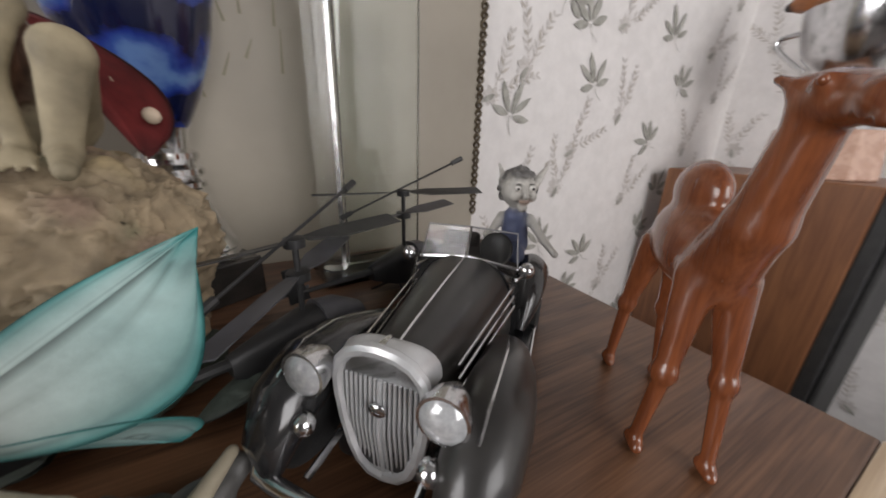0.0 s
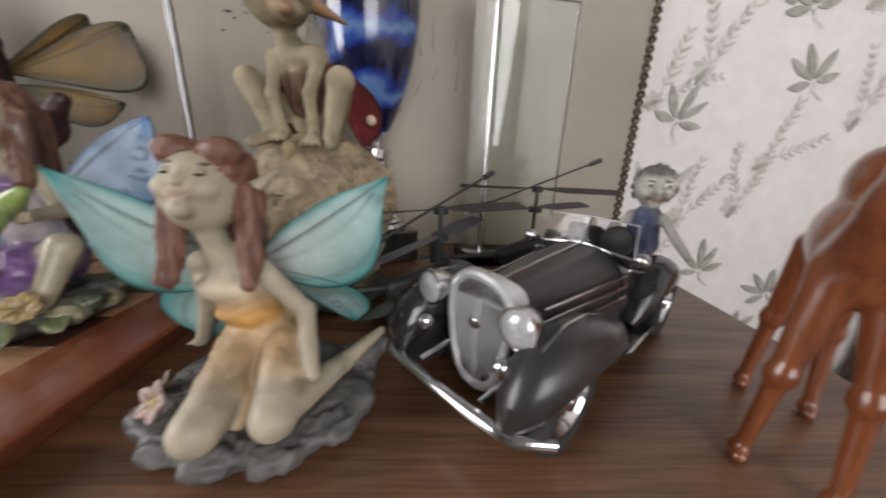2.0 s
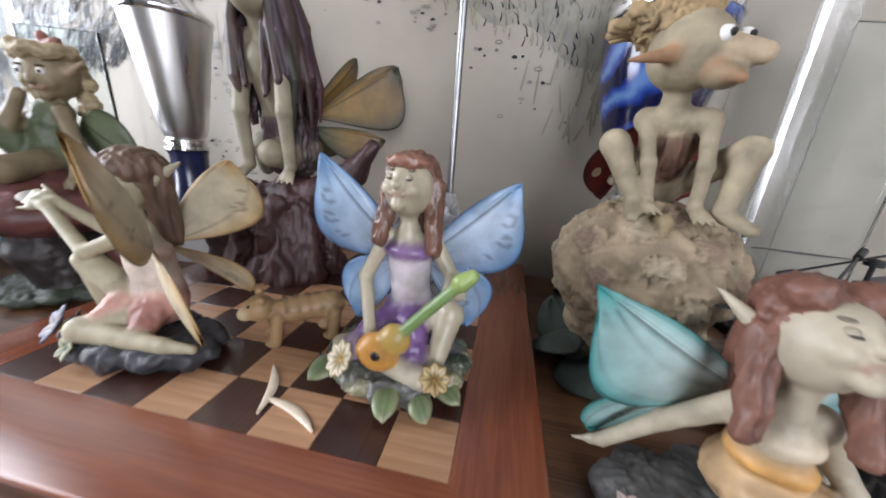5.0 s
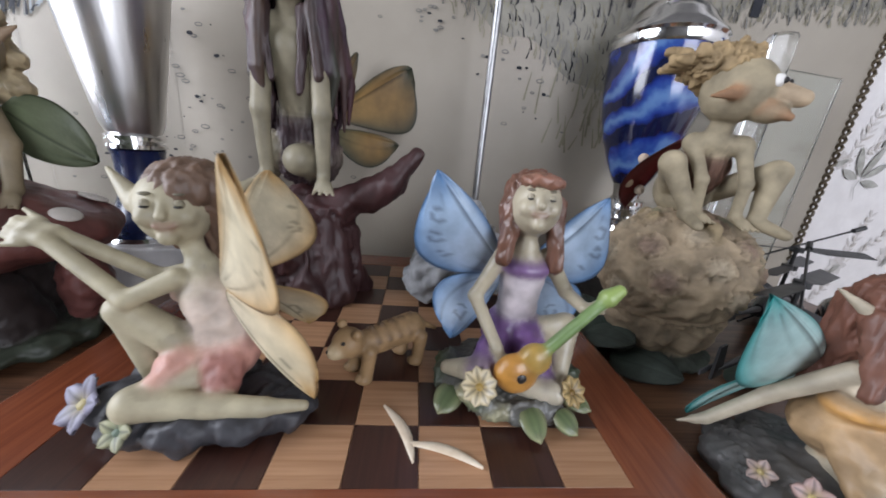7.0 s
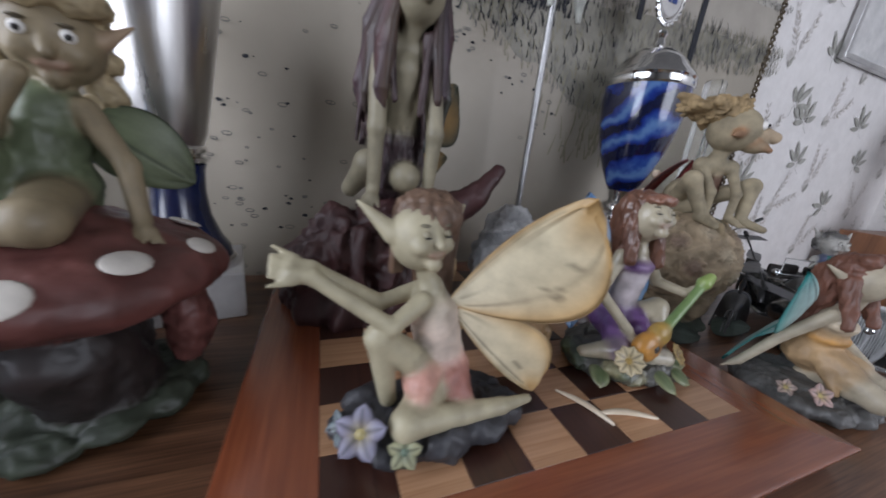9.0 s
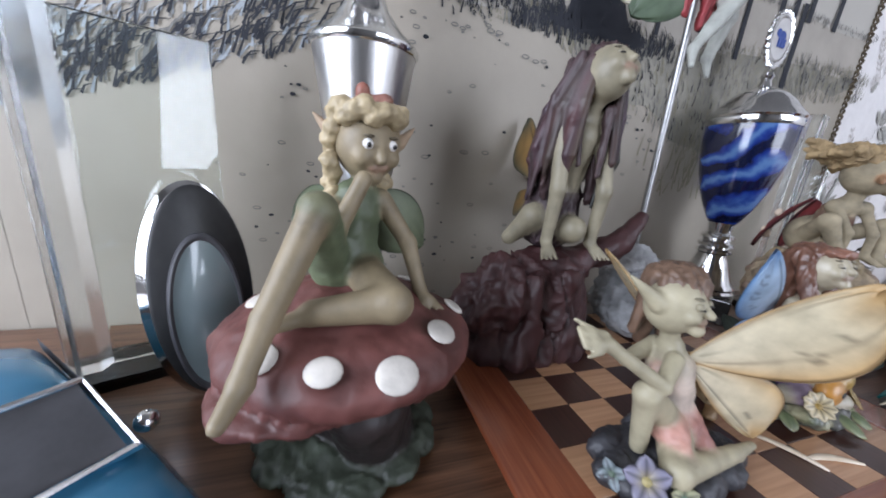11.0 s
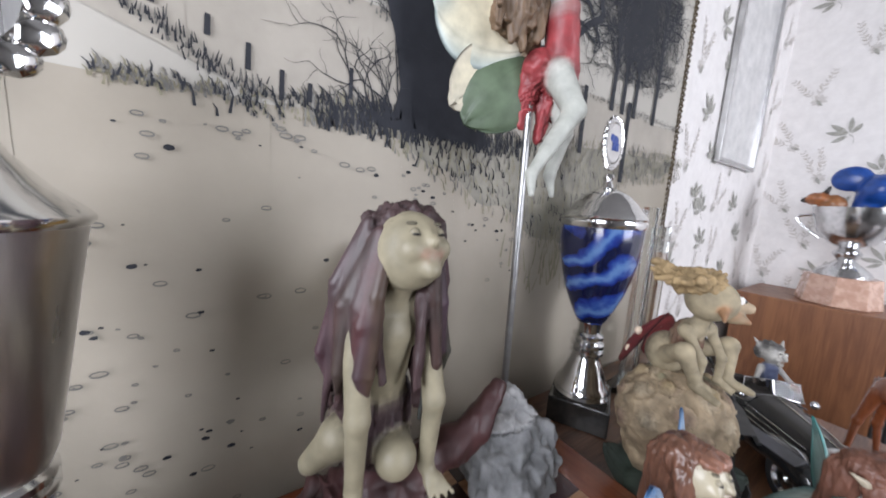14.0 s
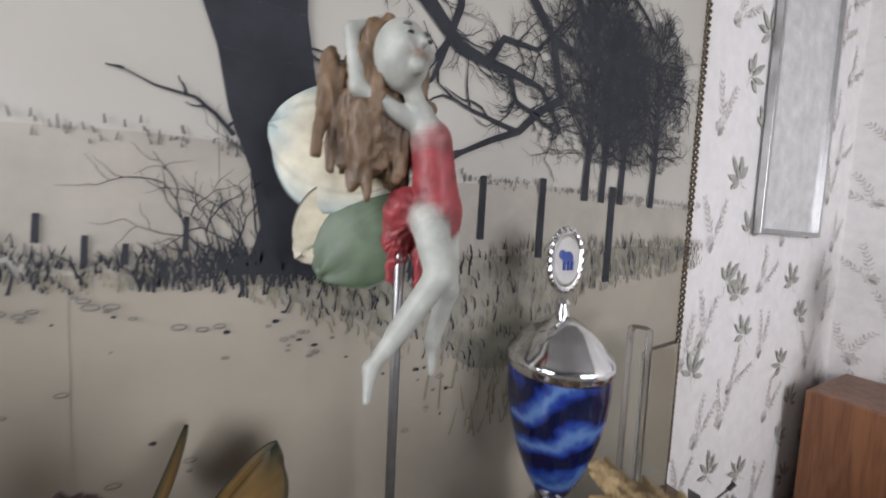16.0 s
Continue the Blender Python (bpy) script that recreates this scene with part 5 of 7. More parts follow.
    pieces += petals((0.022, 0.03, z0 + 0.022), 0.015, 5, (0.22, 0.21, 0.28), (0.38, 0.32, 0.14), up=(-0.4, -0.7, 0.6)) + petals((0.044, 0.02, z0 + 0.014), 0.01, 5, (0.3, 0.3, 0.18), (0.1, 0.14, 0.1), up=(-0.2, -0.8, 0.5)) + petals((0.012, 0.044, z0 + 0.014), 0.01, 4, (0.2, 0.24, 0.26), (0.1, 0.14, 0.1), up=(-0.8, -0.4, 0.4))
    figure("fairy_figurine", b, pieces, RESIN, "kneeling fairy with cream butterfly wings blowing from open hands", "figurine", "fairy figurines")


def mushroom_elf():
    b = (-0.155, 0.15, 0.0)
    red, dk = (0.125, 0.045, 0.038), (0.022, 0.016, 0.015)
    cx, cy = -0.152, 0.146
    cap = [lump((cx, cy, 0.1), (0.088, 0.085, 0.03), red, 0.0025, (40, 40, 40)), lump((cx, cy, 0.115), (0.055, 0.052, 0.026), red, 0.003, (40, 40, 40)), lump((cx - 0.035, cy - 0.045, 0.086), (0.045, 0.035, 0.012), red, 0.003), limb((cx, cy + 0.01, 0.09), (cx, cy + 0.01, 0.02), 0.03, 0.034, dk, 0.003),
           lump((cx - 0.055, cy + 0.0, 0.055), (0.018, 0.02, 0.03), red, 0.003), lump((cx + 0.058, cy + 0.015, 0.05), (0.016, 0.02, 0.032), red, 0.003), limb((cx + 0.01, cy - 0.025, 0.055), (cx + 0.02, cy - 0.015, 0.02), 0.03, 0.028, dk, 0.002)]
    cap += rocky_base(cx, cy, 0.0, 0.068, 0.062, 0.02, (0.045, 0.055, 0.038), 5)
    pieces = [sculpt(cap, 0.002, 0.004)]
    for x, y, r in ((-0.131, 0.07, 0.0125), (-0.098, 0.1, 0.0115), (-0.168, 0.074, 0.01), (-0.2, 0.09, 0.011), (-0.076, 0.14, 0.01), (-0.1, 0.19, 0.012), (-0.21, 0.15, 0.012)):
        q = ((x - cx) / 0.088) ** 2 + ((y - cy) / 0.085) ** 2
        z = 0.1 + 0.03 * math.sqrt(max(0.03, 1 - q))
        n = Vector(((x - cx) / 0.088 ** 2, (y - cy) / 0.085 ** 2, (z - 0.1) / 0.03 ** 2)).normalized()
        v, f, c = dot((0, 0, 0), (r, r * 0.85, 0.0022), (0.62, 0.58, 0.52), 16)
        m = np.array(n.to_track_quat("Z", "Y").to_matrix())
        pieces.append((v @ m.T + np.array((x, y, z)) + np.array(n) * 0.002, f, c))
    sk, green = (0.245, 0.195, 0.118), (0.11, 0.135, 0.075)
    hc, r = (-0.142, 0.163, 0.232), 0.0225
    fp, beads = face(hc, (0.35, -1, -0.25), r, sk)
    body = [lump((-0.155, 0.155, 0.147), (0.026, 0.024, 0.022), green, 0.002), limb((-0.155, 0.155, 0.155), (-0.148, 0.16, 0.192), 0.019, 0.017, green, 0.002), limb((-0.146, 0.162, 0.195), (-0.143, 0.163, 0.215), 0.009, 0.008, sk),
            limb((-0.165, 0.145, 0.148), (-0.172, 0.112, 0.193), 0.0135, 0.0105, green, 0.001), limb((-0.172, 0.112, 0.193), (-0.196, 0.088, 0.14), 0.0098, 0.0072, sk), limb((-0.196, 0.088, 0.14), (-0.204, 0.07, 0.118), 0.007, 0.0055, sk), limb((-0.204, 0.07, 0.116), (-0.21, 0.055, 0.108), 0.006, 0.004, sk),
            limb((-0.145, 0.145, 0.145), (-0.13, 0.1, 0.14), 0.014, 0.0125, sk), limb((-0.13, 0.1, 0.14), (-0.175, 0.105, 0.134), 0.0118, 0.008, sk), limb((-0.175, 0.105, 0.134), (-0.195, 0.098, 0.13), 0.006, 0.004, sk),
            limb((-0.132, 0.158, 0.195), (-0.112, 0.15, 0.165), 0.0078, 0.0062, sk), limb((-0.112, 0.15, 0.165), (-0.104, 0.138, 0.134), 0.0062, 0.005, sk), limb((-0.165, 0.16, 0.192), (-0.162, 0.13, 0.178), 0.0078, 0.006, sk), limb((-0.162, 0.13, 0.178), (-0.146, 0.136, 0.21), 0.006, 0.0055, sk),
            lump(hc, (r * 0.98, r, r * 1.08), sk)] + fp
    body += hand((-0.104, 0.138, 0.133), (0.35, -0.7, -0.5), 0.0042, sk) + ear((-0.164, 0.166, 0.235), (-0.178, 0.178, 0.25), (0.36, 0.26, 0.17), 0.006) + ear((-0.12, 0.164, 0.235), (-0.108, 0.172, 0.247), (0.36, 0.26, 0.17), 0.005)
    pieces.append(sculpt(body, 0.0015, 0.003))
    bl = (0.4, 0.32, 0.19)
    rr = random.Random(9)
    hr = [lump((-0.143, 0.17, 0.246), (0.023, 0.022, 0.013), bl, 0.003, (150, 150, 150))]
    for i in range(15):
        a = math.pi * (0.9 + 1.25 * i / 14)
        p = (-0.142 + 0.021 * math.cos(a), 0.163 + 0.02 * math.sin(a), 0.251)
        hr.append(lump((p[0], p[1], p[2] + rr.uniform(-0.003, 0.004)), (0.007, 0.007, 0.0065), bl, 0.0015, (200, 200, 200)))
    for i in range(7):
        hr.append(lump((-0.165 - 0.002 * (i % 2), 0.158 + 0.004 * (i % 3), 0.24 - 0.007 * i), 0.0062, bl, 0.0015, (200, 200, 200)))
        hr.append(lump((-0.14 + 0.006 * (i % 3), 0.184, 0.24 - 0.007 * i), 0.008, bl, 0.0015, (200, 200, 200)))
    hr += [limb((-0.15, 0.168, 0.256), (-0.13, 0.166, 0.262), 0.006, 0.005, (0.26, 0.12, 0.09), 0.001), lump((-0.146, 0.166, 0.266), (0.005, 0.005, 0.006), (0.26, 0.1, 0.07))]
    pieces.append(sculpt(hr, 0.0014, 0.0025))
    pieces += beads
    g1, g2 = (0.14, 0.17, 0.09), (0.17, 0.2, 0.12)
    pieces += [wing((-0.14, 0.178, 0.19), (-0.092, 0.192, 0.152), (0.3, 0, 1), 0.02, g1, g2, (0.09, 0.11, 0.06), 4, 0.006, 0.0018, 0.8, 0.9), wing((-0.16, 0.178, 0.19), (-0.195, 0.2, 0.17), (-0.3, 0, 1), 0.014, g1, g2, (0.09, 0.11, 0.06), 4, 0.006, 0.0018, 0.8, 0.9)]
    figure("elf_figurine", b, pieces, RESIN, "elf in green sitting on a red spotted toadstool", "figurine", "fairy figurines")


def rock_lady():
    z0 = 0.022
    b = (0.07, 0.235, z0)
    red = (0.052, 0.019, 0.019)
    G = (45, 45, 30)
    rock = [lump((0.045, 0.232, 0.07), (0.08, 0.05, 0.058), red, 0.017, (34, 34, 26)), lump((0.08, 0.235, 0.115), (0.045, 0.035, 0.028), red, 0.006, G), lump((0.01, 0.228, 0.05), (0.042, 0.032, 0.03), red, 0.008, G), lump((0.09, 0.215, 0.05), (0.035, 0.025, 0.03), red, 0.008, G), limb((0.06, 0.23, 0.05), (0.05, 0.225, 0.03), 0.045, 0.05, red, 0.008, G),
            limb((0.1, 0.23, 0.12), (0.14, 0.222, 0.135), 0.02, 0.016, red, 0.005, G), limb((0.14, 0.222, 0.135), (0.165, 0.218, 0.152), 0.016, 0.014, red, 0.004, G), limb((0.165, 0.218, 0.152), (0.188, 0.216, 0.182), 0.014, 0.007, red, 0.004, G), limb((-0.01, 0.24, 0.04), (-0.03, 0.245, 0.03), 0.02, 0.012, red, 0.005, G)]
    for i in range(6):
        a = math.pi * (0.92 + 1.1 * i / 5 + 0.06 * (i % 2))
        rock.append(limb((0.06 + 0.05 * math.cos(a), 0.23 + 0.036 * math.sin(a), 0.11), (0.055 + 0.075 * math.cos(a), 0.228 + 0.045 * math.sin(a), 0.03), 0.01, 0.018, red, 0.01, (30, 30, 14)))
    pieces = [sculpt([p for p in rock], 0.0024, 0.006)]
    sk, hb = (0.265, 0.235, 0.16), (0.048, 0.027, 0.028)
    hc, r = (0.076, 0.193, 0.317), 0.0225
    fp, beads = face(hc, (0.1, -0.88, 0.5), r, sk, closed=True, up=(0, 0.5, 1))
    body = [lump((0.075, 0.246, 0.17), (0.03, 0.028, 0.026), sk), limb((0.075, 0.242, 0.18), (0.071, 0.212, 0.262), 0.021, 0.019, sk), limb((0.053, 0.21, 0.279), (0.09, 0.208, 0.279), 0.0105, 0.0105, sk), limb((0.072, 0.207, 0.285), (0.075, 0.198, 0.298), 0.0105, 0.009, sk),
            limb((0.049, 0.208, 0.279), (0.047, 0.198, 0.21), 0.0098, 0.0078, sk), limb((0.047, 0.198, 0.21), (0.047, 0.203, 0.156), 0.0076, 0.006, sk), limb((0.095, 0.206, 0.279), (0.101, 0.194, 0.21), 0.0098, 0.0078, sk), limb((0.101, 0.194, 0.21), (0.1, 0.199, 0.156), 0.0076, 0.006, sk),
            limb((0.085, 0.24, 0.168), (0.077, 0.203, 0.168), 0.017, 0.0142, sk), limb((0.077, 0.203, 0.168), (0.088, 0.246, 0.152), 0.0135, 0.009, sk), limb((0.06, 0.244, 0.168), (0.046, 0.232, 0.176), 0.017, 0.015, sk), limb((0.046, 0.232, 0.176), (0.03, 0.25, 0.148), 0.014, 0.009, sk), lump(hc, (r * 0.96, r * 1.02, r * 1.08), sk),
            limb((0.074, 0.236, 0.2), (0.074, 0.244, 0.17), 0.026, 0.032, (0.05, 0.03, 0.035), 0.004, S_HAIR)] + fp
    body += hand((0.047, 0.203, 0.154), (-0.25, -0.8, -0.6), 0.005, sk) + hand((0.1, 0.199, 0.154), (0.2, -0.8, -0.6), 0.005, sk)
    pieces.append(sculpt(body, 0.0017, 0.004))
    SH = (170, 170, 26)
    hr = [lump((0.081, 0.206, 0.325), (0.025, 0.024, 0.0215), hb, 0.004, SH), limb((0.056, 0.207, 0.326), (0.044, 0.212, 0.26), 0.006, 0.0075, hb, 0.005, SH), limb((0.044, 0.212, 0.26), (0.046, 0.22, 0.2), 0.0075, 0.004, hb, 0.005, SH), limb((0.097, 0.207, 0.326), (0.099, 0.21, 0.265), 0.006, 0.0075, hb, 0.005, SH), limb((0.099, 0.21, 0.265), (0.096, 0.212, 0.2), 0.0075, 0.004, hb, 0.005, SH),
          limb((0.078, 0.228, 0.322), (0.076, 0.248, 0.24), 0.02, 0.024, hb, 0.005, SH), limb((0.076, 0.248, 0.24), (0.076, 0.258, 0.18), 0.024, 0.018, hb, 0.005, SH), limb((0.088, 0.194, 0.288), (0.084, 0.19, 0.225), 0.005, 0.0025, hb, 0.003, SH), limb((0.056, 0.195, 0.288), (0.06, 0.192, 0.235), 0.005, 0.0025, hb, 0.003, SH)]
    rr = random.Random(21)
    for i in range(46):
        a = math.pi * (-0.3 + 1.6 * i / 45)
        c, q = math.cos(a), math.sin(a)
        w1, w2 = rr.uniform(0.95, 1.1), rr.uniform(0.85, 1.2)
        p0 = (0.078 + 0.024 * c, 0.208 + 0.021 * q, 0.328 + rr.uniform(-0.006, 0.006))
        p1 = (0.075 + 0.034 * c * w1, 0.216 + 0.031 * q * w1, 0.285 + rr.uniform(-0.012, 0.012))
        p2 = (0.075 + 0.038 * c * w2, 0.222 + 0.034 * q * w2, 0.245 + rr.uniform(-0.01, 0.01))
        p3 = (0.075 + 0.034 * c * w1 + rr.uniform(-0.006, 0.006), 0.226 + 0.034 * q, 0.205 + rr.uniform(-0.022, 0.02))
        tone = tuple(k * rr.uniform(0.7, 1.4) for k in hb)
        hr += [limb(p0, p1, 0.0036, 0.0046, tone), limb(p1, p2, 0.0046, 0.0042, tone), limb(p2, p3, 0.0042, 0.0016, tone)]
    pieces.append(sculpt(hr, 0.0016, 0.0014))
    pieces += beads
    y1, y2, y3 = (0.3, 0.19, 0.06), (0.24, 0.14, 0.04), (0.035, 0.045, 0.03)
    pieces += [wing((0.085, 0.268, 0.21), (0.17, 0.334, 0.281), (0.6, 0.3, -0.9), 0.046, y1, y2, y3, 4, 0.006, 0.0016, 2.1), wing((0.085, 0.268, 0.2), (0.16, 0.318, 0.19), (0.3, 0.3, -1), 0.026, (0.05, 0.08, 0.05), y2, y3, 3, 0.004, 0.0016),
               wing((0.068, 0.27, 0.21), (0.1, 0.36, 0.296), (-0.2, 0.3, -0.9), 0.036, y1, y2, y3, 4, -0.006, 0.0016, 2.1), wing((0.068, 0.27, 0.2), (0.096, 0.352, 0.192), (-0.3, 0.3, -1), 0.026, (0.04, 0.1, 0.07), y2, y3, 3, -0.004, 0.0016)]
    figure("fairy_figurine", b, pieces, RESIN, "long-haired winged lady kneeling on a dark red rock", "figurine", "fairy figurines")


def rod_fairy():
    """The fairy sits on a metal rod that stands in a grey stone."""
    ob = thing("fairy_on_rod", pose(0.262, 0.294, 0.022), "flying fairy in red on a metal rod set in grey stone", "figurine", "fairy figurines")
    st, pale = (0.27, 0.275, 0.28), (0.45, 0.45, 0.45)
    rock = [lump((0.248, 0.252, 0.062), (0.058, 0.052, 0.05), st, 0.012, (40, 40, 40)), lump((0.246, 0.262, 0.1), (0.036, 0.032, 0.034), pale, 0.01, (55, 55, 55)), lump((0.222, 0.228, 0.052), (0.042, 0.036, 0.034), st, 0.01, (40, 40, 40)), lump((0.285, 0.26, 0.055), (0.036, 0.036, 0.034), pale, 0.01, (45, 45, 45))]
    q = figure("stone", (0.262, 0.294, 0.022), [sculpt(rock, 0.0022, 0.004)], ROUGH_RESIN, "rough pale grey stone", "")
    q.parent, q.location = ob, (0, 0, 0)
    part("rod", tube([(0.001, -0.014, 0.06), (0.001, -0.013, 0.25), (0.002, -0.011, 0.46)], 0.0042, 12), DULL_METAL, ob, "dull metal rod")
    sk, red, hb = (0.4, 0.41, 0.37), (0.28, 0.04, 0.045), (0.15, 0.095, 0.055)
    hc, r = (0.25, 0.252, 0.602), 0.021
    fp, beads = face(hc, (0.3, -0.9, 0.2), r, sk, closed=True)
    body = [lump((0.288, 0.268, 0.492), (0.023, 0.021, 0.024), red, 0.002), limb((0.288, 0.266, 0.5), (0.28, 0.262, 0.548), 0.019, 0.0165, red, 0.001), limb((0.278, 0.262, 0.55), (0.27, 0.26, 0.566), 0.015, 0.01, sk), limb((0.268, 0.259, 0.568), (0.255, 0.254, 0.588), 0.0075, 0.007, sk),
            limb((0.28, 0.262, 0.49), (0.281, 0.237, 0.447), 0.0155, 0.0115, sk), limb((0.281, 0.237, 0.447), (0.252, 0.242, 0.405), 0.011, 0.0082, sk), limb((0.252, 0.242, 0.405), (0.234, 0.244, 0.38), 0.0075, 0.0055, sk), limb((0.234, 0.244, 0.38), (0.23, 0.238, 0.36), 0.0058, 0.003, sk),
            limb((0.298, 0.272, 0.485), (0.3, 0.262, 0.43), 0.0135, 0.01, sk), limb((0.3, 0.262, 0.43), (0.291, 0.268, 0.385), 0.0095, 0.0065, sk), limb((0.291, 0.268, 0.385), (0.288, 0.26, 0.362), 0.006, 0.003, sk),
            limb((0.262, 0.262, 0.562), (0.222, 0.262, 0.578), 0.0075, 0.0062, sk), limb((0.222, 0.262, 0.578), (0.216, 0.262, 0.615), 0.0062, 0.005, sk), limb((0.216, 0.262, 0.615), (0.238, 0.265, 0.63), 0.005, 0.004, sk), lump(hc, (r * 0.95, r, r * 1.12), sk),
            limb((0.265, 0.285, 0.485), (0.262, 0.29, 0.44), 0.013, 0.007, red, 0.004, (120, 120, 40)), limb((0.285, 0.28, 0.475), (0.284, 0.282, 0.425), 0.012, 0.005, red, 0.004, (120, 120, 40)), limb((0.306, 0.28, 0.48), (0.308, 0.284, 0.45), 0.01, 0.005, red, 0.003, (120, 120, 40)), limb((0.262, 0.275, 0.5), (0.26, 0.288, 0.465), 0.014, 0.01, red, 0.003)] + fp
    pieces = [sculpt(body, 0.0016, 0.0035)]
    SH = (150, 150, 40)
    rr = random.Random(2)
    hr = [lump((0.244, 0.268, 0.612), (0.022, 0.02, 0.02), hb, 0.004, SH), limb((0.238, 0.274, 0.6), (0.232, 0.284, 0.54), 0.02, 0.022, hb, 0.006, SH), limb((0.262, 0.278, 0.565), (0.256, 0.286, 0.525), 0.014, 0.012, hb, 0.005, SH)]
    for i in range(16):
        x = 0.205 + 0.005 * i
        hr.append(limb((x, 0.272 + rr.uniform(-0.01, 0.01), 0.575 + rr.uniform(-0.01, 0.03)), (x + rr.uniform(-0.012, 0.012), 0.276 + rr.uniform(-0.012, 0.01), 0.51 + rr.uniform(-0.01, 0.025)), 0.0065, 0.0035, hb, 0.003, SH))
    pieces.append(sculpt(hr, 0.0017, 0.0025))
    pieces += beads
    w1, w2, w3, gr = (0.6, 0.53, 0.38), (0.6, 0.55, 0.4), (0.34, 0.42, 0.42), (0.1, 0.14, 0.085)
    pieces += [wing((0.262, 0.288, 0.522), (0.166, 0.33, 0.56), (-0.4, 0.2, -1), 0.04, w1, w2, w3, 5, 0.006, 0.002, 1.15, 1.0), wing((0.262, 0.288, 0.515), (0.187, 0.322, 0.452), (-1, 0.2, 0.6), 0.028, w1, w2, (0.5, 0.46, 0.36), 4, 0.004, 0.002, 1.2, 0.7),
               wing((0.27, 0.286, 0.505), (0.205, 0.318, 0.435), (0.6, -0.3, -0.8), 0.03, gr, gr, (0.07, 0.1, 0.06), 3, 0.008, 0.0025, 1.2, 0.9)]
    q = figure("fairy", (0.262, 0.294, 0.022), pieces, RESIN, "pale fairy in a red dress with cream and green wings", "")
    q.parent, q.location = ob, (0, 0, 0)


def tiger():
    t, d = (0.3, 0.19, 0.09), (0.08, 0.045, 0.025)
    z = 0.022
    P = [limb((0.158, 0.088, z + 0.026), (0.192, 0.112, z + 0.028), 0.0105, 0.0115, t, 0.001), lump((0.148, 0.08, z + 0.032), (0.0115, 0.0115, 0.0108), t), lump((0.141, 0.073, z + 0.029), (0.0065, 0.0065, 0.0055), (0.42, 0.33, 0.2)), limb((0.198, 0.116, z + 0.03), (0.212, 0.122, z + 0.022), 0.003, 0.002, t)]
    for x, y in ((0.152, 0.094), (0.163, 0.08), (0.187, 0.118), (0.2, 0.104)):
        P.append(limb((x, y, z + 0.024), (x - 0.002, y - 0.002, z + 0.003), 0.0055, 0.0048, t))
        P.append(lump((x - 0.004, y - 0.003, z + 0.0035), (0.006, 0.005, 0.0035), t))
    P += [lump((0.142, 0.088, z + 0.042), 0.0035, t), lump((0.155, 0.074, z + 0.042), 0.0035, t)]
    for k in range(5):
        P.append(limb((0.162 + 0.007 * k, 0.091 + 0.005 * k, z + 0.0385), (0.158 + 0.007 * k, 0.1 + 0.005 * k, z + 0.03), 0.0013, 0.001, d))
        P.append(limb((0.162 + 0.007 * k, 0.091 + 0.005 * k, z + 0.0385), (0.17 + 0.007 * k, 0.084 + 0.005 * k, z + 0.03), 0.0013, 0.001, d))
    pc = [sculpt(P, 0.001, 0.002), dot((0.1365, 0.0705, z + 0.03), 0.0018, DARK), dot((0.1395, 0.0785, z + 0.037), 0.0015, DARK), dot((0.1465, 0.0705, z + 0.037), 0.0015, DARK)]
    figure("tiger_figurine", (0.175, 0.1, z), pc, RESIN, "small sandy toy tiger standing on the chess board", "figurine")


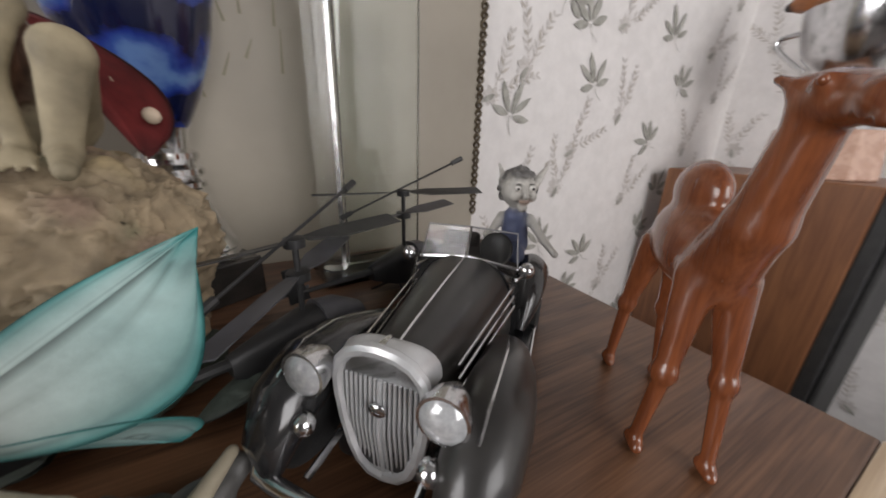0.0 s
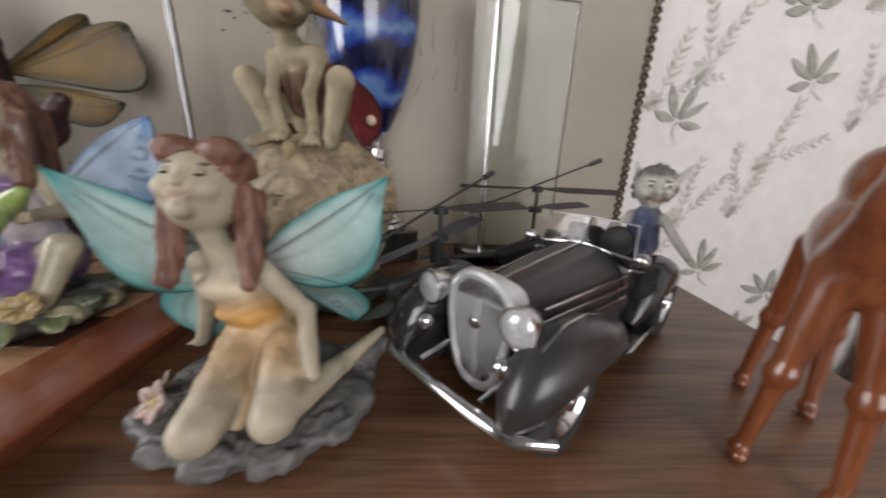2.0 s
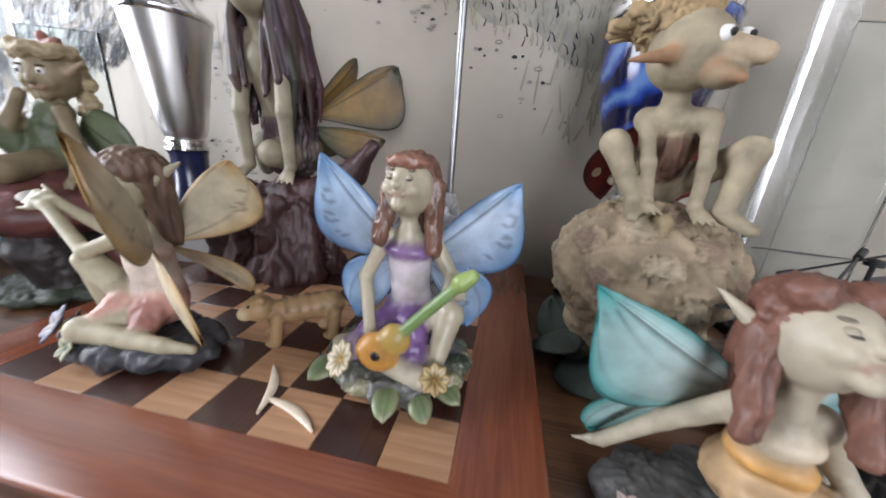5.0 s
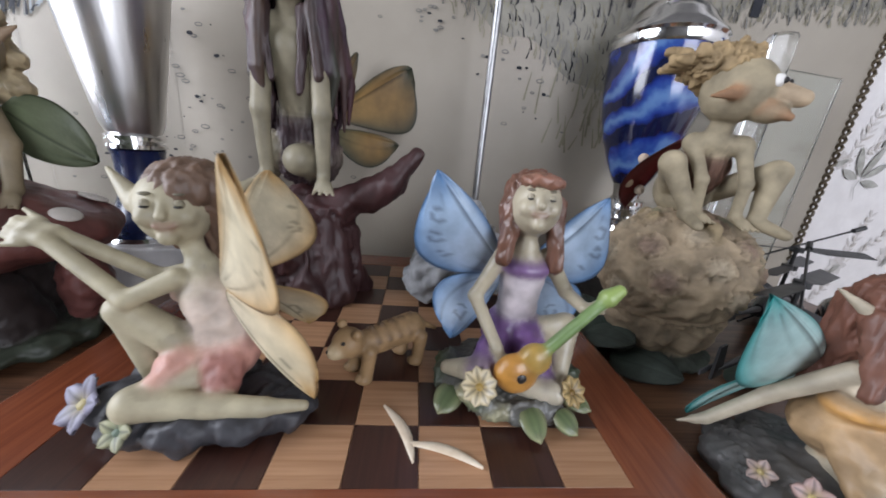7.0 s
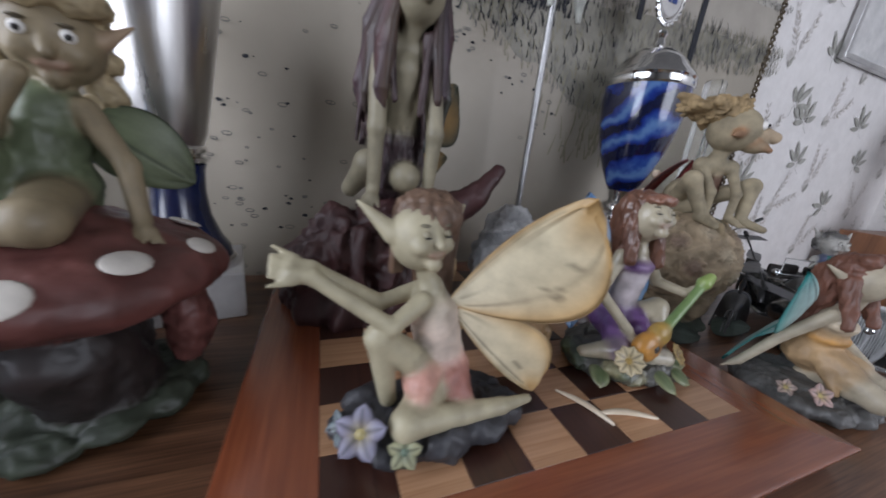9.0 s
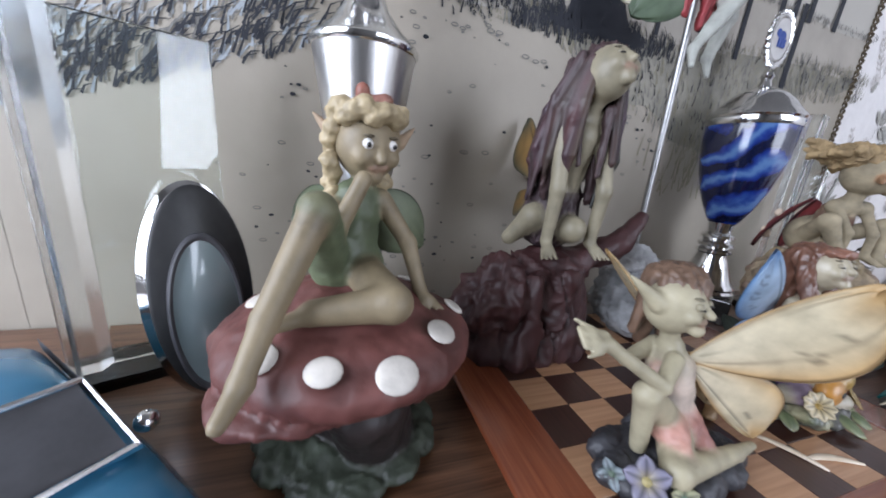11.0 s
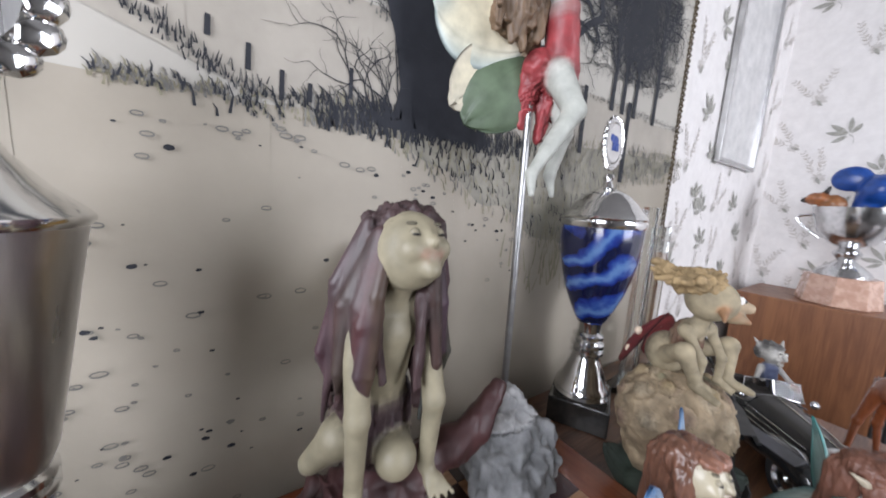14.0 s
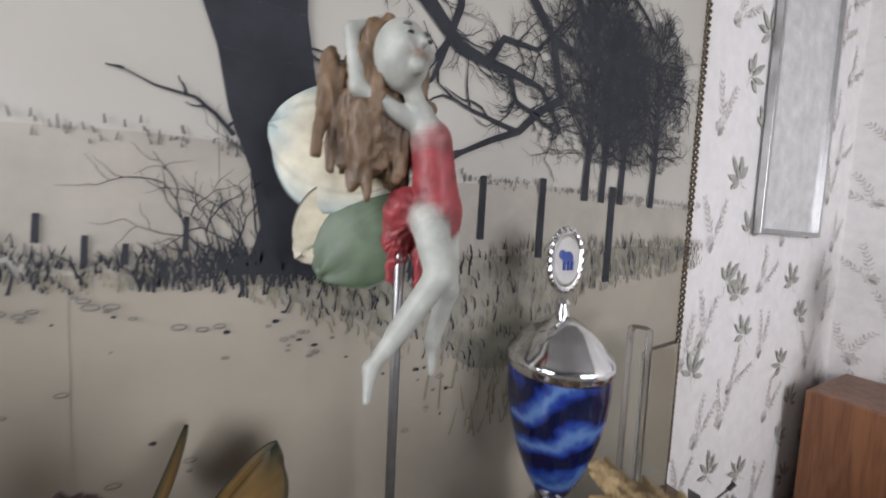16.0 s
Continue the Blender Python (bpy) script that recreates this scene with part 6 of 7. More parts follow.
def camel():
    c = (0.3, 0.09, 0.03)
    rear, front = Vector((0.7855, 0.025, 0)), Vector((0.7295, -0.033, 0))
    f = (front - rear).normalized()
    s = Vector((-f.y, f.x, 0))
    o = (rear + front) / 2
    az = math.degrees(math.atan2(f.y, f.x))

    def P(a, b, z):
        v = o + f * a + s * b
        return (v.x, v.y, z * 1.16)

    pr = [lump(P(-0.004, 0, 0.1), (0.041, 0.0165, 0.0245), c, turn=(0, 0, az)), lump(P(-0.01, 0, 0.124), (0.023, 0.011, 0.017), c, turn=(0, 0, az)), limb(P(0.026, 0, 0.094), P(0.042, 0, 0.118), 0.0155, 0.0118, c), limb(P(0.042, 0, 0.118), P(0.053, 0, 0.15), 0.0115, 0.0088, c),
          limb(P(0.054, 0, 0.158), P(0.076, 0, 0.157), 0.0098, 0.0068, c), lump(P(0.08, 0, 0.156), (0.0072, 0.0078, 0.0066), c), limb(P(0.05, 0.007, 0.162), P(0.043, 0.0095, 0.165), 0.0028, 0.0016, c), limb(P(0.05, -0.007, 0.162), P(0.043, -0.0095, 0.165), 0.0028, 0.0016, c), limb(P(-0.043, 0, 0.108), P(-0.05, 0, 0.072), 0.003, 0.0018, c), lump(P(-0.05, 0, 0.068), (0.0035, 0.0035, 0.006), c),
          lump(P(0.063, 0.0078, 0.162), (0.0028, 0.0026, 0.0026), c), lump(P(0.063, -0.0078, 0.162), (0.0028, 0.0026, 0.0026), c), limb(P(0.0845, -0.005, 0.1515), P(0.0845, 0.005, 0.1515), 0.002, 0.002, (0.16, 0.045, 0.016))]
    for a, b, k in ((0.034, 0.0165, 0.008), (0.034, -0.0165, 0.0), (-0.036, 0.0155, 0.0), (-0.036, -0.0155, -0.008)):
        hip = P(a * 0.85, b * 0.5, 0.092)
        kn = P(a + (0.003 if a > 0 else -0.006), b * 0.8, 0.048)
        ft = P(a + k, b, 0.006)
        pr += [limb(hip, kn, 0.0092, 0.005, c), limb(kn, ft, 0.0046, 0.0034, c), lump(kn, (0.0053, 0.0053, 0.0058), c), limb(P(a + k - 0.002, b, 0.004), P(a + k + 0.005, b, 0.0035), 0.0048, 0.0036, c)]
    pc = sculpt(pr, 0.0013, 0.004)
    figure("camel_figurine", (o.x, o.y, 0), [pc, dot(P(0.065, 0.0095, 0.162), 0.0016, DARK), dot(P(0.065, -0.0095, 0.162), 0.0016, DARK)], CAMEL_WOOD, "carved wooden camel with a glossy red-brown polish", "figurine")


boulder_troll()
green_fairy()
blue_fairy()
yellow_fairy()
mushroom_elf()
rock_lady()
rod_fairy()
tiger()
camel()


# ---- trophies ----
def wreath(r_in, r_out, z, n, parent, name, material, th=0.004):
    """A ring of small leaves round a medallion, standing upright in the x-z plane."""
    b = None
    for i in range(n):
        a = 2 * math.pi * i / n
        c = Vector((math.cos(a) * (r_in + r_out) / 2, 0, z + math.sin(a) * (r_in + r_out) / 2))
        q = bmesh.new()
        bmesh.ops.create_uvsphere(q, u_segments=8, v_segments=6, radius=1)
        q.transform(Matrix.Translation(c) @ Matrix.Rotation(-a + 0.5, 4, "Y") @ Matrix.Diagonal(((r_out - r_in) * 0.62, th, math.pi * r_out / n * 1.1, 1)))
        b = join(b, q)
    return part(name, b, material, parent)


def blue_trophy():
    ob = thing("trophy", pose(0.477, 0.305, 0) @ Matrix.Diagonal((1, 1, 1.025, 1)), "tall silver trophy with a blue swirled bowl and medallion lid", "trophy")
    part("plinth", box((-0.046, -0.046, 0), (0.046, 0.046, 0.042), 0.002), BLACK_MARBLE, ob, "black marble block", False).rotation_euler = (0, 0, radians(28))
    part("foot", lathe([(0.0, 0.042), (0.042, 0.042), (0.044, 0.046), (0.041, 0.05), (0.044, 0.054), (0.042, 0.059), (0.037, 0.064), (0.031, 0.082), (0.024, 0.1), (0.021, 0.108), (0.021, 0.11)]), SILVER, ob)
    part("stem", lathe([(0.02, 0.11), (0.026, 0.113), (0.026, 0.117), (0.02, 0.12), (0.026, 0.124), (0.026, 0.129), (0.019, 0.133), (0.024, 0.138), (0.024, 0.143), (0.017, 0.147), (0.018, 0.158), (0.02, 0.164)]), SILVER, ob)
    part("bowl", lathe([(0.019, 0.163), (0.024, 0.17), (0.034, 0.19), (0.044, 0.215), (0.052, 0.243), (0.057, 0.27), (0.0595, 0.295), (0.0595, 0.316)]), BLUE_SWIRL, ob, "blue swirled lacquer bowl")
    lid = part("lid", lathe([(0.0, 0.315), (0.0605, 0.316), (0.062, 0.319), (0.062, 0.325), (0.06, 0.327), (0.062, 0.33), (0.06, 0.334), (0.052, 0.342), (0.045, 0.352), (0.034, 0.363), (0.02, 0.371), (0.009, 0.376), (0.006, 0.385), (0.009, 0.39), (0.006, 0.395)]), SILVER, ob)
    med = part("medallion", lathe([(0.0, -0.003), (0.02, -0.003), (0.021, 0), (0.02, 0.003), (0.0, 0.003)], 32, Matrix.Translation((0, 0, 0.44)) @ Matrix.Diagonal((1, 1, 1.35, 1)) @ Matrix.Rotation(radians(90), 4, "X")), WHITE_MARBLE, ob, "white oval medallion")
    b = None
    for k in range(22):
        a = 2 * math.pi * k / 22
        q = ball((0, 0, 0), (0.0034, 0.0032, 0.0072), None, 8)
        q.transform(Matrix.Translation((0.0255 * math.cos(a), 0, 0.44 + 0.036 * math.sin(a))) @ Matrix.Rotation(-a + 0.35, 4, "Y"))
        b = join(b, q)
    b = tube([(0.0235 * math.cos(a), 0, 0.44 + 0.033 * math.sin(a)) for a in [2 * math.pi * k / 36 for k in range(37)]], 0.003, 8, b)
    part("wreath", b, SILVER, ob, "silver leaf wreath")
    # a small blue emblem on the medallion
    b = ball((0.0, -0.0035, 0.443), (0.009, 0.001, 0.008), None, 12)
    b = ball((-0.009, -0.0035, 0.447), (0.0055, 0.001, 0.0055), b, 10)
    for x in (-0.005, 0.002, 0.007):
        b = tube([(x, -0.0035, 0.44), (x, -0.0035, 0.429)], 0.0022, 6, b)
    part("emblem", b, BINDER_BLUE, med, "small blue emblem")


def silver_trophy():
    ob = thing("trophy", pose(-0.136, 0.295, 0, 0, 0, 12) @ Matrix.Diagonal((1, 1, 1.03, 1)), "tall brushed silver cup trophy with a navy stem and wreathed lid", "trophy")
    part("plinth", box((-0.052, -0.052, 0), (0.052, 0.052, 0.05), 0.002), WHITE_MARBLE, ob, "pale marble block", False)
    part("foot", lathe([(0.0, 0.05), (0.046, 0.05), (0.047, 0.054), (0.044, 0.058), (0.0, 0.0585)]), SILVER, ob)
    part("stem", lathe([(0.043, 0.058), (0.042, 0.065), (0.034, 0.078), (0.026, 0.1), (0.023, 0.125), (0.024, 0.146), (0.026, 0.152), (0.0, 0.153)]), NAVY, ob, "dark navy enamel stem")
    part("collar", lathe([(0.022, 0.152), (0.0275, 0.154), (0.0275, 0.158), (0.023, 0.16), (0.0275, 0.163), (0.0275, 0.167), (0.024, 0.17)]), SILVER, ob)
    part("cup", lathe([(0.024, 0.169), (0.0285, 0.18), (0.0345, 0.215), (0.041, 0.255), (0.047, 0.292), (0.0505, 0.312)]), BRUSHED, ob, "brushed silver tapering cup")
    part("lid", lathe([(0.0, 0.311), (0.0515, 0.312), (0.0535, 0.315), (0.0535, 0.318), (0.051, 0.321), (0.036, 0.334), (0.023, 0.35), (0.017, 0.362), (0.014, 0.366), (0.009, 0.368)]), SILVER, ob)
    part("knob", lathe([(0.009, 0.367), (0.012, 0.372), (0.012, 0.378), (0.006, 0.383), (0.005, 0.388)]), SILVER, ob)
    med = part("medallion", lathe([(0.0, -0.004), (0.034, -0.004), (0.035, 0), (0.034, 0.004), (0.0, 0.004)], 36, Matrix.Translation((0, 0, 0.428)) @ Matrix.Rotation(radians(90), 4, "X")), BRUSHED, ob)
    wreath(0.034, 0.049, 0.428, 15, ob, "wreath", SILVER, 0.006)
    b = tube([(0.003, -0.005, 0.408), (-0.006, -0.005, 0.418), (0.006, -0.005, 0.43), (-0.004, -0.005, 0.442)], [0.004, 0.005, 0.005, 0.003], 8)
    b = ball((-0.002, -0.005, 0.448), 0.005, b, 10)
    part("relief", b, SILVER, med, "raised ornament")


def bronze_cup():
    x, y, z = 1.5, 0.14, 0.116
    ob = thing("trophy", pose(x, y, z) @ Matrix.Diagonal((0.87, 0.87, 1, 1)), "small shiny cup on a pink marble base holding toys", "trophy")
    part("plinth", lathe([(0.0, 0.0), (0.098, 0.0), (0.1, 0.003), (0.088, 0.085), (0.0, 0.086)], 8), PINK_MARBLE, ob, "eight-sided pink marble base", False)
    part("foot", lathe([(0.068, 0.086), (0.062, 0.1), (0.035, 0.12), (0.02, 0.132), (0.03, 0.142), (0.034, 0.152), (0.026, 0.162), (0.02, 0.168)]), CHROME, ob)
    part("bowl", lathe([(0.02, 0.167), (0.05, 0.18), (0.08, 0.21), (0.095, 0.25), (0.1, 0.285), (0.097, 0.285), (0.09, 0.25), (0.07, 0.21), (0.0, 0.19)]), CHROME, ob)
    for s in (-1, 1):
        part("handle", tube(arc((0, s * 0.096, 0.26), (0, s * 0.07, 0.19), (0, s * 0.05, 0.02), 10), 0.005, 8), CHROME, ob)
    bl = (0.01, 0.06, 0.28)
    E = [lump((x, y - 0.04, z + 0.36), (0.06, 0.05, 0.055), bl), lump((x, y + 0.03, z + 0.4), (0.025, 0.05, 0.045), bl), limb((x, y - 0.08, z + 0.35), (x, y - 0.16, z + 0.27), 0.032, 0.02, bl), limb((x, y - 0.16, z + 0.27), (x, y - 0.2, z + 0.31), 0.02, 0.016, bl), limb((x, y - 0.2, z + 0.31), (x, y - 0.205, z + 0.34), 0.018, 0.014, bl), limb((x, y - 0.02, z + 0.33), (x, y - 0.01, z + 0.26), 0.035, 0.03, bl)]
    figure("toy_elephant", (x, y, z + 0.24), [sculpt(E, 0.005, 0.014)], RESIN_GLOSSY, "glossy blue toy elephant sitting in the cup", "toy").scale = (0.8, 0.8, 0.8)
    B = [lump((x - 0.02, y + 0.06, z + 0.3), (0.03, 0.035, 0.035), (0.3, 0.12, 0.04), 0.003), lump((x - 0.03, y + 0.1, z + 0.32), (0.022, 0.028, 0.022), (0.28, 0.1, 0.035), 0.003), lump((x - 0.03, y + 0.13, z + 0.315), (0.01, 0.012, 0.01), DARK), limb((x - 0.02, y + 0.06, z + 0.3), (x, y + 0.02, z + 0.22), 0.028, 0.03, (0.25, 0.1, 0.03)), limb((x - 0.02, y + 0.085, z + 0.335), (x - 0.02, y + 0.075, z + 0.36), 0.009, 0.006, DARK)]
    figure("toy_dog", (x, y, z + 0.24), [sculpt(B, 0.004, 0.01)], RESIN_GLOSSY, "small brown toy dog peeping out of the cup", "toy").scale = (0.8, 0.8, 0.85)


# ---- model cars ----
def loft(sections, bm=None, close=True):
    """A skin over sections; each section is a list of places of the same length."""
    b = bmesh.new()
    rows = [[b.verts.new(p) for p in s] for s in sections]
    for a, c in zip(rows, rows[1:]):
        for i in range(len(a) - 1):
            b.faces.new((a[i], a[i + 1], c[i + 1], c[i]))
    if close:
        for r in (rows[0], rows[-1]):
            b.faces.new(r)
        for a, c in zip(rows, rows[1:]):
            b.faces.new((a[0], a[-1], c[-1], c[0]))
    return join(bm, b)


def arch(x, w, z0, z1, p=2.6, n=14):
    """A rounded, closed-top section across the car at x: half width w, from z0 up to z1."""
    out = []
    for i in range(n + 1):
        a = math.pi * i / n
        c, s = math.cos(a), math.sin(a)
        out.append((x, w * math.copysign(abs(c) ** (2 / p), c), z0 + (z1 - z0) * abs(s) ** (2 / p)))
    return out


def wheel(parent, x, y, r, w, spokes=True):
    side = 1 if y > 0 else -1
    m = Matrix.Translation((x, y, r)) @ Matrix.Rotation(radians(-90 * side), 4, "X")
    t = part("tyre", lathe([(r * 0.62, -w / 2), (r * 0.9, -w / 2), (r * 0.985, -w * 0.36), (r, -w * 0.15), (r, w * 0.15), (r * 0.985, w * 0.36), (r * 0.9, w / 2), (r * 0.62, w / 2), (r * 0.6, 0)], 32, m), RUBBER, parent)
    part("rim", lathe([(0.0, w * 0.5), (r * 0.16, w * 0.5), (r * 0.2, w * 0.36), (r * 0.5, w * 0.25), (r * 0.58, w * 0.45), (r * 0.64, w * 0.47), (r * 0.63, -w * 0.4), (0.0, -w * 0.4)], 32, m), CHROME if spokes else DULL_METAL, t, "chrome rim with a round hub cap")


GRILLE = mat("dull_silver_grille", (0.74, 0.75, 0.76), 0.3, 0.45, (0.62, 0.63, 0.64), 80)


LENS = mat("ribbed_lamp_glass", (0.62, 0.63, 0.64), 0.12, 0.3, (0.45, 0.46, 0.47), 300, coat=0.6)


def vintage_car():
    f = Vector((-0.749, -0.663, 0))
    ob = thing("model_car", pose(0.591, 0.03, 0, 0, 0, math.degrees(math.atan2(f.y, f.x))) @ Matrix.Diagonal((0.92, 0.9, 0.95, 1)), "black vintage convertible model car with dusty paint and chrome", "model car")
    WB = 0.19
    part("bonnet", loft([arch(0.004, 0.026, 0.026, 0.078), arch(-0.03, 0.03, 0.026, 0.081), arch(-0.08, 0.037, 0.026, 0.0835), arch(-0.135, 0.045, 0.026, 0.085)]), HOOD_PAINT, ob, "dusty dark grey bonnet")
    part("bonnet_hinge", tube([(0.004, 0, 0.0785), (-0.03, 0, 0.0815), (-0.08, 0, 0.084), (-0.135, 0, 0.0855)], 0.0012, 6), CHROME, ob)
    part("body", loft([arch(-0.13, 0.045, 0.02, 0.083, 3.4), arch(-0.145, 0.0475, 0.02, 0.074, 4.5), arch(-0.175, 0.049, 0.02, 0.067, 5), arch(-0.205, 0.048, 0.02, 0.068, 5), arch(-0.215, 0.045, 0.022, 0.067, 4), arch(-0.237, 0.037, 0.024, 0.055, 3), arch(-0.257, 0.022, 0.026, 0.036, 2.4)]), BLACK_PAINT, ob, "glossy black body tub")
    part("cockpit", loft([arch(-0.148, 0.04, 0.06, 0.0755, 5), arch(-0.18, 0.042, 0.06, 0.0695, 5), arch(-0.212, 0.04, 0.06, 0.0705, 5)]), INTERIOR, ob, "dark leatherette interior", False)
    for s in (-1, 1):
        part("seat_back", box((-0.211, s * 0.02 - 0.017, 0.055), (-0.2, s * 0.02 + 0.017, 0.083), 0.004, 3), INTERIOR, ob)
    part("chassis", box((-0.235, -0.03, 0.014), (0.01, 0.03, 0.03), 0.004), BLACK_PLASTIC, ob)
    # grille shell with upright bars
    half = [(0.0, 0.012), (0.008, 0.0135), (0.0145, 0.0195), (0.019, 0.03), (0.0222, 0.044), (0.0242, 0.058), (0.0243, 0.069), (0.0222, 0.0775), (0.0165, 0.0835), (0.009, 0.0865)]
    shell = [(0.009, y, z) for y, z in half] + [(0.009, 0.0, 0.0875)] + [(0.009, -y, z) for y, z in reversed(half)]
    part("grille_shell", tube(shell, 0.0034, 8), GRILLE, ob, "dull chrome radiator shell")
    part("shell_cap", loft([arch(0.0085, 0.0235, 0.071, 0.0885, 3), arch(0.002, 0.0255, 0.071, 0.0895, 3), arch(-0.006, 0.026, 0.07, 0.085, 3)]), GRILLE, ob, "rounded silver radiator cap")
    part("radiator", loft([[(0.0035, y * 0.97, z) for y, z in half] + [(0.0035, -y * 0.97, z) for y, z in reversed(half)], [(0.0085, y * 0.93, 0.05 + (z - 0.05) * 0.95) for y, z in half] + [(0.0085, -y * 0.93, 0.05 + (z - 0.05) * 0.95) for y, z in reversed(half)]]), DULL_METAL, ob, "", False)
    for i in range(-8, 9):
        y = i * 0.0027
        zs = [z for w, z in half if w >= abs(y)]
        lo, hi = min(zs) if i else 0.014, 0.072
        part("grille_bar", tube([(0.009, y, lo), (0.0125 - abs(i) * 0.0003, y, (lo + hi) / 2), (0.0095, y, hi)], 0.0009 if i else 0.0016, 6), GRILLE, ob, "thin upright bar")
    part("grille_badge", ball((0.0135, 0, 0.058), (0.0015, 0.005, 0.004), None, 10), CHROME, ob)
    part("mascot", loft([[(0.008, -0.002, 0.083), (0.008, 0.002, 0.083), (0.0, 0.002, 0.083), (0.0, -0.002, 0.083)], [(0.007, -0.0018, 0.09), (0.007, 0.0018, 0.09), (-0.002, 0.001, 0.089), (-0.002, -0.001, 0.089)]]), CHROME, ob, "small chrome radiator ornament", False)
    for s in (-1, 1):
        # pontoon wings over the wheels
        cs = [(0.036, 0.047, 0.026, 0.006), (0.032, 0.05, 0.038, 0.013), (0.02, 0.052, 0.05, 0.017), (0.0, 0.053, 0.0555, 0.0185), (-0.025, 0.053, 0.053, 0.0185), (-0.05, 0.052, 0.045, 0.018), (-0.078, 0.049, 0.036, 0.0165), (-0.1, 0.047, 0.026, 0.011), (-0.112, 0.046, 0.021, 0.005)]
        b = bmesh.new()
        rows = []
        for i, (x, y, z, r) in enumerate(cs):
            x0, _, z0, _ = cs[max(i - 1, 0)]
            x1, _, z1, _ = cs[min(i + 1, len(cs) - 1)]
            d = Vector((x1 - x0, 0, z1 - z0)).normalized()
            n = Vector((-d.z, 0, d.x)) * (-1)
            if n.z < 0:
                n = -n
            rows.append([b.verts.new(Vector((x, s * y, z)) + Vector((0, 1, 0)) * (r * 1.05 * math.cos(a)) + n * (r * math.sin(a))) for a in [2 * math.pi * k / 18 for k in range(18)]])
        for a, c in zip(rows, rows[1:]):
            for k in range(18):
                b.faces.new((a[k], a[(k + 1) % 18], c[(k + 1) % 18], c[k]))
        b.faces.new(rows[0])
        b.faces.new(rows[-1])
        # left mudguard in the bonnet's dark grey, right one in black
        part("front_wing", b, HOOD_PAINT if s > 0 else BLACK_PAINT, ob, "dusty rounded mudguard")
        part("wing_bead", tube([(x, s * y, z + r * 1.01) for x, y, z, r in cs[1:-1]], 0.0011, 6), CHROME, ob)
        part("running_board", box((-0.165, s * 0.05 - 0.013, 0.014), (-0.1, s * 0.05 + 0.013, 0.019), 0.002), BLACK_PAINT, ob)
        part("sill_strip", tube([(-0.165, s * 0.064, 0.018), (-0.1, s * 0.064, 0.018)], 0.0013, 6), CHROME, ob)
        cr = [(-0.14, 0.05, 0.022, 0.006), (-0.156, 0.051, 0.04, 0.014), (-0.173, 0.051, 0.052, 0.0175), (-0.192, 0.051, 0.056, 0.0185), (-0.215, 0.05, 0.05, 0.0175), (-0.234, 0.048, 0.038, 0.013), (-0.246, 0.046, 0.026, 0.006)]
        part("rear_wing", tube([(x, s * y, z) for x, y, z, r in cr], [r for *_, r in cr], 18), BLACK_PAINT, ob, "glossy black mudguard")
        wheel(ob, 0.0, s * 0.056, 0.033, 0.019)
        wheel(ob, -WB, s * 0.057, 0.033, 0.019)
        lamp = part("headlight", lathe([(0.0, -0.016), (0.006, -0.0145), (0.0102, -0.008), (0.0122, 0.0), (0.0122, 0.003), (0.0112, 0.003)], 24, Matrix.Translation((0.018, s * 0.036, 0.072)) @ Matrix.Rotation(radians(90), 4, "Y")), CHROME, ob)
        part("lens", lathe([(0.0113, 0.002), (0.0092, 0.005), (0.0055, 0.0066), (0.0, 0.007)], 24, Matrix.Translation((0.018, s * 0.036, 0.072)) @ Matrix.Rotation(radians(90), 4, "Y")), LENS, lamp, "ribbed clear lens")
        fog = part("fog_lamp", ball((0.026, s * 0.033, 0.05), (0.006, 0.006, 0.006), None, 14), CHROME, ob)
        part("side_light", ball((0.032, s * 0.055, 0.05), (0.005, 0.005, 0.005), None, 12), CHROME, ob)
        part("bumper_bracket", tube([(0.008, s * 0.027, 0.03), (0.035, s * 0.027, 0.028)], 0.0022, 8), CHROME, ob)
        for k, z in enumerate((0.05, 0.0585, 0.067)):
            part("bonnet_strip", tube([(-0.02, s * (0.031 - 0.0005 * k), z), (-0.08, s * (0.0385 - 0.0006 * k), z), (-0.128, s * (0.0455 - 0.0012 * k), z)], 0.0011, 6), CHROME, ob)
        part("waist_strip", tube([(-0.13, s * 0.0445, 0.072), (-0.16, s * 0.049, 0.064), (-0.205, s * 0.0485, 0.064), (-0.228, s * 0.04, 0.058)], 0.0013, 6), CHROME, ob)
        part("door_handle", ball((-0.165, s * 0.0505, 0.058), (0.006, 0.0022, 0.0018), None, 10), CHROME, ob)
        part("side_lamp", ball((-0.128, s * 0.052, 0.082), (0.006, 0.0065, 0.0065), None, 12), CHROME, ob)
    bow = [(0.038 + 0.004 * (1 - (i / 6) ** 2) - 0.004 * (abs(i) == 6), i * 0.0104, 0.024) for i in range(-6, 7)]
    bow[0], bow[-1] = (0.024, -0.068, 0.024), (0.024, 0.068, 0.024)
    part("bumper", tube(bow, 0.0042, 10), CHROME, ob, "dull chrome bumper bar")
    part("rear_bumper", tube([(-0.256, -0.05, 0.03), (-0.263, 0, 0.03), (-0.256, 0.05, 0.03)], 0.0035, 8), CHROME, ob)
    ws = part("windscreen_frame", tube([(-0.137, -0.044, 0.078), (-0.147, -0.04, 0.105), (-0.1445, 0, 0.107), (-0.147, 0.04, 0.105), (-0.137, 0.044, 0.078)], 0.0008, 8), DULL_METAL, ob)
    part("windscreen_post", tube([(-0.134, 0, 0.081), (-0.1445, 0, 0.107)], 0.0011, 8), CHROME, ob)
    part("windscreen_base", tube([(-0.137, -0.045, 0.078), (-0.133, 0, 0.0845), (-0.137, 0.045, 0.078)], 0.0017, 8), CHROME, ob)
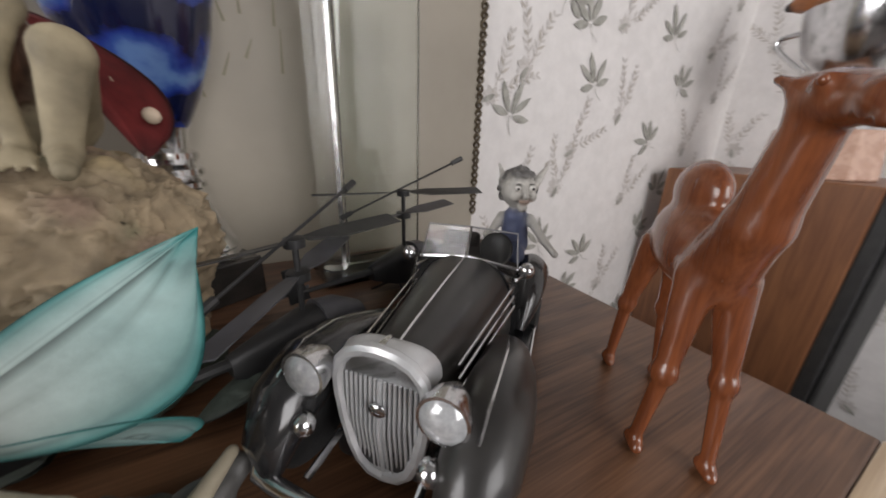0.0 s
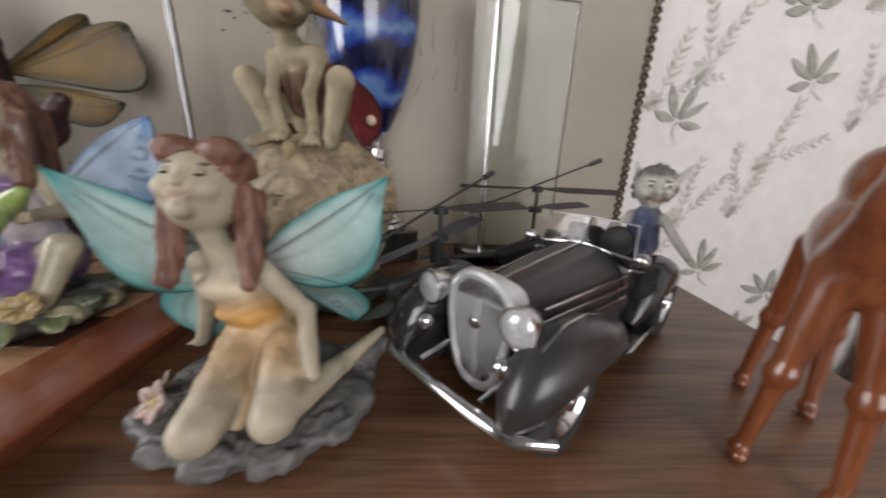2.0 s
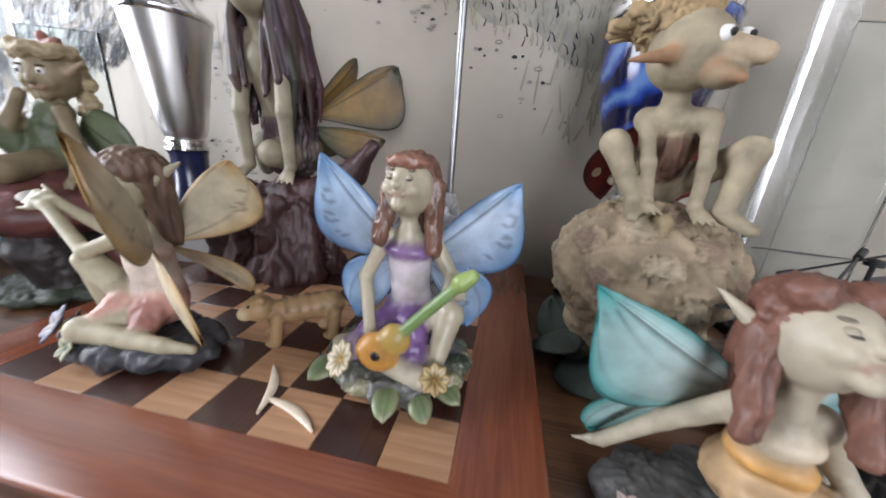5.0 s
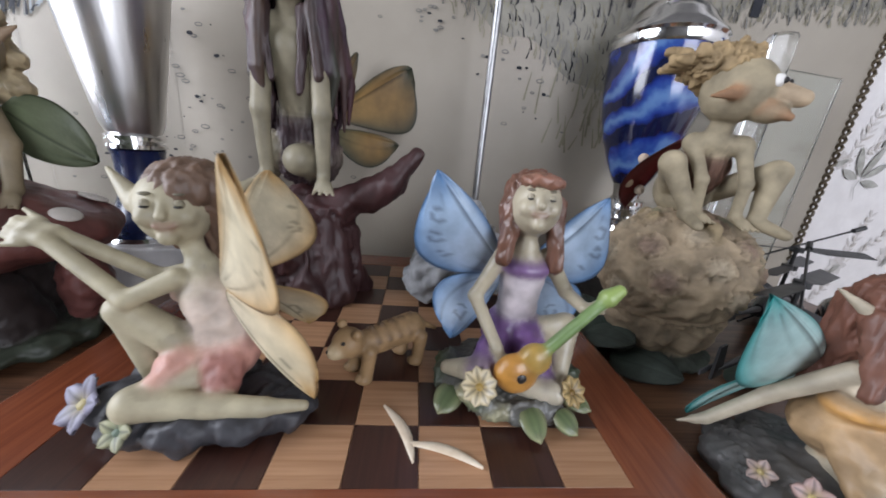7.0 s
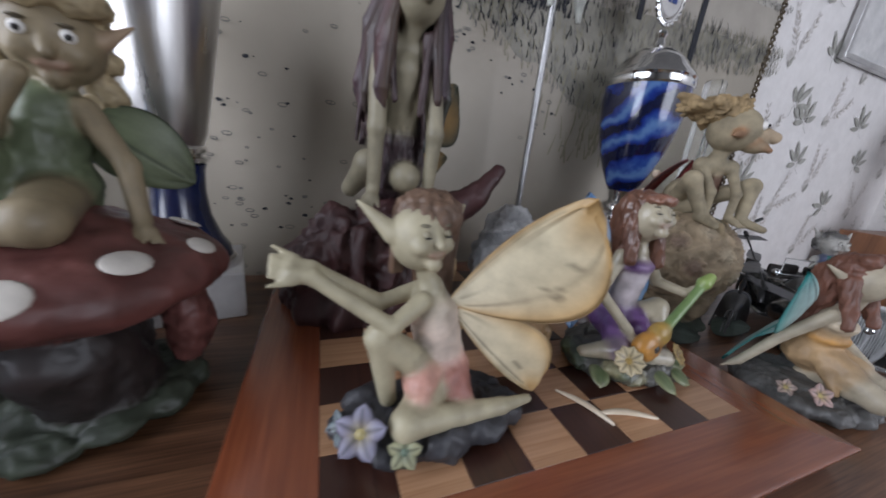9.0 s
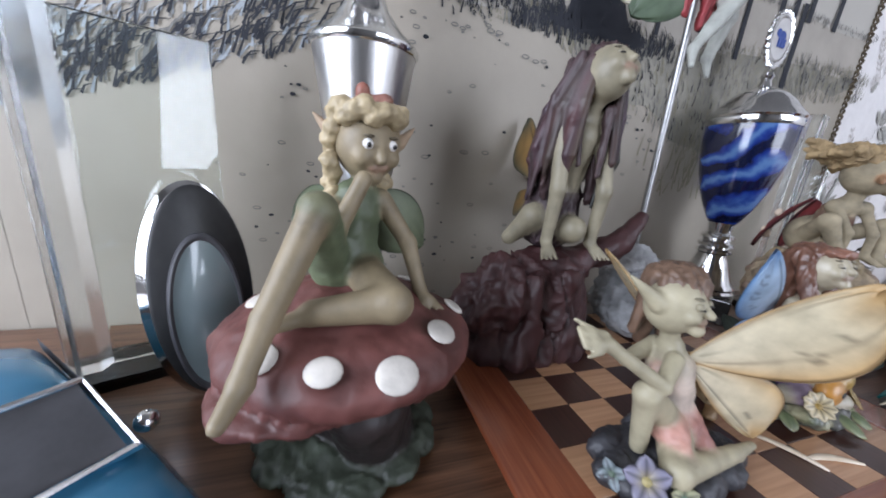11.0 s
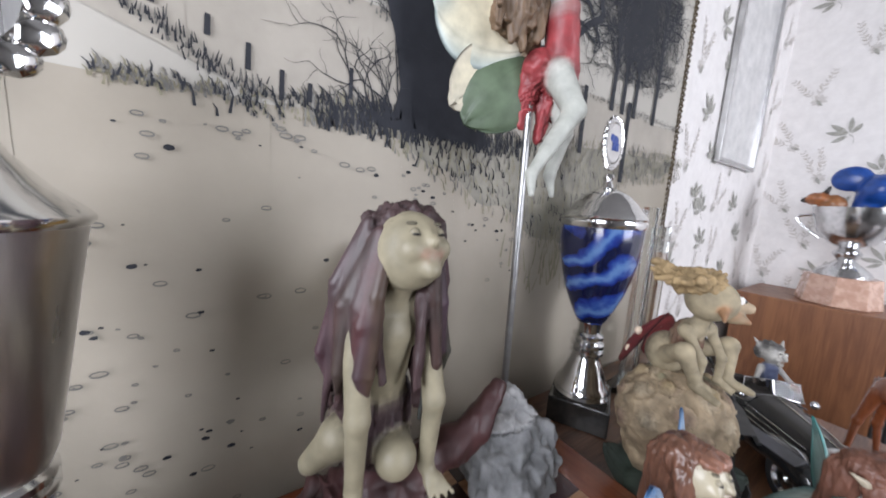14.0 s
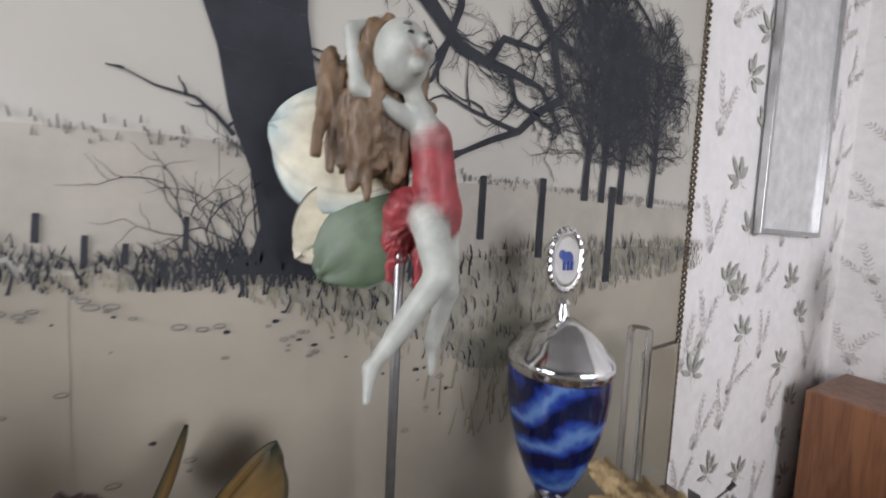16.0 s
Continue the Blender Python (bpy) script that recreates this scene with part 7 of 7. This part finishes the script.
    for s in (-1, 1):
        part("windscreen_pane", loft([[(-0.1365, s * 0.043, 0.079), (-0.1465, s * 0.0395, 0.1045)], [(-0.1345, s * 0.001, 0.083), (-0.1445, s * 0.001, 0.1065)]], close=False), WINDOW_GLASS, ws, "clear split windscreen pane", False)
    part("steering_wheel", lathe([(0.014, -0.001), (0.0155, 0.0), (0.014, 0.001), (0.0125, 0)], 20, Matrix.Translation((-0.165, 0.02, 0.083)) @ Matrix.Rotation(radians(60), 4, "Y")), BLACK_PLASTIC, ob)
    # goblin passenger, a thing of its own, sits in the rear of the car
    m = ob.matrix_world
    W = lambda x, y, z: tuple(m @ Vector((x - 0.012, y + 0.036, z + 0.002)))
    sk, den, gh = (0.52, 0.5, 0.46), (0.09, 0.11, 0.2), (0.11, 0.105, 0.1)
    hc = W(-0.19, -0.006, 0.13)
    fwd = m.to_3x3() @ Vector((0.9, 0.5, 0))
    fp, beads = face(hc, fwd, 0.0165, sk)
    P = fp + [limb(W(-0.192, -0.006, 0.078), W(-0.19, -0.006, 0.104), 0.0135, 0.011, den, 0.001), limb(W(-0.19, -0.006, 0.106), W(-0.19, -0.006, 0.118), 0.006, 0.005, sk), lump(hc, (0.0145, 0.0145, 0.016), sk), lump(W(-0.198, -0.008, 0.139), (0.0145, 0.0145, 0.0105), gh, 0.003, (220, 220, 220)), lump(W(-0.2, -0.02, 0.13), (0.008, 0.008, 0.012), gh, 0.003, (220, 220, 220)), lump(W(-0.203, 0.002, 0.131), (0.008, 0.009, 0.012), gh, 0.003, (220, 220, 220)), lump(W(-0.186, -0.004, 0.144), (0.009, 0.008, 0.005), gh, 0.003, (220, 220, 220)),
         limb(W(-0.19, 0.008, 0.104), W(-0.185, 0.024, 0.086), 0.0045, 0.0035, sk), limb(W(-0.185, 0.024, 0.086), W(-0.178, 0.036, 0.076), 0.0035, 0.003, sk), limb(W(-0.19, -0.02, 0.104), W(-0.18, -0.03, 0.085), 0.0045, 0.0035, sk), limb(W(-0.195, 0.008, 0.135), W(-0.208, 0.018, 0.152), 0.0045, 0.001, sk), limb(W(-0.195, -0.02, 0.135), W(-0.206, -0.03, 0.152), 0.0045, 0.001, sk), limb(W(-0.192, -0.006, 0.074), W(-0.17, 0.0, 0.0735), 0.011, 0.008, den)]
    figure("goblin_figurine", W(-0.19, -0.006, 0.07), [sculpt(P, 0.0012, 0.0022)] + beads, RESIN, "little grey goblin in blue dungarees sitting in the car", "figurine")


def blue_car():
    ob = thing("model_car", pose(-0.325, 0.085, 0, 0, 0, -45) @ Matrix.Scale(1.24, 4), "blue sports coupe model car with a chrome edged windscreen", "model car")
    part("body", loft([arch(0.118, 0.04, 0.014, 0.034, 3), arch(0.112, 0.05, 0.012, 0.042, 4), arch(0.07, 0.053, 0.012, 0.05, 4), arch(0.03, 0.054, 0.012, 0.055, 4), arch(-0.05, 0.054, 0.012, 0.056, 4), arch(-0.11, 0.052, 0.012, 0.054, 4), arch(-0.135, 0.046, 0.016, 0.045, 4)]), CAR_BLUE, ob, "glossy mid-blue bodywork")
    part("roof", loft([arch(0.03, 0.045, 0.052, 0.057, 4), arch(0.0, 0.041, 0.052, 0.078, 4), arch(-0.05, 0.04, 0.052, 0.081, 4), arch(-0.1, 0.043, 0.05, 0.056, 4)]), CAR_BLUE, ob)
    part("windscreen", loft([[(0.0305, -0.04, 0.0575), (0.0305, 0.04, 0.0575)], [(0.004, -0.036, 0.078), (0.004, 0.036, 0.078)]], close=False), GREY_PLASTIC, ob, "grey tinted windscreen", False)
    part("windscreen_trim", tube([(0.032, -0.043, 0.057), (0.003, -0.038, 0.079), (0.003, 0.038, 0.079), (0.032, 0.043, 0.057), (0.034, 0, 0.058), (0.032, -0.043, 0.057)], 0.0014, 6), CHROME, ob)
    part("bonnet_ridge", loft([arch(0.1, 0.02, 0.04, 0.047, 3), arch(0.04, 0.024, 0.045, 0.0585, 3)]), CAR_BLUE, ob)
    part("bumper", tube([(0.1, -0.055, 0.022), (0.119, -0.042, 0.022), (0.123, 0, 0.022), (0.119, 0.042, 0.022), (0.1, 0.055, 0.022)], 0.004, 8), CHROME, ob)
    part("rear_bumper", tube([(-0.13, -0.05, 0.024), (-0.142, 0, 0.024), (-0.13, 0.05, 0.024)], 0.004, 8), CHROME, ob)
    for s in (-1, 1):
        part("headlight", lathe([(0.0, 0.006), (0.008, 0.004), (0.0105, 0.0), (0.0, -0.002)], 18, Matrix.Translation((0.114, s * 0.034, 0.035)) @ Matrix.Rotation(radians(90), 4, "Y")), CHROME, ob)
        part("mirror", ball((0.02, s * 0.0505, 0.0565), (0.005, 0.005, 0.005), None, 10), CHROME, ob)
        part("side_window", loft([[(0.012, s * 0.0425, 0.058), (-0.085, s * 0.0435, 0.058)], [(-0.006, s * 0.0395, 0.074), (-0.06, s * 0.039, 0.076)]], close=False), GREY_PLASTIC, ob, "", False)
        part("sill", tube([(0.06, s * 0.0545, 0.014), (-0.09, s * 0.0545, 0.014)], 0.002, 6), CHROME, ob)
        for x in (0.075, -0.085):
            wheel(ob, x, s * 0.041, 0.022, 0.016, False)


# ---- toy helicopters ----
def helicopter(x, y, turn, blade, bar, rise, lift, label):
    ob = thing("toy_helicopter", pose(x, y, 0, 0, 0, turn), label, "toy helicopter", "toy helicopters")
    part("fuselage", loft([arch(0.052, 0.004, 0.02, 0.028), arch(0.046, 0.013, 0.012, 0.038), arch(0.025, 0.018, 0.009, 0.047), arch(0.0, 0.018, 0.009, 0.05), arch(-0.025, 0.013, 0.014, 0.045), arch(-0.05, 0.006, 0.024, 0.038)]), BLACK_PLASTIC, ob, "dark plastic cabin")
    part("canopy", loft([arch(0.0475, 0.0115, 0.022, 0.0375), arch(0.028, 0.0165, 0.024, 0.0485), arch(0.01, 0.0165, 0.026, 0.0515)]), GREY_PLASTIC, ob, "smoky plastic canopy")
    part("tail_boom", tube([(-0.045, 0, 0.032), (-0.13, 0, 0.038)], [0.004, 0.002], 8), BLACK_PLASTIC, ob)
    part("tail_fin", loft([[(-0.118, -0.0012, 0.03), (-0.118, 0.0012, 0.03), (-0.136, 0.0012, 0.03), (-0.136, -0.0012, 0.03)], [(-0.128, -0.0008, 0.062), (-0.128, 0.0008, 0.062), (-0.14, 0.0008, 0.062), (-0.14, -0.0008, 0.062)]]), BLACK_PLASTIC, ob, "", False)
    part("tail_rotor", box((-0.15, 0.003, 0.036), (-0.116, 0.0042, 0.041), 0.0004, 1), GREY_PLASTIC, ob, "", False)
    part("mast", tube([(0, 0, 0.048), (0, 0, lift + 0.002)], 0.0022, 8), BLACK_PLASTIC, ob)
    part("rotor_hub", lathe([(0.0, lift - 0.004), (0.007, lift - 0.004), (0.007, lift + 0.002), (0.0, lift + 0.003)], 16), BLACK_PLASTIC, ob)
    part("lower_hub", lathe([(0.0, lift - 0.028), (0.008, lift - 0.028), (0.008, lift - 0.022), (0.0, lift - 0.021)], 16), BLACK_PLASTIC, ob)
    for k, (z, a0) in enumerate(((lift - 0.001, blade), (lift - 0.024, blade + 35))):
        for h in (0, 180):
            a = radians(a0 + h)
            m = Matrix.Rotation(a, 4, "Z")
            b = loft([[(0.008, -0.004, z), (0.008, 0.004, z + 0.001), (0.008, 0.004, z + 0.002), (0.008, -0.004, z + 0.001)], [(0.03, -0.009, z - 0.002), (0.03, 0.008, z + 0.002), (0.03, 0.008, z + 0.003), (0.03, -0.009, z - 0.001)], [(0.092, -0.01, z - 0.002), (0.092, 0.006, z + 0.002), (0.092, 0.006, z + 0.003), (0.092, -0.01, z - 0.001)]])
            b.transform(m)
            part("rotor_blade", b, GREY_PLASTIC if k else BLACK_PLASTIC, ob, "thin plastic blade", False)
    a = radians(bar - turn)
    d = Vector((math.cos(a), math.sin(a), rise)).normalized()
    c = Vector((0, 0, lift + 0.005))
    part("flybar", tube([c - d * 0.068, c + d * 0.068], 0.0012, 6), BLACK_PLASTIC, ob)
    for s in (-1, 1):
        part("flybar_weight", tube([c + d * (0.06 * s), c + d * (0.073 * s)], 0.0028, 8), BLACK_PLASTIC, ob)
        part("skid", tube([(0.04, s * 0.018, 0.0025), (0.034, s * 0.018, 0.0012), (-0.034, s * 0.018, 0.0012)], 0.0012, 6), BLACK_PLASTIC, ob)
        for x in (0.02, -0.018):
            part("skid_strut", tube([(x, s * 0.008, 0.013), (x, s * 0.018, 0.0015)], 0.001, 6), BLACK_PLASTIC, ob)


# ---- glass award plates ----
def glass_award(x, y, turn, tall):
    ob = thing("glass_award", pose(x, y, 0, 0, 0, turn) @ Matrix.Diagonal((1, 1, tall, 1)), "clear glass award plate with a thick pillar on a base", "award", "glass awards")
    part("base", box((-0.066, -0.033, 0.0), (0.075, 0.033, 0.012), 0.001), GREEN_GLASS, ob, "greenish glass base", False)
    part("plate", box((-0.03, -0.004, 0.0125), (0.068, 0.004, 0.325), 0.001), GREEN_GLASS, ob, "", False)
    part("pillar", lathe([(0.0, 0.0125), (0.0155, 0.0125), (0.0155, 0.356), (0.013, 0.36), (0.0, 0.36)], 6, Matrix.Translation((-0.045, 0, 0))), CLEAR_GLASS, ob, "thick clear glass pillar", False)


SCREEN = mat("dim_grey_glass", (0.34, 0.41, 0.42), 0.12, 0.0, (0.28, 0.35, 0.36), 8, coat=0.6)


def desk_mirror():
    """An oval black and silver stand with a round-ended mirror."""
    ob = thing("oval_stand_mirror", pose(-0.268, 0.222, 0, -8, 0, 30) @ Matrix.Diagonal((0.62, 0.9, 1.0, 1)), "black and silver oval standing mirror on the sideboard", "mirror")

    def oval(rx, rz, zc, y0, y1, rim):
        pr = [(0.0, y0), (1.0 - rim, y0), (1.0, y0 + (y1 - y0) * 0.3), (1.0, y0 + (y1 - y0) * 0.7), (1.0 - rim, y1), (0.0, y1)]
        m = Matrix.Translation((0, 0, zc)) @ Matrix.Diagonal((rx, 1, rz, 1)) @ Matrix.Rotation(radians(90), 4, "X")
        return lathe(pr, 44, m)

    part("back_shell", oval(0.066, 0.096, 0.098, -0.022, 0.01, 0.16), SILVER, ob, "silver outer shell")
    part("front_ring", oval(0.058, 0.09, 0.1, 0.009, 0.018, 0.06), BLACK_PLASTIC, ob, "dark blue-black front")
    part("rim", tube([(0.04 * math.cos(a), -0.019, 0.082 + 0.066 * math.sin(a)) for a in [2 * math.pi * i / 40 for i in range(41)]], 0.0035, 8), GREY_PLASTIC, ob, "grey rim")
    part("mirror_glass", oval(0.039, 0.065, 0.082, 0.0182, 0.02, 0.02), SCREEN, ob, "dim grey oval glass")


# ---- things beyond the sideboard ----
def loudspeaker():
    ob = thing("loudspeaker", pose(1.53, 0.185, FLOOR_Z), "tall walnut veneered loudspeaker with a black front", "loudspeaker")
    h = 0.115 - FLOOR_Z
    part("cabinet", box((-0.14, -0.16, 0), (0.14, 0.16, h), 0.004), SPEAKER_WOOD, ob, "", False)
    part("baffle", box((-0.138, -0.182, 0.01), (0.138, -0.16, h - 0.004), 0.004), BLACK_PLASTIC, ob, "black baffle", False)
    part("grille", box((-0.128, -0.192, 0.03), (0.128, -0.182, h - 0.02), 0.004), RUBBER, ob, "black cloth grille", False)


def picture(x0, x1, z0, z1):
    ob = thing("framed_picture", pose((x0 + x1) / 2, WALL_Y - 0.002, z0), "framed pale landscape print behind glass on the wall", "picture")
    w, h = (x1 - x0) / 2, z1 - z0
    art = mat("pale_printed_picture", (0.68, 0.67, 0.66), 0.3, 0.0, (0.47, 0.47, 0.47), 26, coat=0.5)
    part("print", box((-w + 0.01, -0.008, 0.01), (w - 0.01, -0.002, h - 0.01)), art, ob, "pale grey printed scene", False)
    for lo, hi in (((-w, -0.016, 0), (w, -0.0025, 0.012)), ((-w, -0.016, h - 0.012), (w, -0.0025, h)), ((-w, -0.016, 0.012), (-w + 0.012, -0.0025, h - 0.012)), ((w - 0.012, -0.016, 0.012), (w, -0.0025, h - 0.012))):
        part("frame_bar", box(lo, hi, 0.001), ALU, ob, "thin aluminium frame bar", False)


def wall_sheet(y0, y1, z0, z1, label):
    ob = thing("wall_sheet", pose(EAST_X - 0.004, (y0 + y1) / 2, z0), label, "paper sheet", "paper sheets")
    w, h = (y1 - y0) / 2, z1 - z0
    b = box((-0.0014, -w, 0), (0.0, w, h))
    part("sheet", b, PAPER, ob, "", False)


def binder_shelf():
    ob = thing("low_shelf", pose(1.2, -0.36, FLOOR_Z), "low dark shelf with a rounded top beside the sideboard", "shelf")
    SH = wood("dark_shelf_wood", (0.12, 0.07, 0.05), (0.06, 0.035, 0.025), 1, rough=0.4)
    part("top", box((-0.16, -0.5, 0.66), (0.16, 0.2, 0.685), 0.006), SH, ob, "", False)
    part("bottom", box((-0.15, -0.48, 0.06), (0.15, 0.18, 0.08)), SH, ob, "", False)
    part("middle", box((-0.15, -0.48, 0.3), (0.15, 0.18, 0.318)), SH, ob, "", False)
    part("back", box((0.15, -0.48, 0.0), (0.16, 0.18, 0.66)), SH, ob, "", False)
    for y in (-0.5, 0.18):
        part("side", box((-0.155, y, 0.0), (0.155, y + 0.02, 0.66)), SH, ob, "", False)
    first = None
    for i in range(7):
        y = -0.24 - i * 0.078
        x, z = 1.19, FLOOR_Z + 0.318
        if first is None:
            first = thing("ring_binder", pose(x, y, z), "blue ring binder with a white spine label", "binder", "ring binders")
            part("cover", box((-0.12, -0.036, 0), (0.12, 0.036, 0.31), 0.003), BINDER_BLUE, first)
            part("spine_label", box((-0.1216, -0.022, 0.05), (-0.1202, 0.022, 0.24)), PAPER, first, "white paper label", False)
            part("spine_ring", lathe([(0.007, -0.0005), (0.012, 0.0), (0.012, 0.001), (0.007, 0.0015)], 16, Matrix.Translation((-0.1205, 0, 0.03)) @ Matrix.Rotation(radians(-90), 4, "Y")), CHROME, first)
        else:
            copy_thing(first, pose(x, y, z))
    rr = random.Random(6)
    for i, (y, s) in enumerate(((-0.25, 0.05), (-0.36, 0.06), (-0.5, 0.055))):
        pr = [lump((1.17, y, FLOOR_Z + 0.685 + s * 0.5), (s, s * 1.2, s * 0.55), (0.05, 0.05, 0.055), 0.012, (25, 25, 25))]
        for k in range(5):
            pr.append(lump((1.17 + rr.uniform(-s, s) * 0.7, y + rr.uniform(-s, s) * 0.8, FLOOR_Z + 0.685 + s * rr.uniform(0.4, 0.9)), (s * 0.45, s * 0.4, s * 0.35), (0.09, 0.09, 0.1), 0.008, (40, 40, 40)))
        figure("mineral_stone", (1.17, y, FLOOR_Z + 0.685), [sculpt(pr, 0.005, 0.006)], RESIN_GLOSSY, "dark shiny mineral lump lying on the shelf", "stone", "mineral stones")


def ivory_sliver(x, y, turn, ln):
    b = bmesh.new()
    rows = []
    for i in range(9):
        u = i / 8
        w = 0.0034 * math.sin(math.pi * (0.04 + 0.92 * u)) ** 0.7
        cx, cy = (u - 0.5) * ln, 0.004 * math.sin(math.pi * u)
        rows.append([b.verts.new((cx, cy + w * math.cos(a), 0.0013 + 0.0012 * math.sin(a))) for a in [2 * math.pi * k / 8 for k in range(8)]])
    for a, c in zip(rows, rows[1:]):
        for k in range(8):
            b.faces.new((a[k], a[(k + 1) % 8], c[(k + 1) % 8], c[k]))
    b.faces.new(rows[0])
    b.faces.new(rows[-1])
    ob = part("ivory_sliver", b, IVORY)
    ob.matrix_world = pose(x, y, 0.022, 0, 0, turn)
    tagged(ob, "thin curved ivory-coloured sliver lying on the chess board", "sliver", "ivory slivers")


blue_trophy()
silver_trophy()
bronze_cup()
vintage_car()
blue_car()
helicopter(0.564, 0.138, 24, 2, 41, 0.37, 0.1, "dark toy helicopter with stacked rotors behind the car")
helicopter(0.682, 0.24, 24, -30, -9, 0.46, 0.11, "dark toy helicopter with stacked rotors close to the wall")
glass_award(0.662, 0.302, 6, 1.0)
glass_award(-0.338, 0.284, 22, 0.96)
desk_mirror()
loudspeaker()
picture(1.122, 1.45, 0.507, 1.3)
wall_sheet(-0.24, 0.035, 0.7, 1.0, "blank white sheet pinned on the wall")
wall_sheet(-0.26, 0.02, 0.335, 0.65, "white calendar sheet hanging on the wall")
binder_shelf()
ivory_sliver(0.187, 0.034, -64, 0.045)
ivory_sliver(0.215, 0.018, -20, 0.045)
